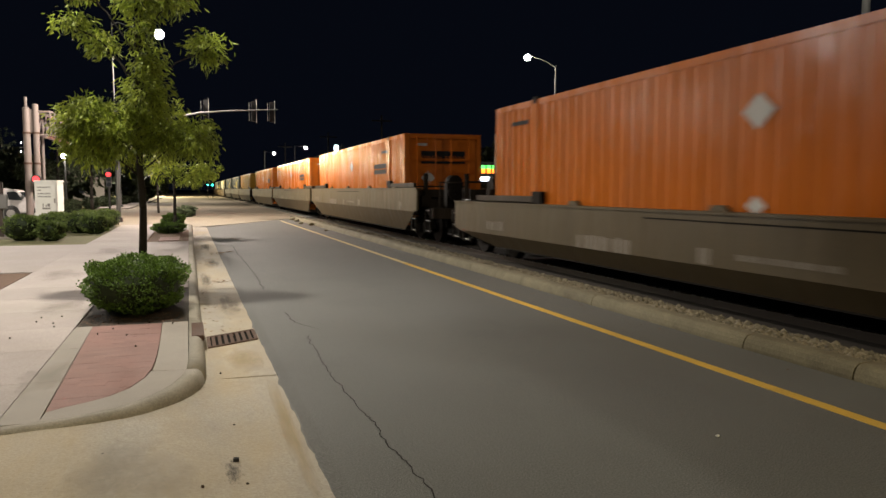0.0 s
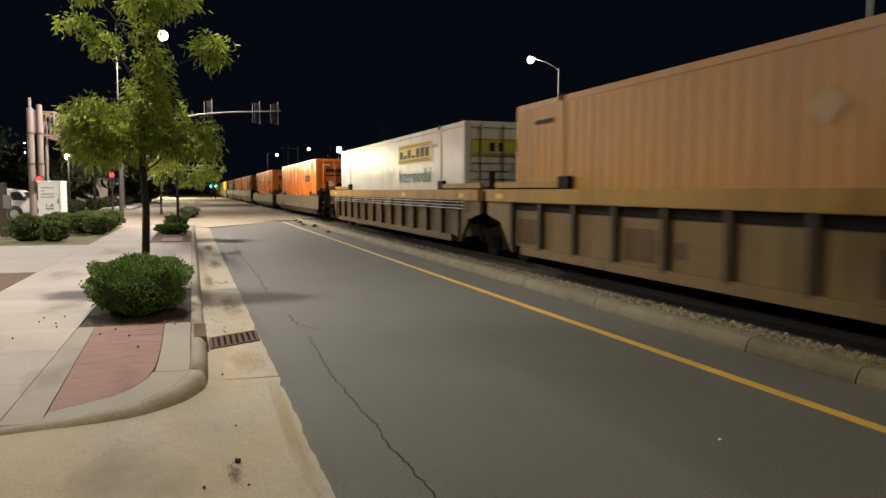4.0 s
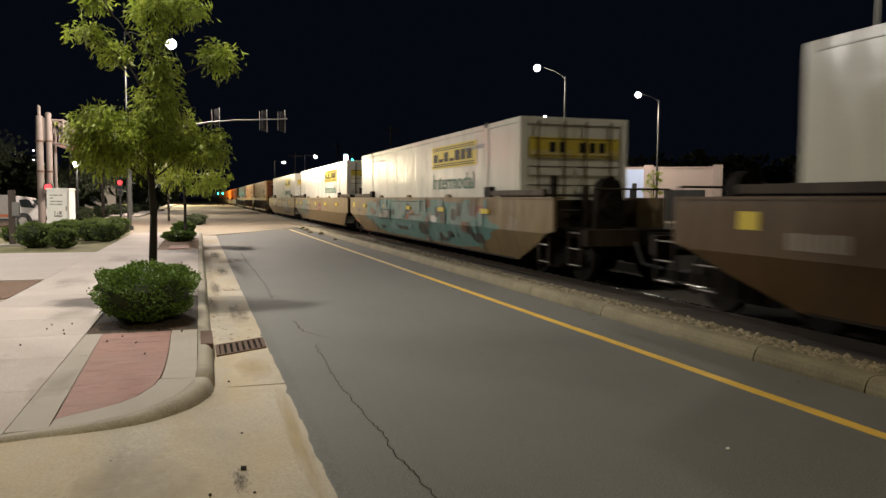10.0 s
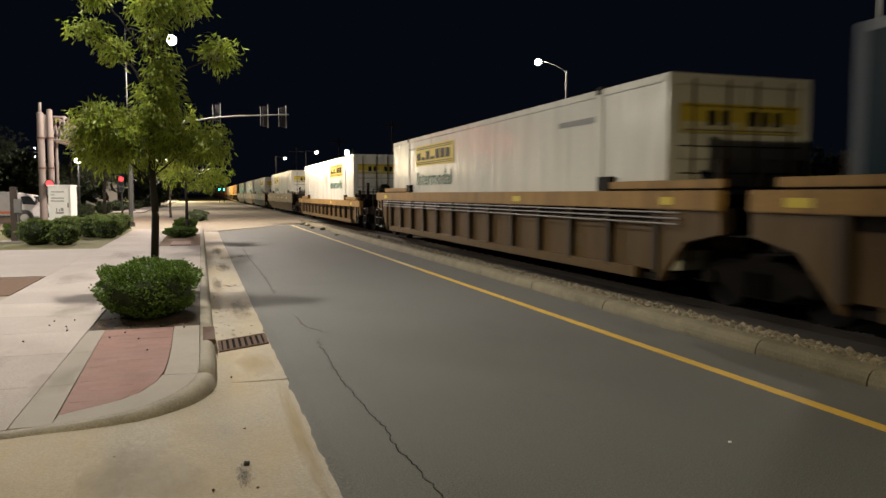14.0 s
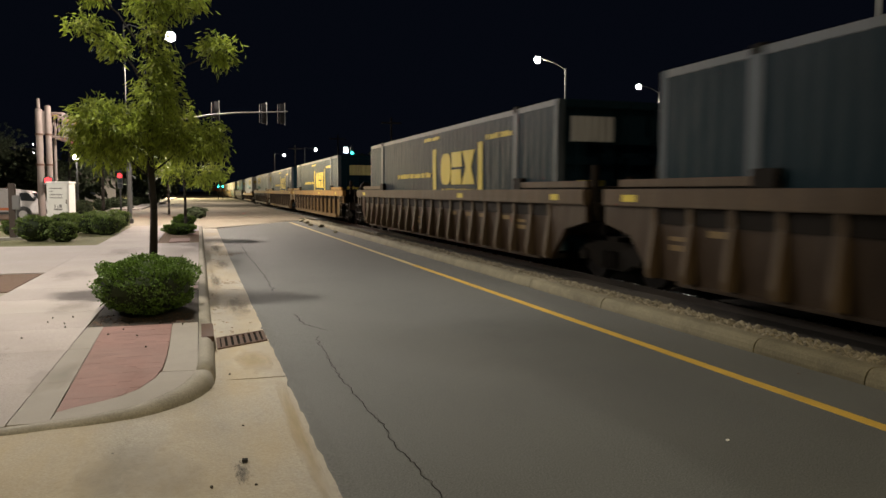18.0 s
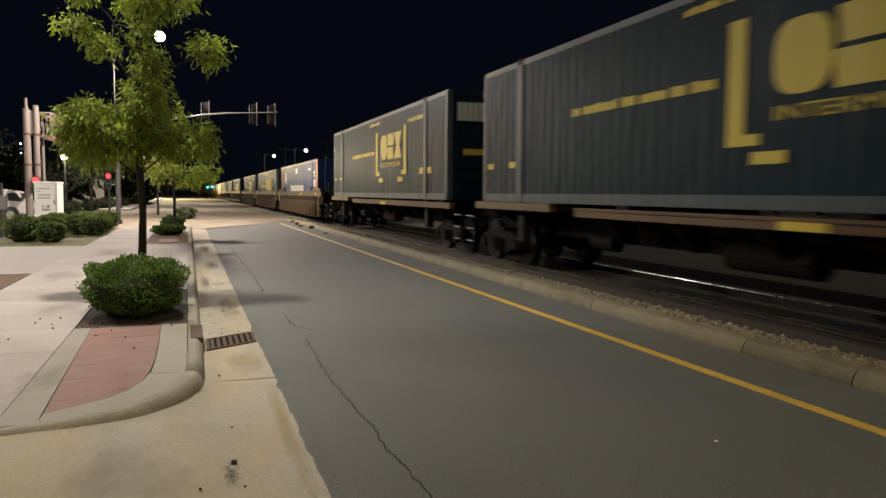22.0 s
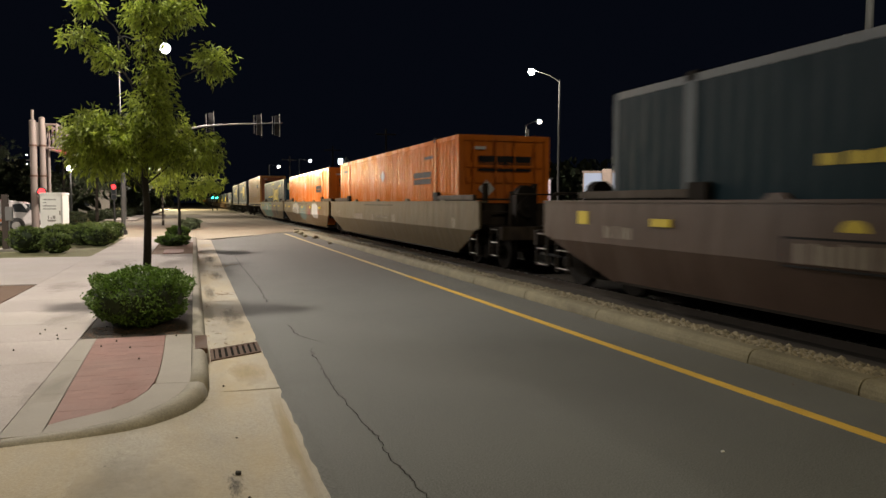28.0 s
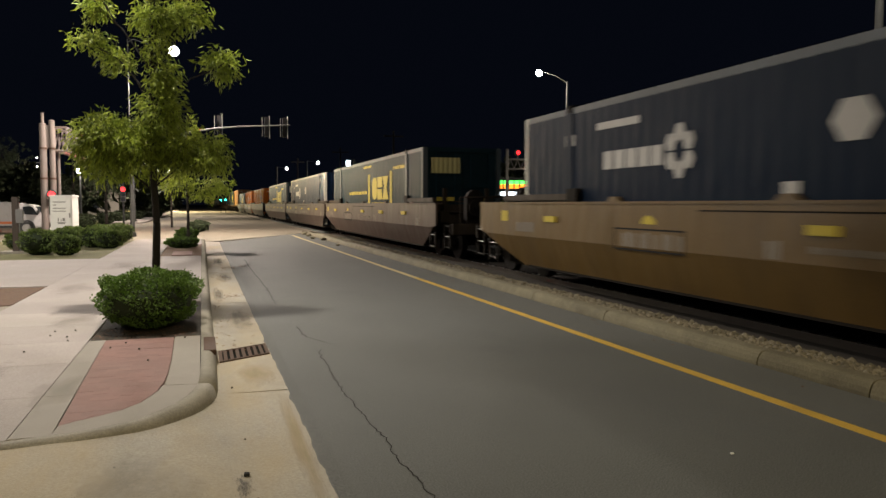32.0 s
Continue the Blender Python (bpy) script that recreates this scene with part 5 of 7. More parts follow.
# seconds and metres run by the train; offset of each load's front from the origin at the start
RUN = [(0, 0.00), (4, 65.15), (8, 130.59), (12, 196.29), (16, 262.09), (20, 327.86), (24, 393.58), (28, 459.43), (32, 525.93)]
OFFSETS = {-9: -202.4, -8: -182.95, -7: -163.5, -6: -140.0, -5: -120.55, -4: -101.1, -3: -77.8, -2: -58.35, -1: -38.88, 0: -15.35, 1: 8.01, 2: 31.47, 3: 50.77, 4: 70.07,
           5: 93.68, 6: 113.27, 7: 132.75, 8: 156.65, 9: 180.30, 10: 203.71, 11: 223.08, 12: 242.50, 13: 266.01, 14: 285.47, 15: 305.09, 16: 325.94,
           17: 344.65, 18: 365.19, 19: 386.24, 20: 405.80, 21: 425.22, 22: 448.80, 23: 468.39, 24: 487.78, 25: 511.54}
MOVERS = []


def at_start(i, z):
    return pose(XC, -OFFSETS[i] - HALF, z)


def add_load(ob, i, z=0.47):
    ob.matrix_basis = at_start(i, z)
    MOVERS.append(ob)


def add_wagon(ob, i):
    ob.matrix_basis = at_start(i, RAILZ)
    MOVERS.append(ob)


orange = orange_box(P_ORANGE, "glossy orange corrugated container with dark name bars")
P_RUSTDOOR = paint("rusty_door_paint", (0.24, 0.075, 0.03), 0.5, amount=0.6, var=0.3)
amber = orange_box(P_AMBER, "faded orange corrugated container with dark name bars", P_RUSTDOOR)
white = white_box(True)
white_b = white_box(False)
blue = blue_box("dark blue container with a large yellow block sign")
blue_c = blue_box("dark blue container with yellow block sign and wide rear panel", patch=(-0.72, 0.72, 1.93, 2.42))
blue_w = blue_box("dark blue container with yellow block sign and white rear patch", end=M_WHITE)
navy = navy_box()
royal = royal_box()
yellow = container(P_YELLOWBOX, "plain yellow corrugated container")
LOADS = {-9: white, -8: blue, -7: white, -6: blue, -5: blue, -4: yellow, -3: orange, -2: orange, -1: orange, 0: orange, 1: orange, 2: white, 3: amber, 4: amber, 5: white,
         6: white, 7: white, 8: white_b, 9: white, 10: white_b, 11: blue_c, 12: blue_c, 13: blue_w, 14: blue_c, 15: royal, 16: blue_w, 17: blue_w, 18: amber, 19: blue,
         20: orange, 21: orange, 22: blue_w, 23: navy, 24: blue, 25: navy}
used = set()
for i, proto in LOADS.items():
    z = 1.416 if i in (16, 17, 18) else 0.47
    if proto in used:
        add_load(copy_thing(proto, at_start(i, z)), i, z)
    else:
        used.add(proto)
        add_load(proto, i, z)

GREY_L = "grey-tan smooth-sided well wagon with road grime"
BROWN_L = "brown smooth-sided well wagon with marking plates"
RIB_L = "ribbed rusty well wagon with a yellow top chord"
KINDS = {}


def wagon(i, key, make):
    if key in KINDS:
        ob = copy_thing(KINDS[key], at_start(i, RAILZ))
    else:
        ob = KINDS[key] = make()
    add_wagon(ob, i)


A, B, C, S = (False, True), (True, True), (True, False), (False, False)
for i, e in ((-9, A), (-8, B), (-7, C), (-6, A), (-5, B), (-4, C), (-3, A), (-2, B), (-1, C), (0, S), (1, S)):
    wagon(i, ("grey", e), lambda: well_wagon("smooth", W_GREY, GREY_L, e, plates="few", top=1.27 if e == S else 1.60))
# ribs painted darker than the sheet for their unlit faces
for i, e, p in ((2, A, True), (3, B, False), (4, C, False), (10, A, True), (11, B, False), (12, C, False)):
    wagon(i, ("rib", e, i < 5), lambda: well_wagon("ribbed", (W_DUST if i == 2 else W_PANEL) if i < 5 else W_RUSTSIDE, RIB_L, e, rib_paint=W_RIB, chord=W_YELLOW if i < 5 else W_RUST, pipes=p))
wagon(9, ("rib", S), lambda: well_wagon("ribbed", W_RUSTSIDE, RIB_L, S, rib_paint=W_RIB, chord=W_RUST, top=1.27))
TAGS = {5: [("field", 2, -6.4, -1.75, 0.45, 1.45), ("letters", 1, -6.3, -1.9, 0.6, 1.4), ("letters", 1, 3.0, 5.6, 1.0, 1.4)],
        6: [("field", 4, 3.1, 5.4, 0.6, 1.5), ("letters", 4, 5.4, 8.6, 0.6, 1.3), ("letters", 2, 3.4, 5.2, 0.7, 1.3), ("field", 3, -1.8, -0.8, 0.85, 1.35)],
        7: [("field", 0, -7.4, 6.1, 0.3, 1.57), ("field", 4, 2.6, 6.1, 0.8, 1.5), ("field", 4, -1.5, 1.4, 0.9, 1.5), ("field", 4, -6.2, -4.0, 0.8, 1.45), ("field", 2, 5.0, 5.5, 0.55, 0.8), ("field", 5, 5.1, 5.4, 0.45, 0.6), ("field", 2, 4.0, 4.35, 1.15, 1.4),
            ("field", 5, 4.0, 4.25, 1.0, 1.2), ("field", 2, 3.4, 4.1, 0.5, 0.62), ("field", 2, 1.7, 2.1, 1.0, 1.2), ("field", 2, -0.2, 0.4, 1.15, 1.4), ("field", 2, 0.3, 1.6, 0.55, 0.68), ("field", 5, -0.1, 0.3, 0.9, 1.1),
            ("field", 2, -1.9, -1.0, 0.5, 0.85), ("field", 5, -2.4, -1.7, 1.3, 1.54), ("field", 1, -3.0, -2.4, 0.9, 1.1), ("field", 2, -3.6, -2.6, 0.4, 0.62), ("field", 2, -4.6, -4.2, 1.0, 1.3), ("field", 5, -5.4, -5.0, 0.7, 1.0), ("field", 2, -6.4, -5.6, 0.5, 0.75), ("field", 4, 1.6, 2.4, 0.5, 0.8), ("field", 2, -3.2, -2.8, 1.05, 1.35), ("field", 5, 3.9, 4.9, 1.42, 1.55), ("field", 3, -6.6, -6.0, 1.1, 1.4)],
        19: [("field", 4, 0.3, 6.2, 0.3, 1.58), ("field", 0, -1.2, 2.6, 0.32, 1.56), ("field", 0, 3.0, 6.0, 0.34, 0.9), ("field", 0, 6.1, 7.9, 0.8, 1.45), ("field", 3, -2.0, -1.2, 0.45, 1.35), ("field", 6, -3.4, -1.5, 0.4, 1.36),
             ("field", 2, -5.6, -4.2, 0.55, 1.35), ("field", 2, 1.0, 1.5, 0.62, 0.84), ("field", 2, -0.4, 0.0, 0.5, 0.75), ("field", 2, 4.0, 4.3, 0.6, 0.75), ("field", 5, 0.9, 1.4, 0.5, 0.62), ("field", 1, 2.0, 2.6, 1.0, 1.1), ("letters", 1, 2.2, 2.9, 1.05, 1.3)],
        20: [("field", 1, 1.5, 4.5, 0.8, 1.5), ("field", 4, -1.5, 1.2, 0.5, 1.4), ("field", 3, -3.4, -2.2, 0.8, 1.4), ("field", 1, -6.0, -3.8, 0.7, 1.5)]}
dabs = random.Random(77)
for k in range(44):
    y, z, wd, hg = dabs.uniform(-7.0, 5.8), dabs.uniform(0.4, 1.5), dabs.uniform(0.12, 0.5), dabs.uniform(0.06, 0.2)
    TAGS[7].append(("field", dabs.choice((0, 2, 2, 4, 4, 5, 6)), y - wd / 2, y + wd / 2, z - hg, z + hg))
for i, e in ((5, A), (6, B), (7, C)):
    wagon(i, ("brown", e), lambda: well_wagon("smooth", W_BROWN, "brown smooth-sided well wagon covered in graffiti", e, graffiti=TAGS[i], seed=i))
wagon(8, ("brown", S), lambda: well_wagon("smooth", W_UMBER, BROWN_L, S))
for i, e in ((13, A), (14, B), (15, C)):
    wagon(i, ("ribs", e), lambda: well_wagon("ribs", W_MAROON, "dark red-brown well wagon with closely spaced pale ribs", e, rib_paint=W_RIBPALE, chord=W_RIBPALE))
for i in (16, 17, 18):
    wagon(i, "spine", lambda: spine_wagon("dark skeleton flat wagon with container stands"))
for i, e in ((19, A), (20, B)):
    wagon(i, ("tan", e), lambda: well_wagon("smooth", W_TAN, "tan well wagon with teal and white graffiti", e, graffiti=TAGS[i], seed=i))
wagon(21, ("grey", C), lambda: well_wagon("smooth", W_GREY, GREY_L, C, plates="few"))
for i, e in ((22, A), (23, B), (24, C)):
    wagon(i, ("red", e), lambda: well_wagon("smooth", W_RED, "red-brown smooth-sided well wagon with marking plates", e))
wagon(25, ("yellow", S), lambda: well_wagon("smooth", W_OCHRE, "yellow-tan smooth-sided well wagon", A))


# ---- street lamps and poles ----
RUSTED_GALV = node_mat("rust_stained_galvanised_steel", (0.18, 0.148, 0.136), 0.65, metal=0.2, var=0.25, scale=2.5, streak=True, dirt=(0.13, 0.07, 0.05), dirt_amount=0.6)
RUST_STEEL = node_mat("rusty_band", (0.09, 0.05, 0.035), 0.8, metal=0.2, var=0.3)
POLE = node_mat("weathered_pole", (0.085, 0.085, 0.083), 0.7, metal=0.1, var=0.2)

def street_lamp(x, y, h, hx, hy, hz, label, lens=None, r=0.09, material=None, glass=0.2):
    """A steel pole with a curved arm to a lamp head at (hx, hy, hz)."""
    s = thing("street_lamp", label, "street lamp", "street lamps", m=pose(x, y, 0))
    material = material or POLE
    part("pole", rod(bmesh.new(), (0, 0, -0.05), (0, 0, h), r, r * 0.6, seg=14), material, s)
    part("base", boxes((-0.2, 0.2, -0.2, 0.2, -0.05, 0.22), bevel=0.03), material, s)
    d = Vector((hx - x, hy - y, hz - h))
    pts = [Vector((0, 0, h - 0.15)), Vector((d.x * 0.12, d.y * 0.12, h + 0.02)), Vector((d.x * 0.4, d.y * 0.4, (h + hz) / 2 + 0.08)), Vector((d.x * 0.9, d.y * 0.9, hz + 0.12))]
    bm = bmesh.new()
    for a, b in zip(pts, pts[1:]):
        rod(bm, a, b, 0.025, seg=8)
    part("arm", bm, material, s)
    u = d.copy()
    u.z = 0
    u.normalize()
    ang = math.degrees(math.atan2(u.y, u.x))
    head = box(bmesh.new(), -0.32, 0.12, -0.11, 0.11, 0.07, 0.17, bevel=0.04)
    head.transform(pose(d.x, d.y, hz, 0, 0, ang))
    hd = part("lamp_head", head, DARKMETAL, s)
    gl = bmesh.new()
    bmesh.ops.create_uvsphere(gl, u_segments=14, v_segments=8, radius=glass, matrix=pose(d.x, d.y, hz + 0.02) @ Matrix.Diagonal((1.0, 1.0, 0.95, 1)))
    part("lens", gl, lens or LAMP_HEAD, hd, "glowing lamp lens", smooth=True).visible_shadow = False
    return s


street_lamp(-3.3, 39.5, 9.6, -1.19, 39.5, 9.14, "galvanised street lamp glowing behind the tree", r=0.045, glass=0.25)
street_lamp(20.3, 39.2, 8.75, 18.5, 39.2, 9.1, "tall street lamp lit beyond the track")
street_lamp(31.6, 46.5, 8.8, 30.0, 46.7, 9.1, "street lamp lit by the pale building")
street_lamp(29.2, 63.0, 8.8, 30.4, 62.6, 9.1, "lit street lamp far beyond the track")
street_lamp(14.9, 13.4, 10.0, 13.2, 11.4, 9.6, "tall grey street lamp pole beyond the track", r=0.115, material=POLE)
street_lamp(-3.5, 10.8, 9.5, -1.19, 10.8, 9.2, "street lamp over the pavement")
street_lamp(-13.2, 33.0, 6.5, -11.5, 33.0, 6.3, "street lamp over the corner bed")
street_lamp(5.62, -14.0, 9.5, 2.0, -14.0, 9.2, "street lamp over the road")
street_lamp(-5.6, 70.0, 9.1, -3.6, 70.0, 8.84, "street lamp along the far street")
# pole and head for the added fill lamp, out of view
street_lamp(-11.2, 20.0, 8.0, -9.5, 20.0, 7.85, "unseen street lamp added to brighten hedge and tree")
street_lamp(-8.5, 165.0, 9.1, -6.5, 165.0, 8.84, "street lamp at the end of the far street")
street_lamp(-6.8, 104.0, 9.1, -4.8, 104.0, 8.84, "street lamp along the far street")
for x, y, z in ((18.6, 125.0, 8.5), (16.1, 150.0, 8.66)):
    street_lamp(x - 1.8 if x > 0 else x - 1, y, z + 0.3, x, y, z, "far galvanised street lamp lit at night", lens=LAMP_FAR, glass=0.24)


# ---- trees and shrubs ----
def limb(bm, pts, r0, r1):
    for k, (a, b) in enumerate(zip(pts, pts[1:])):
        u0, u1 = k / (len(pts) - 1), (k + 1) / (len(pts) - 1)
        rod(bm, a, b, r0 + (r1 - r0) * u0, r0 + (r1 - r0) * u1, seg=9)


def street_tree(x, y, trunk_r, height, clumps, leaves, seed, label, leaf_len=0.13, leaf=None):
    """clumps: centre (relative to the foot), radii, share of the leaves."""
    r = np.random.default_rng(seed)
    t = thing("street_tree", label, "tree", "street trees", m=pose(x, y, 0.12))
    bm = bmesh.new()
    pts = [Vector((0, 0, -0.05))]
    for k in range(1, 9):
        pts.append(Vector((r.normal(0, 0.009), r.normal(0, 0.009), height * k / 8)))
    limb(bm, pts, trunk_r, trunk_r * 0.18)
    part("trunk", bm, BARK, t, smooth=True)
    for c, rad, share in clumps:
        c = Vector(c)
        z0 = max(1.45, min(c.z - 0.25, c.z * 0.8))
        start = Vector((0, 0, z0))
        mid = start.lerp(c, 0.55) + Vector((0, 0, 0.12))
        bm = bmesh.new()
        limb(bm, [start, mid, c, c + (c - mid) * 0.5], trunk_r * 0.2, 0.005)
        for _ in range(5):
            e = c + Vector(r.normal(0, 0.6, 3)) * min(rad)
            limb(bm, [mid.lerp(c, r.uniform(0.2, 1.0)), e], 0.009, 0.004)
        part("limb", bm, BARK, t)
    total = sum(s for _, _, s in clumps)
    quads = []
    for c, rad, share in clumps:
        k = int(leaves * share / total)
        # twigs: leaves gather in tufts inside the clump
        nt = max(6, k // 16)
        d = r.normal(0, 1, (nt, 3))
        d /= np.linalg.norm(d, axis=1)[:, None]
        tuft = np.array(c) + d * (r.random((nt, 1)) ** 0.45) * np.array(rad)
        idx = r.integers(0, nt, k)
        cen = tuft[idx] + r.normal(0, 0.065, (k, 3))
        quads.append(blades(r, cen, d[idx] * 0.9, leaf_len, leaf_len * 0.19, droop=0.75, scatter=0.5))
    part("crown", quad_mesh("crown", np.concatenate(quads), leaf or LEAF), leaf or LEAF, t, "loose crown of long narrow leaves")
    return t


street_tree(-0.62, 11.1, 0.062, 4.9, [
    ((-0.62, 0.0, 2.35), (0.46, 0.45, 0.36), 2.0), ((-0.25, 0.1, 2.2), (0.42, 0.5, 0.42), 1.5), ((0.35, 0.1, 2.2), (0.45, 0.45, 0.32), 1.3), ((0.75, 0.0, 2.15), (0.32, 0.4, 0.28), 0.9),
    ((0.1, 0.0, 2.75), (0.34, 0.4, 0.42), 1.1), ((-0.68, 0.1, 2.05), (0.28, 0.35, 0.25), 0.6), ((0.15, -0.1, 3.2), (0.24, 0.3, 0.22), 0.4), ((-0.78, 0.0, 3.66), (0.3, 0.25, 0.10), 0.25),
    ((-0.42, 0.1, 3.42), (0.22, 0.25, 0.16), 0.28), ((0.9, 0.0, 3.42), (0.24, 0.28, 0.22), 0.45), ((0.08, 0.1, 4.05), (0.36, 0.35, 0.22), 0.7), ((-0.68, 0.0, 4.12), (0.26, 0.25, 0.13), 0.25),
    ((0.5, 0.0, 4.1), (0.28, 0.3, 0.2), 0.4), ((0.1, 0.1, 4.7), (0.5, 0.5, 0.35), 0.6), ((0.05, 0.0, 3.6), (0.2, 0.25, 0.2), 0.2)], 19000, 4, "young street tree with narrow yellow-green leaves in a mulch bed", 0.115)
street_tree(-0.47, 28.2, 0.06, 4.6, [((-0.3, 0, 2.1), (0.7, 0.6, 0.5), 1), ((0.6, 0, 1.95), (0.7, 0.6, 0.45), 1.1), ((1.1, 0, 2.15), (0.6, 0.5, 0.4), 0.8), ((0, 0, 3.3), (0.7, 0.6, 0.6), 1), ((0, 0, 4.2), (0.5, 0.5, 0.5), 0.6)], 3600, 8, "young street tree farther along the pavement", 0.16)
street_tree(-1.9, 52.0, 0.08, 5.2, [((0, 0, 3.0), (1.2, 1.0, 0.8), 1), ((0.5, 0, 4.1), (1.0, 1.0, 0.8), 1)], 3000, 9, "far street tree past the crossing", 0.18)
street_tree(-14.5, 58.0, 0.2, 7.0, [((0, 0, 3.6), (2.6, 1.8, 1.6), 1), ((1.5, 0, 4.8), (2.0, 1.6, 1.3), 1), ((-2.0, 0, 4.2), (2.0, 1.6, 1.5), 1)], 7000, 41, "broad dark tree behind the crossing", 0.2, FOLIAGE_FAR)
street_tree(-11.0, 74.0, 0.2, 7.0, [((0, 0, 2.6), (3.0, 1.8, 1.6), 1), ((2.5, 0, 3.2), (2.2, 1.6, 1.5), 1), ((-2.0, 0, 3.4), (2.0, 1.6, 1.5), 1)], 7000, 42, "low dark tree beyond the crossing", 0.22, FOLIAGE_FAR)
street_tree(-6.4, 57.0, 0.12, 6.5, [((0, 0, 3.6), (1.6, 1.4, 1.1), 1), ((0.6, 0, 5.2), (1.3, 1.2, 1.0), 1)], 3600, 10, "dark tree by the far corner", 0.2, FOLIAGE_FAR)


def shrub(x, y, z, rx, ry, rz, count, seed, label, size=0.045, group="shrubs", leaf=None):
    """A clipped shrub: a dark inside and many small leaves over an uneven outline."""
    r = np.random.default_rng(seed)
    s = thing("shrub", label, "shrub", group, m=pose(x, y, z))
    d = r.normal(0, 1, (count, 3))
    d /= np.linalg.norm(d, axis=1)[:, None]
    d[:, 2] = np.where(d[:, 2] < -0.55, -d[:, 2], d[:, 2])
    lump = 1 + 0.10 * np.sin(d[:, 0] * 7 + seed) * np.sin(d[:, 1] * 6 + 1) + 0.08 * np.sin(d[:, 2] * 9 + d[:, 0] * 5)
    sq = np.sign(d) * np.abs(d) ** 0.72
    cen = sq * lump[:, None] * (1 - 0.22 * r.random((count, 1)) ** 2 + 0.07 * (r.random((count, 1)) > 0.94)) * np.array((rx, ry, rz)) * 0.92
    cen[:, 2] += rz * 0.8
    cen[:, :2] *= (0.74 + 0.26 * np.clip(cen[:, 2:] / (rz * 0.9), 0, 1))
    cen = cen[cen[:, 2] > 0.02]
    dd = d[:len(cen)] * 0.8
    part("foliage", quad_mesh("foliage", blades(r, cen, dd, size, size * 0.55, droop=-0.3, scatter=0.7), leaf or BUSH), leaf or BUSH, s)
    # solid core, coloured dark to stand for the shade between the leaves
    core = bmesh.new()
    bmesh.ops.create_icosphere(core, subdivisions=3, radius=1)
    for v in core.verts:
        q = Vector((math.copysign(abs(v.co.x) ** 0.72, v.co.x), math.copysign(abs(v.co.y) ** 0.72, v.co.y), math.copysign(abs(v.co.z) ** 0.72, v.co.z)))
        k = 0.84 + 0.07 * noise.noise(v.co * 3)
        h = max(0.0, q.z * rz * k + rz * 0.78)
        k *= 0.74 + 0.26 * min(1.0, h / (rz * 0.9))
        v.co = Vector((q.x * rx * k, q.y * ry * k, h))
    part("inside", core, BUSHCORE, s, "dark solid core with the inner shade in its colour")
    return s


shrub(-0.63, 9.68, 0.13, 0.61, 0.98, 0.37, 15000, 1, "clipped dense green boxwood shrub in the mulch bed", 0.042)
shrub(-0.66, 26.6, 0.13, 0.56, 0.55, 0.2, 3600, 2, "clipped green shrub under the second tree", 0.07)
shrub(-0.57, 30.0, 0.13, 0.46, 0.5, 0.31, 2600, 3, "round dark green shrub behind the second tree", 0.08)
shrub(-0.15, 46.0, 0.0, 0.6, 0.6, 0.36, 1000, 21, "far dark shrub past the crossing", 0.14, leaf=FOLIAGE_FAR)
for k in range(11):
    fy = 50.5 + 5.2 * k
    shrub(-8.6 + 0.3 * k + 0.35 * math.sin(2.3 * k), fy, -0.006, 0.95 + 0.25 * math.sin(1.7 * k), 0.9, 0.5 + 0.14 * math.sin(3.1 * k), 900, 60 + k, "dark loose shrub along the far walk", 0.2, "far walk shrubs", FOLIAGE_FAR)
for i, (x, y, rx, rz) in enumerate(((-4.5, 24.0, 0.55, 0.42), (-3.75, 23.6, 0.42, 0.33), (-4.1, 25.6, 0.5, 0.4), (-3.0, 27.0, 0.5, 0.36), (-3.5, 27.6, 0.55, 0.4), (-4.2, 28.2, 0.55, 0.38), (-3.0, 29.0, 0.5, 0.38), (-3.6, 30.4, 0.6, 0.4), (-4.6, 30.6, 0.6, 0.36), (-3.1, 31.6, 0.55, 0.4), (-5.4, 26.4, 0.55, 0.33))):
    shrub(x, y, 0.13, rx, rx, rz, 1900, 30 + i, "loose green hedge shrub in the corner bed", 0.085, "hedge shrubs", HEDGE)

# grass tufts and fallen leaves
def litter():
    r = np.random.default_rng(77)
    k = 420
    cen = np.stack([r.uniform(-1.15, -0.1, k), r.uniform(8.62, 9.4, k), np.full(k, 0.142)], 1)
    cen2 = np.stack([r.uniform(-4.5, -2.7, k), r.uniform(12.2, 14.4, k), np.full(k, 0.137)], 1)
    q = blades(r, np.concatenate([cen, cen2]), np.zeros((2 * k, 3)), 0.06, 0.025, droop=0, scatter=1.0)
    q[:, :, 2] = 0.14 + (q[:, :, 2] - 0.14) * 0.2
    q[:, :, 2] = np.maximum(q[:, :, 2], 0.139)
    tagged(part("leaf_litter", quad_mesh("leaf_litter", q, MULCH), MULCH, None), "dry fallen leaves on the mulch", "leaf litter", "", "stuff")


litter()


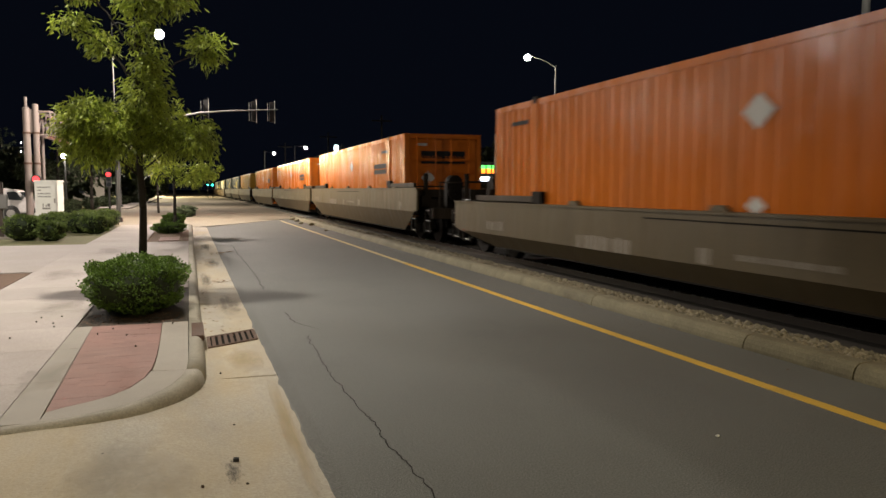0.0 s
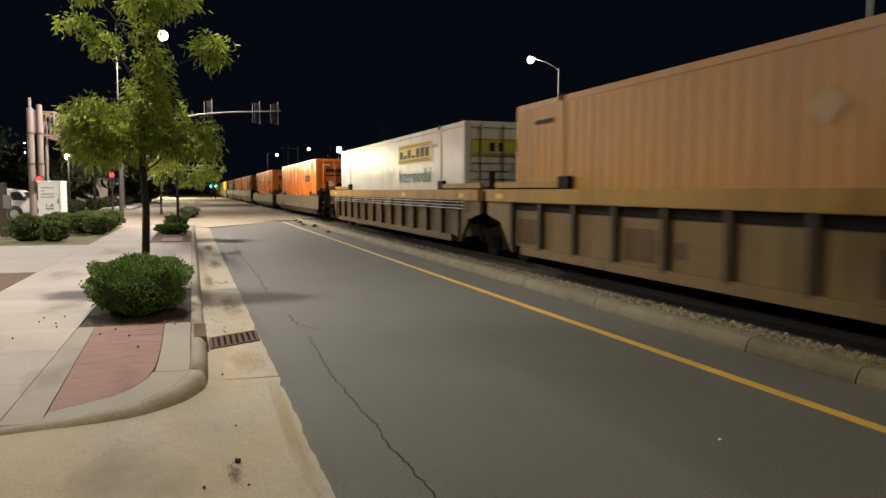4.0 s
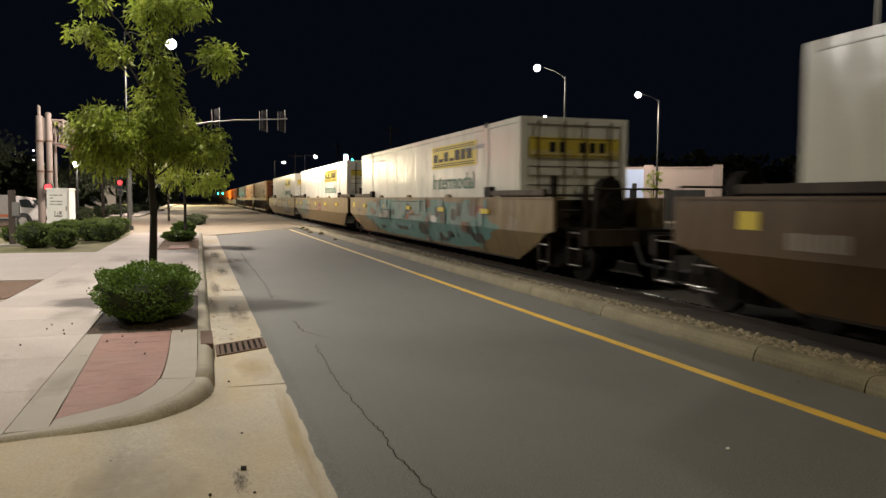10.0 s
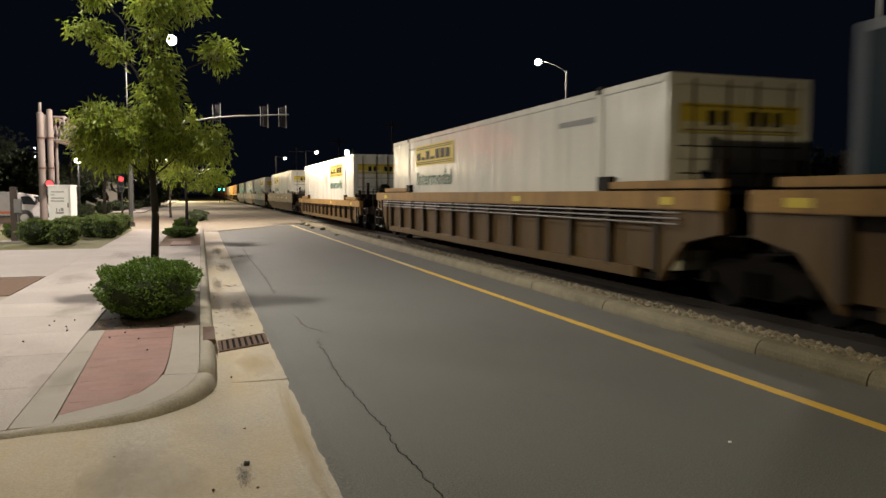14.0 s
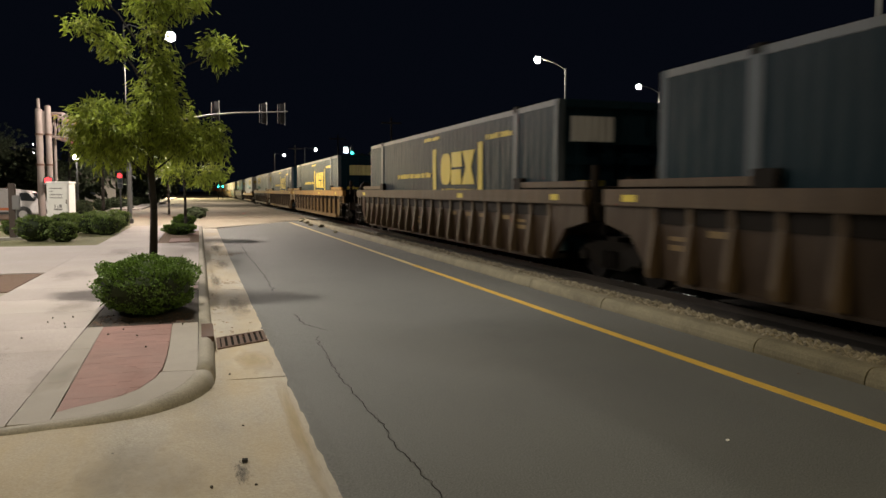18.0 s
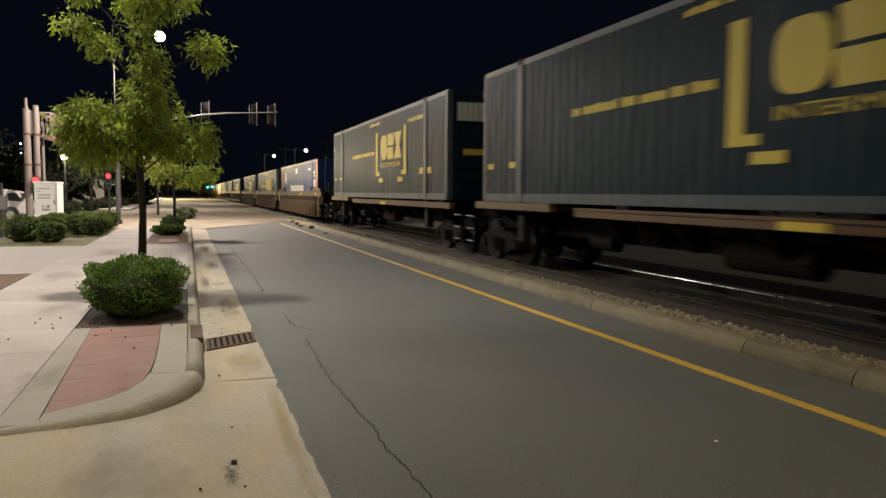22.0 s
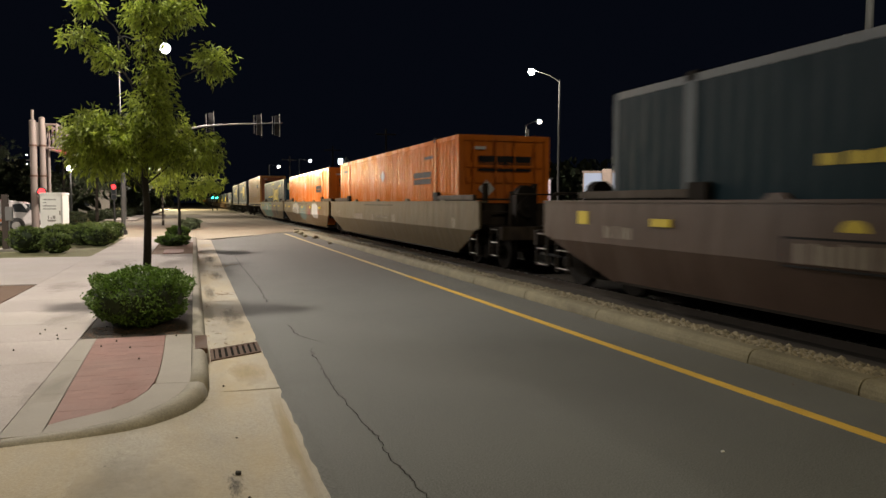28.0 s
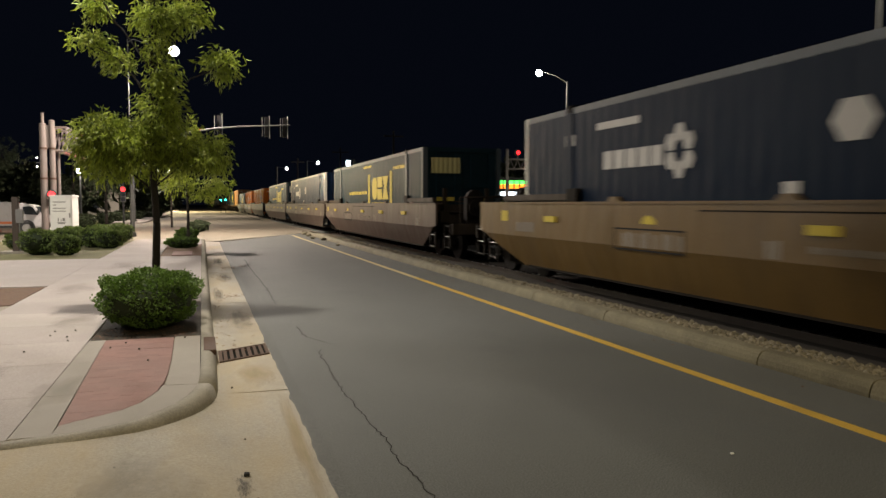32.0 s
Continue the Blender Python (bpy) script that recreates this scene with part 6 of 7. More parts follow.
# small dark droppings and pebbles on the pavement and drive
def specks():
    r = np.random.default_rng(19)
    spots = [(-0.62, 7.9, 0.155), (-0.5, 7.3, 0.155), (-0.9, 8.05, 0.155), (-0.78, 8.3, 0.155), (-0.2, 8.45, 0.155), (0.03, 3.96, 0.05), (0.26, 4.03, 0.006), (-0.58, 3.55, 0.1), (0.22, 6.6, 0.008), (0.25, 5.1, 0.006), (-0.5, 4.5, 0.097), (0.42, 3.65, 0.006)]
    for i in range(12):
        spots.append((r.uniform(-2.2, -0.3), r.uniform(8.0, 9.4), 0.155))
    pebble = bmesh.new()
    bmesh.ops.create_icosphere(pebble, subdivisions=1, radius=0.010)
    me = mesh_of(pebble, "acorn")
    for x, y, z in spots:
        ob = part("acorn", me, SOIL, None)
        ob.matrix_world = pose(x, y, z + 0.005, r.uniform(0, 90), 0, r.uniform(0, 360))
        tagged(ob, "small dark fallen acorn on the pavement", "acorn", "fallen acorns")


specks()
OIL = grime("oil_stain", (0.04, 0.037, 0.032), 0.98, 5.5, core=0.16)
DIRT = grime("gutter_dirt", (0.13, 0.105, 0.07), 0.6, 3.0)
RUSTY = grime("rust_wash", (0.44, 0.325, 0.145), 0.45, 1.3)
DAMP = grime("tyre_grime", (0.25, 0.22, 0.18), 0.3, 2.0)


def stain(x, y, z, rx, ry, material, label, rz=0.0, tilt=0.0):
    """A stain lying on the ground, rx by ry metres from its middle to its edge."""
    ob = setting("stain", sheet([(-1, -1, 0), (1, -1, 0), (1, 1, 0), (-1, 1, 0)]), material, label, "stain")
    ob.matrix_world = pose(x, y, z, 0, tilt, rz) @ Matrix.Diagonal((rx, ry, 1, 1))


stain(0.2, 4.22, 0.0205, 0.1, 0.42, OIL, "dark oily smear on the concrete apron", tilt=5)
tagged(part("tar_lump", prism([(0.205, 4.385), (0.235, 4.38), (0.24, 4.41), (0.21, 4.42)], 0.012, 0.03), TAR, None), "small black lump of tar on the concrete apron", "litter")
stain(0.47, 10.6, 0.0115, 0.30, 1.6, DIRT, "brown dirt washed along the gutter")
stain(0.25, 13.6, 0.0115, 0.16, 1.9, DIRT, "brown dirt washed along the gutter")
stain(0.44, 16.8, 0.0115, 0.28, 1.8, DIRT, "brown dirt washed along the gutter")
stain(0.40, 21.5, 0.0115, 0.3, 2.4, DIRT, "brown dirt washed along the gutter")
stain(0.46, 7.1, 0.0105, 0.3, 0.8, RUSTY, "yellow rust wash on the gutter pan")
stain(0.6, 5.0, 0.0105, 0.11, 2.2, RUSTY, "yellow rust wash on the gutter pan")
stain(0.6, 2.9, 0.0105, 0.11, 1.3, RUSTY, "yellow rust wash on the gutter pan")
stain(-0.35, 4.1, 0.102, 0.55, 0.9, DAMP, "greyish tyre grime on the apron", tilt=5.5)
stain(-1.5, 4.0, 0.14, 0.9, 0.5, DAMP, "greyish tyre grime on the apron", tilt=0.3)
# darker patches on the apron along the kerb return
for x, y, z, tilt in ((0.0, 6.02, 0.053, 10.5), (-0.14, 5.7, 0.076, 8), (-0.3, 5.5, 0.093, 5.5), (-0.5, 5.38, 0.109, 4), (-0.75, 5.31, 0.123, 2)):
    stain(x, y, z + 0.006, 0.15, 0.17, DIRT, "dark patches along the foot of the kerb", tilt=tilt)
for x, y, rx, ry in ((-1.9, 7.2, 0.6, 0.9), (-1.5, 10.2, 0.5, 1.1), (-2.1, 14.0, 0.7, 1.6), (-3.6, 8.0, 0.9, 1.0), (-1.7, 19.0, 0.8, 2.2), (-0.6, 15.0, 0.5, 1.7), (-1.08, 6.3, 0.3, 0.9)):
    stain(x, y, 0.1535, rx, ry, DAMP, "faint grey stain on the pavement slabs")

scrap = thing("paper_scrap", "tiny crumpled white paper scrap on the asphalt", "litter", m=pose(3.21, 3.87, 0.0005))
part("sheet", boxes((-0.014, 0.012, -0.009, 0.01, 0.001, 0.012), bevel=0.004), CABINET, scrap)

# leaf heaps lying in the gutter
def gutter_litter():
    r = np.random.default_rng(63)
    cen = []
    for x, y, sx, sy, k in ((0.42, 13.3, 0.10, 0.12, 46), (0.62, 19.2, 0.12, 0.2, 60), (0.9, 19.6, 0.1, 0.15, 30), (0.3, 17.0, 0.1, 0.5, 30), (0.2, 10.8, 0.05, 1.0, 36), (0.35, 9.0, 0.1, 0.4, 14), (5.0, 14.0, 0.12, 6.0, 60)):
        cen.append(np.stack([r.normal(x, sx, k), r.normal(y, sy, k), np.full(k, 0.014)], 1))
    cen = np.concatenate(cen)
    q = blades(r, cen, np.zeros((len(cen), 3)), 0.07, 0.026, droop=0, scatter=1.0)
    q[:, :, 2] = np.maximum(0.014 + (q[:, :, 2] - 0.014) * 0.3, 0.0125)
    tagged(part("gutter_leaves", quad_mesh("gutter_leaves", q, DEADLEAF), DEADLEAF, None), "dry brown leaves lying in the gutter", "fallen leaves", "", "stuff")


DEADLEAF = node_mat("dead_leaf", (0.16, 0.085, 0.03), 0.85, var=0.3, island=True)
gutter_litter()


# ---- corner furniture beyond the hedge ----
def cabinet():
    c = thing("signal_cabinet", "white railway signal cabinet with dark lettering", "cabinet", m=pose(-5.88, 37.0, 0.0, 0, 0, -12))
    part("plinth", boxes((-0.6, 0.6, -0.45, 0.45, 0, 0.14), bevel=0.01), CONCRETE, c)
    part("body", boxes((-0.47, 0.47, -0.38, 0.38, 0.14, 1.9), bevel=0.02), CABINET, c)
    part("lid", boxes((-0.5, 0.5, -0.41, 0.41, 1.9, 2.0), bevel=0.02), CABINET, c)
    part("door", boxes((-0.42, 0.42, -0.405, -0.382, 0.25, 1.85), bevel=0.008), CABINET, c)
    part("door_handle", boxes((0.34, 0.4, -0.43, -0.407, 1.0, 1.2), bevel=0.008), GALV, c)
    rr = np.random.default_rng(2)
    for z, wd in ((1.66, 0.5), (1.53, 0.14), (1.38, 0.5), (1.25, 0.54)):
        bm = bmesh.new()
        x = -0.33
        while x < -0.33 + wd:
            box(bm, x, x + 0.035, -0.4095, -0.405, z, z + 0.07 * rr.uniform(0.75, 1.0))
            x += 0.05
        tagged(part("text_line", bm, GREYPAINT, c, "row of small dark unreadable letters"), kind="stuff")
    part("emblem", prism([(-0.14, 0.72), (0.16, 0.72), (0.2, 0.8), (-0.18, 0.8)], -0.4095, -0.405, "y"), GREYPAINT, c)
    part("emblem", boxes((-0.14, -0.1, -0.4095, -0.405, 0.82, 0.98), (-0.02, 0.02, -0.4095, -0.405, 0.82, 0.92), (0.06, 0.17, -0.4095, -0.405, 0.84, 0.98)), GREYPAINT, c)
    return c


cabinet()


def cantilever():
    """Two posts tied by a plate, with a box lattice arm reaching away over the cross street."""
    c = thing("crossing_signal_gantry", "weathered galvanised level crossing gantry with red flashing lights", "crossing signal", m=pose(-7.53, 43.0, -0.03))
    for x, z, r in ((-0.21, 5.75, 0.18), (0.215, 5.92, 0.155)):
        post = part("post", rod(bmesh.new(), (x, 0, 0), (x, 0, z), r, r * 0.92, seg=18), RUSTED_GALV, c)
        part("cap", rod(bmesh.new(), (x, 0, z), (x, 0, z + 0.06), r * 1.02, r * 0.6, seg=18), RUSTED_GALV, post)
        for z in (2.9, 4.45):
            part("clamp", rod(bmesh.new(), (x, 0, z), (x, 0, z + 0.1), r * 1.16, seg=18), RUST_STEEL, post)
    part("vent_pipe", rod(bmesh.new(), (-0.21, 0, 5.8), (-0.21, 0, 6.32), 0.075, seg=12), RUSTED_GALV, c)
    part("tie_plate", boxes((-0.06, 0.09, -0.05, 0.05, 4.5, 5.7), bevel=0.01), RUSTED_GALV, c)
    part("back_post", rod(bmesh.new(), (0.42, 0.4, 0), (0.42, 0.4, 4.6), 0.085, seg=12), RUSTED_GALV, c)
    for x0 in (0.33, 0.88):
        hi = Vector((x0, 0.0, 5.6)), Vector((x0 + 0.3, 6.3, 5.6))
        lo = Vector((x0, 0.0, 4.4)), Vector((x0 + 0.3, 6.3, 4.4))
        for a, b in (hi, lo):
            part("arm_chord", rods([(a, b)], 0.075), RUSTED_GALV, c)
        for k in range(8):
            u, v = k / 7, (k + 1) / 7
            part("arm_upright", rods([(lo[0].lerp(lo[1], u), hi[0].lerp(hi[1], u))], 0.055), RUSTED_GALV, c)
            if k < 7:
                part("arm_brace", rods([(lo[0].lerp(lo[1], u), hi[0].lerp(hi[1], v))], 0.032), RUSTED_GALV, c)
    for z in (4.4, 5.6):
        for x, y in ((0.63, 6.3), (0.33, 0)):
            part("arm_tie", rods([((x, y, z), (x + 0.55, y, z))], 0.055), RUSTED_GALV, c)
    for x, y, z in ((0.82, 6.45, 5.25), (0.19, -0.5, 2.13)):
        hd = part("light_hood", rod(bmesh.new(), (x, y, z), (x, y + 0.22, z), 0.24, seg=18), DARKMETAL, c)
        part("red_lens", rod(bmesh.new(), (x, y - 0.03, z), (x, y - 0.005, z), 0.16, seg=16), RED_LIGHT, hd, "lit red lens")
    part("side_lamp_bracket", rods([((-0.38, 0, 3.75), (-0.55, -0.05, 3.75))], 0.03), DARKMETAL, c)
    for z in (4.0, 3.54):
        part("side_lamp", ball(bmesh.new(), (-0.5, -0.05, z), 0.028, 8), LAMP_HEAD, c, "small glaring lamp")
    return c


cantilever()


def floodlight(x, y, z, label):
    f = thing("flood_lamp", label, "flood lamp", m=pose(x, y, 0))
    part("pole", rod(bmesh.new(), (0, 0.25, 0), (0, 0.25, z + 0.2), 0.07), DARKMETAL, f)
    part("housing", boxes((-0.24, 0.24, 0, 0.2, z - 0.15, z + 0.2), bevel=0.05), DARKMETAL, f)
    part("lens", rod(bmesh.new(), (0, -0.05, z + 0.02), (0, -0.003, z + 0.02), 0.17, 0.2, seg=18), LAMP_HEAD, f, "glaring white lens")
    return f


floodlight(-8.5, 60.2, 4.0, "glaring white flood lamp on a pole by the crossing")


def traffic_signal(x, y, z, lens, label, pole=True, lit=0):
    s = thing("traffic_light", label, "traffic light", "traffic lights", m=pose(x, y, 0))
    if pole:
        part("pole", rod(bmesh.new(), (0, 0.2, 0), (0, 0.2, z + 0.8), 0.07), DARKMETAL, s)
    hs = part("housing", boxes((-0.18, 0.18, 0, 0.2, z - 0.55, z + 0.55), bevel=0.02), DARKMETAL, s)
    for k in range(3):
        zz = z + 0.35 - 0.35 * k
        part("lens", rod(bmesh.new(), (0, -0.02, zz), (0, 0.0, zz), 0.15, seg=14), lens if k == lit else GLASS, hs)
    return s


traffic_signal(-5.3, 57.0, 2.3, RED_LIGHT, "traffic light showing red")
traffic_signal(15.86, 80.0, 5.76, GREEN_LIGHT, "traffic light showing green beyond the track", lit=1)


HEAD_BLACK = node_mat("black_signal_housing", (0.01, 0.01, 0.011), 0.6, var=0.2, spec=0.2)


def mast():
    m_ = thing("signal_mast", "galvanised signal mast arm with dark traffic signals seen from behind", "signal mast", m=pose(-3.3, 39.9, 0))
    part("pole", rod(bmesh.new(), (0, 0, 0), (0, 0, 5.4), 0.11, 0.08, seg=14), POLE, m_)
    pts = [Vector(p) for p in ((0.0, 0, 4.75), (1.4, 0, 4.95), (2.76, 0, 5.22), (3.9, 0, 5.46), (5.19, 0, 5.6), (7.8, 0, 5.76))]
    bm = bmesh.new()
    for k, (a, b) in enumerate(zip(pts, pts[1:])):
        rod(bm, a, b, 0.07 - 0.008 * k, 0.062 - 0.008 * k)
    part("arm", bm, POLE, m_)
    for x in (4.25, 6.62, 7.55):
        hd = part("signal_head", boxes((x - 0.14, x + 0.1, 0.08, 0.26, 5.12, 6.15), bevel=0.02), HEAD_BLACK, m_)
        part("backplate_edge", boxes((x + 0.1, x + 0.125, 0.0, 0.2, 5.05, 6.22)), GALV, hd)
        part("bracket", boxes((x - 0.27, x - 0.25, 0.0, 0.06, 5.15, 6.1)), GALV, hd)
    return m_


mast()


def van():
    v = thing("delivery_van", "white compact delivery van with dark side lettering by the crossing", "van", m=pose(-10.2, 45.4, -0.006))
    body = [(-2.3, 0.34), (-2.34, 1.2), (-2.26, 1.66), (-2.1, 1.72), (0.5, 1.72), (0.75, 1.6), (1.45, 1.6), (1.68, 1.5), (2.02, 1.02), (2.2, 0.9), (2.26, 0.7), (2.26, 0.34)]
    b = prism(body, -0.9, 0.9, "y")
    bmesh.ops.bevel(b, geom=list(b.edges), offset=0.07, segments=3, affect="EDGES")
    part("body", b, VANWHITE, v)
    for s in (-1, 1):
        y = s * 0.905
        part("side_window", prism([(1.2, 1.06), (1.12, 1.46), (1.45, 1.5), (1.6, 1.45), (1.86, 1.02)], y - 0.008, y + 0.008, "y"), GLASS, v)
        part("mirror", boxes((1.8, 1.94, min(y, y + s * 0.2), max(y, y + s * 0.2), 1.08, 1.3), bevel=0.04), DARKMETAL, v)
        for k, (x0, x1) in enumerate(((-1.9, -1.68), (-1.6, -1.36), (-1.28, -1.06), (-0.98, -0.74), (-0.66, -0.44), (-0.36, -0.18))):
            part("letter_bar", boxes((x0, x1, y - 0.006, y + 0.006, 1.14, 1.34 + 0.09 * (k % 2))), M_DARKLETTER, v, "dark unreadable side letter")
        part("side_stripe", boxes((-2.1, -0.3, y - 0.006, y + 0.006, 0.92, 1.0)), M_DARKLETTER, v)
        part("side_stripe", boxes((-2.2, 0.9, y - 0.006, y + 0.006, 0.55, 0.68)), M_ORANGELETTER, v, "orange side stripe")
        part("sill_trim", boxes((-1.0, 0.8, y - 0.012, y + 0.012, 0.34, 0.46)), DARKMETAL, v)
        part("door_seam", boxes((-0.12, -0.105, y - 0.004, y + 0.004, 0.5, 1.7)), DARKMETAL, v)
        for x in (-1.5, 1.3):
            part("wheel_arch", rod(bmesh.new(), (x, y - 0.015, 0.36), (x, y + 0.015, 0.36), 0.4, seg=24), DARKMETAL, v)
            wl = part("wheel", rod(bmesh.new(), (x, y - 0.12, 0.33), (x, y + 0.045, 0.33), 0.33, seg=24), RUBBER, v)
            part("rim", rod(bmesh.new(), (x, y - 0.14, 0.33), (x, y + 0.055, 0.33), 0.21, seg=18), GALV, wl)
    part("windscreen", prism([(1.69, 1.46), (1.73, 1.47), (2.05, 1.04), (1.98, 1.04)], -0.76, 0.76, "y"), GLASS, v)
    for y0, y1 in ((-0.86, -0.55), (0.55, 0.86)):
        part("headlight", boxes((2.1, 2.275, y0, y1, 0.7, 0.86), bevel=0.03), CABINET, v)
    part("bumper", boxes((2.18, 2.32, -0.86, 0.86, 0.34, 0.58), bevel=0.04), DARKMETAL, v)
    return v


M_DARKLETTER = node_mat("dark_lettering", (0.02, 0.02, 0.024), 0.5, var=0.1)
M_ORANGELETTER = node_mat("orange_lettering", (0.6, 0.16, 0.05), 0.45, var=0.1)
van()
ped = thing("control_post", "weathered wooden post with a grey control box", "post", m=pose(-5.27, 25.0, 0.13))
part("post", boxes((-0.11, 0.07, -0.09, 0.09, 0, 1.68), bevel=0.012), POST_WOOD, ped)
part("control_box", boxes((0.0, 0.21, -0.16, -0.092, 0.9, 1.32), bevel=0.015), GALV, ped)
part("conduit", rods([((0.1, -0.12, 0.05), (0.1, -0.12, 0.9))], 0.02), GALV, ped)
part("footing", boxes((-0.42, 0.62, -0.36, 0.36, 0.0, 0.07), bevel=0.01), CONCRETE, ped)


# ---- background ----
def pale_building():
    b = thing("pale_building", "low pale stucco building with lit blue-white panels", "building", m=pose(33.2, 50.0, 0, 0, 0, -34.5))
    part("wall", boxes((-4.6, 5.4, 0, 8, 0, 4.05)), STUCCO, b)
    for x0, x1 in ((-4.5, -3.08), (-2.3, -0.34)):
        part("lit_panel", boxes((x0, x1, -0.03, -0.005, 0.3, 4.0)), STUCCO_BLUE, b, "pale blue-white panel")
    for x in (-3.07, -0.33, 4.7):
        part("pilaster", boxes((x, x + 0.72, -0.25, -0.005, 0, 4.3), bevel=0.02), STUCCO, b)
    part("parapet", boxes((-4.7, 5.5, -0.08, 8.1, 4.05, 4.17), bevel=0.02), STUCCO, b)
    part("meter_box", boxes((-1.2, -0.85, -0.2, -0.032, 2.3, 2.9), bevel=0.02), DARKMETAL, b, "dark wall box")
    part("garage_opening", boxes((1.2, 4.2, -0.02, -0.004, 0, 2.4)), DARKMETAL, b, "dark doorway")
    return b


pale_building()
sg = thing("road_sign_post", "dark sign seen from behind on a post", "sign", m=pose(30.6, 48.0, 0))
part("post", rod(bmesh.new(), (0, 0, 0), (0, 0, 2.3), 0.05), DARKMETAL, sg)
part("plate", boxes((-0.28, 0.28, -0.03, 0.0, 1.6, 2.35)), DARKMETAL, sg)
street_tree(31.0, 46.0, 0.06, 3.6, [((0, 0, 2.4), (0.9, 0.8, 0.7), 1), ((0.3, 0, 3.2), (0.7, 0.6, 0.5), 0.6)], 900, 14, "small street tree before the pale building", 0.2)


def far_signal():
    s = thing("far_crossing_signal", "crossing signal with red lights on a galvanised mast", "crossing signal", m=pose(25.4, 54.4, 0))
    part("mast", rod(bmesh.new(), (0, 0, 0), (0, 0, 7.5), 0.1), GALV, s)
    part("walkway", boxes((-0.3, 1.15, -0.3, 0.3, 4.58, 4.72)), GALV, s)
    part("walkway", boxes((0.2, 1.5, -0.1, 0.3, 5.55, 5.65)), GALV, s)
    for x in (-0.2, 0.36, 0.86, 1.26):
        part("rail_post", rods([((x, -0.3, 4.72), (x, -0.3, 5.2 if x < 0 else 6.0))], 0.045), GALV, s)
    part("hood", rod(bmesh.new(), (0.5, -0.4, 5.2), (0.5, -0.2, 5.2), 0.3), DARKMETAL, s)
    part("red_lens", rod(bmesh.new(), (0.5, -0.44, 5.2), (0.5, -0.405, 5.2), 0.2), RED_LIGHT, s, "lit red lens")
    part("back_hood", rod(bmesh.new(), (0.56, -0.5, 3.2), (0.56, -0.3, 3.2), 0.3), DARKMETAL, s, "dark unlit signal head")
    part("hanger", rods([((0.56, -0.35, 1.9), (0.56, -0.35, 3.2)), ((0, 0, 3.2), (0.56, -0.35, 3.2))], 0.05), DARKMETAL, s)
    part("gate_lamp", rod(bmesh.new(), (0.0, -0.3, 3.4), (0.0, -0.2, 3.4), 0.14), RED_LIGHT, s)
    return s


far_signal()


def far_gantry():
    """A lattice signal bridge beyond the track."""
    g_ = thing("signal_bridge", "galvanised lattice signal bridge with a red light beyond the track", "crossing signal", m=pose(25.35, 60.0, 0))
    part("mast", rod(bmesh.new(), (0, 0, 0), (0, 0, 6.4), 0.13, seg=12), GALV, g_)
    for z in (4.7, 5.52):
        part("arm_chord", rods([((0, 0, z), (2.6, 0, z))], 0.07), GALV, g_)
    for k in range(4):
        x = k * 0.65
        part("lattice", rods([((x, 0, 4.7), (x + 0.32, 0, 5.52)), ((x + 0.32, 0, 5.52), (x + 0.65, 0, 4.7))], 0.045), GALV, g_)
    part("light_hood", rod(bmesh.new(), (1.0, -0.1, 6.12), (1.0, 0.15, 6.12), 0.28), DARKMETAL, g_)
    part("hanger", rods([((1.0, 0, 5.52), (1.0, 0, 6.12))], 0.05), GALV, g_)
    part("red_lens", rod(bmesh.new(), (1.0, -0.14, 6.12), (1.0, -0.105, 6.12), 0.18), RED_LIGHT, g_, "lit red lens")
    part("post", rods([((2.3, 0, 5.52), (2.3, 0, 6.5))], 0.06), GALV, g_)


far_gantry()


def led_sign():
    s = thing("led_sign", "roadside sign with lit green, orange and white screens", "sign", m=pose(32.1, 73.2, 0))
    part("post", boxes((-1.2, -0.6, 0, 0.4, 0, 2.2)), DARKMETAL, s)
    part("cabinet", boxes((-3.5, 1.7, 0, 0.5, 2.2, 4.5), bevel=0.03), DARKMETAL, s)
    part("white_screen", boxes((-3.4, 0.4, -0.02, -0.003, 2.4, 2.95)), SIGN_WHITE, s, "white lit panel")
    for i in range(8):
        x = -3.44 + i * 0.63
        part("lit_letter_bar", boxes((x, x + 0.48, -0.02, -0.003, 3.75, 4.15)), SIGN_LED, s, "green lit bar")
        part("lit_letter_bar", boxes((x, x + 0.48, -0.02, -0.003, 3.3, 3.75)), SIGN_AMBER, s, "orange lit bar")
    return s


led_sign()


def lit_kiosk():
    k = thing("lit_kiosk", "small pale kiosk beyond the crossing with a self-glowing front", "building", m=pose(40.6, 84.0, 0))
    part("wall", boxes((-1.75, 1.95, 0, 3, 0, 4.6)), STUCCO, k)
    part("roof", boxes((-1.9, 2.1, -0.3, 3.2, 4.6, 4.8), bevel=0.03), DULL_WALL, k)
    # the wall front glows by itself, no lamp shines on it
    part("lit_front", boxes((-1.6, 1.8, -0.03, -0.004, 0.9, 4.5)), KIOSK_FRONT, k, "pinkish white wall glowing in place of light on it")
    part("flood_lens", ball(bmesh.new(), (0.8, -0.3, 4.25), 0.4, 10), LAMP_HEAD, k, "glaring white lens")
    part("door", boxes((-0.6, 0.2, -0.06, -0.032, 0, 2.05)), DARKMETAL, k)
    return k


KIOSK_FRONT = glow("lit_kiosk_front", (1.0, 0.72, 0.76), 0.45)
lit_kiosk()


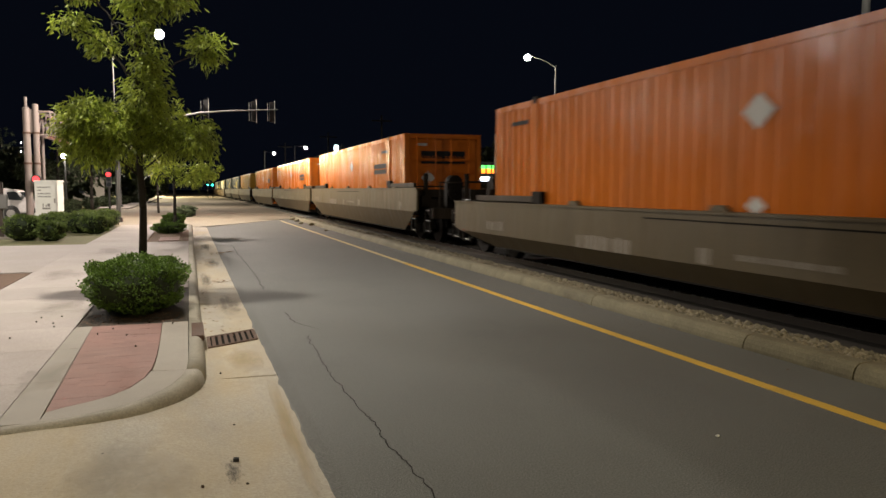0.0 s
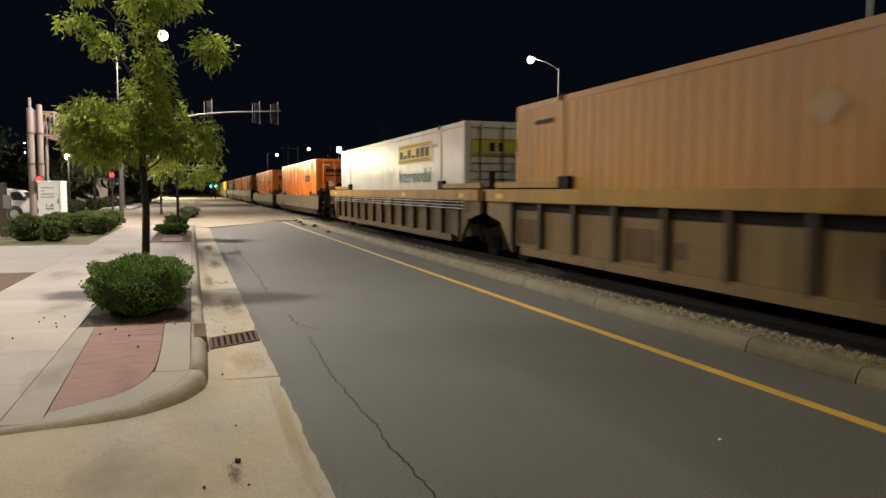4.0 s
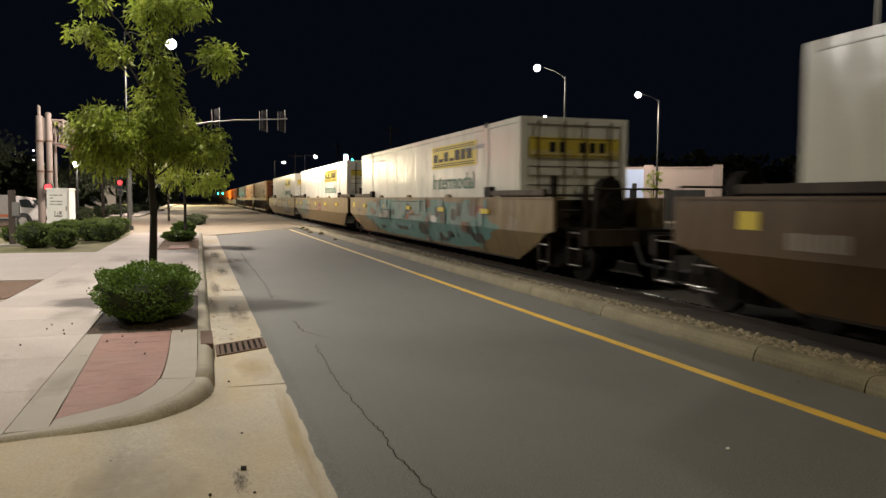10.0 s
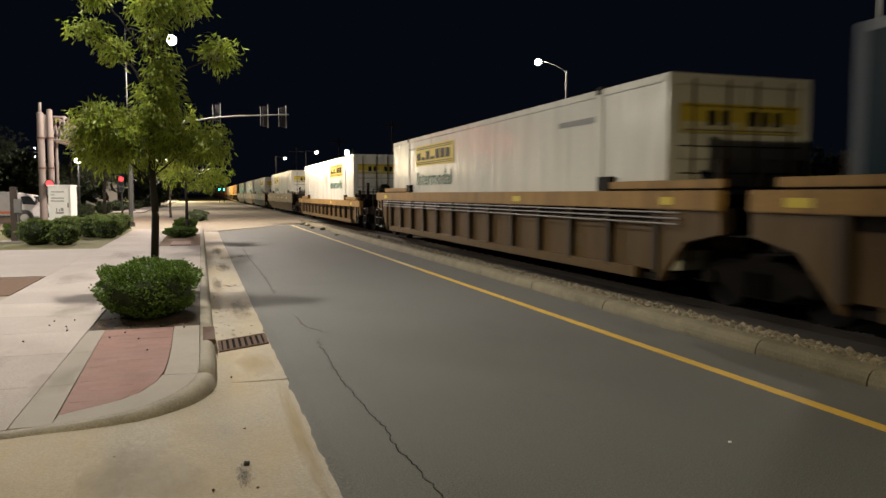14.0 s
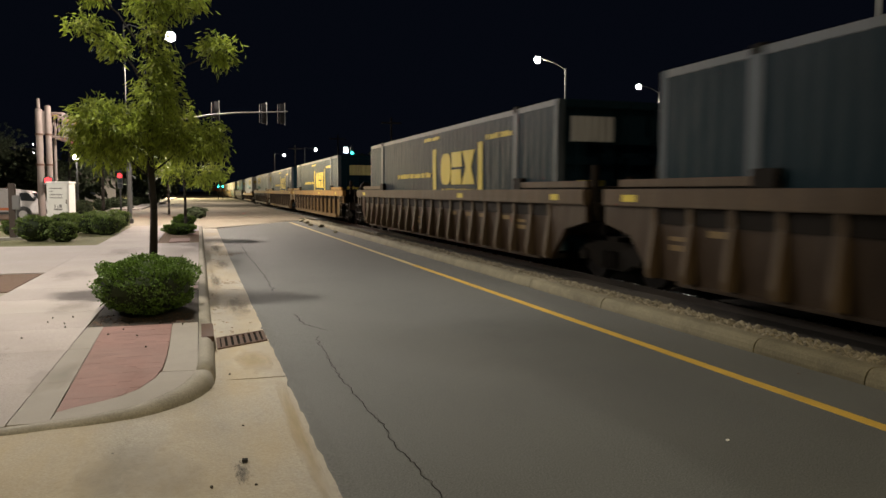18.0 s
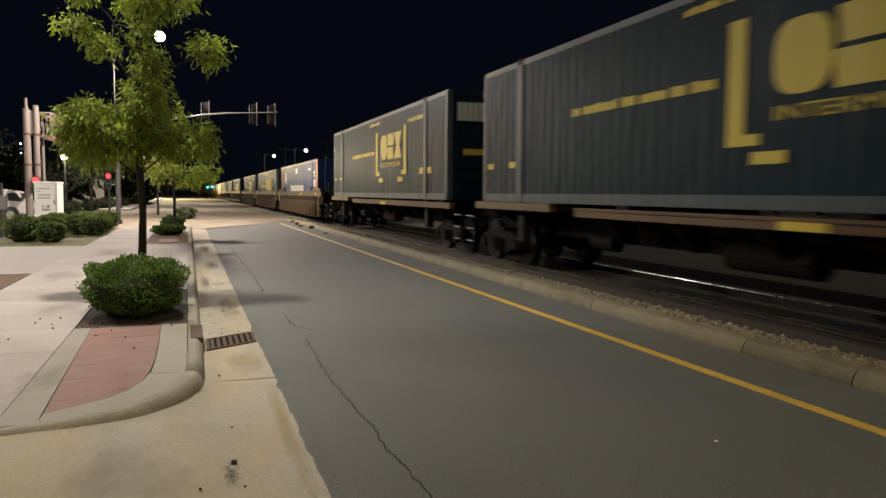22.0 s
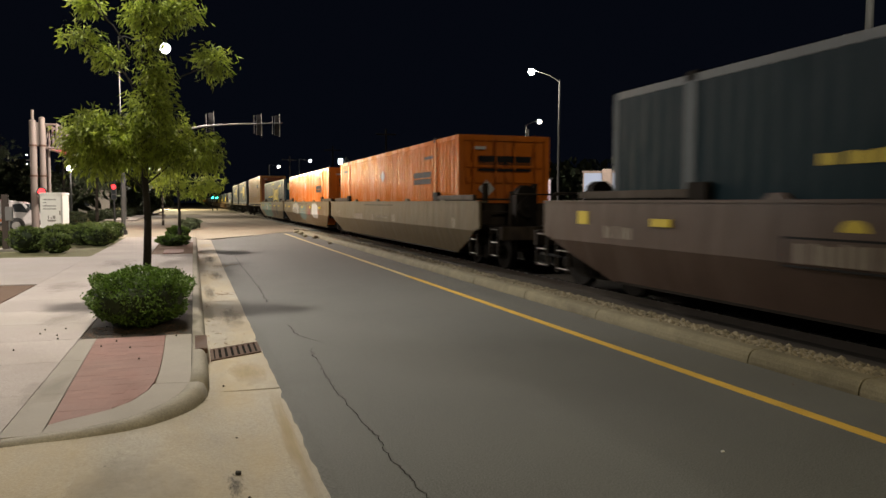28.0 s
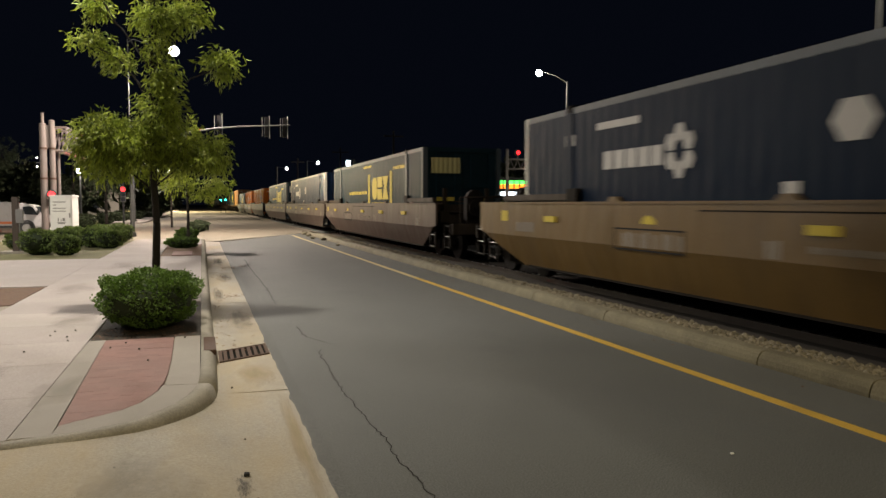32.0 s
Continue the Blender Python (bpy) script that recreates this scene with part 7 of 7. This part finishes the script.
def house(x, y, rz, w, d, h, label, wall=None):
    b = thing("house", label, "house", "far houses", m=pose(x, y, 0, 0, 0, rz))
    part("wall", boxes((-w / 2, w / 2, 0, d, 0, h)), wall or STUCCO, b)
    part("roof", prism([(-w / 2 - 0.3, h), (0, h + w * 0.28), (w / 2 + 0.3, h)], -0.3, d + 0.3, "y"), ROOF, b)
    for x0 in (-w * 0.3, w * 0.12):
        wn = part("window", boxes((x0, x0 + 0.9, -0.03, -0.003, 1.0, 2.2)), GLASS, b)
    part("door", boxes((-0.45, 0.45, -0.03, -0.004, 0, 2.05)), DARKMETAL, b)
    return b


house(53.6, 62, -40, 5, 7, 2.6, "pale gabled house beyond the track")
house(-15.5, 112, 8, 9, 8, 3.0, "dim pale house beyond the crossing", DULL_WALL)


def pickup():
    v = thing("parked_pickup", "white pickup truck parked beyond the track", "car", m=pose(46.0, 46.4, -0.06, 0, 0, 150))
    poly = [(-2.6, 0.5), (-2.6, 1.15), (-0.7, 1.15), (-0.45, 1.75), (0.75, 1.75), (1.35, 1.15), (2.5, 1.0), (2.6, 0.5)]
    b = prism(poly, -0.9, 0.9, "y")
    bmesh.ops.bevel(b, geom=list(b.edges), offset=0.05, segments=2, affect="EDGES")
    part("body", b, VANWHITE, v)
    for s in (-1, 1):
        y = s * 0.905
        part("side_window", prism([(-0.5, 1.2), (-0.35, 1.65), (0.7, 1.65), (1.15, 1.2)], y - 0.008, y + 0.008, "y"), GLASS, v)
        for x in (-1.6, 1.6):
            part("wheel", rod(bmesh.new(), (x, y - 0.12, 0.38), (x, y + 0.05, 0.38), 0.38, seg=18), RUBBER, v)
    return v


pickup()


def utility_pole(x, y, h):
    p = thing("utility_pole", "wooden utility pole with a crossarm", "utility pole", "utility poles", m=pose(x, y, 0))
    part("pole", rod(bmesh.new(), (0, 0, 0), (0, 0, h), 0.14, 0.1), BARK, p)
    part("crossarm", boxes((-1.2, 1.2, -0.06, 0.06, h - 0.7, h - 0.55)), BARK, p)


utility_pole(18.8, 105, 9.6)
utility_pole(21.5, 85, 10.2)
utility_pole(15.6, 128, 9.4)


def woods():
    """Dark far trees: loose leaf clumps along the horizon."""
    r = np.random.default_rng(31)
    qs = []
    for i in range(120):
        a = radians(r.uniform(-24, 58))
        dist = r.uniform(95, 150)
        x, y = dist * math.sin(a), dist * math.cos(a)
        if 4 < x < 22 and y > 60 or -4.5 < x < 8.6:
            continue
        h, w = r.uniform(5, 9), r.uniform(3, 5)
        k = 240
        d = r.normal(0, 1, (k, 3))
        d /= np.linalg.norm(d, axis=1)[:, None]
        cen = np.array((x, y, h * 0.55)) + d * (r.random((k, 1)) ** 0.4) * np.array((w, w, h * 0.5))
        qs.append(blades(r, cen, d, 1.3, 0.8, droop=0.2))
    tagged(part("far_woods", quad_mesh("far_woods", np.concatenate(qs), FOLIAGE_FAR), FOLIAGE_FAR, None), "dark distant trees against the night sky", "woods", "", "stuff")


woods()
board = thing("sandwich_board", "small white folding sign board on the far walk", "sign", m=pose(-8.9, 50.0, -0.006, 0, 0, 12))
for s_ in (-1, 1):
    leaf_ = boxes((-0.28, 0.28, -0.012, 0.012, 0.0, 0.85), bevel=0.006)
    leaf_.transform(pose(0, s_ * 0.17, 0.01, s_ * 11, 0, 0))
    part("board_leaf", leaf_, CABINET, board)
for x in (3.5, 4.35):
    traffic_signal(x, 150.0, 2.45, GREEN_LIGHT, "far traffic light showing green", lit=1)
bright = thing("bright_sign", "small glaring white lit sign on a pole", "sign", m=pose(18.97, 100.0, 0))
part("pole", rod(bmesh.new(), (0, 0.2, 0), (0, 0.2, 6.6), 0.1), DARKMETAL, bright)
part("panel", boxes((-0.3, 0.3, -0.1, 0.1, 6.75, 7.55), bevel=0.06), SIGN_WHITE, bright, "lit white panel")


def motions():
    for ob in MOVERS:
        x, y, z = ob.location
        walk(ob, [(t, pose(x, y + s, z)) for t, s in RUN])


motions()
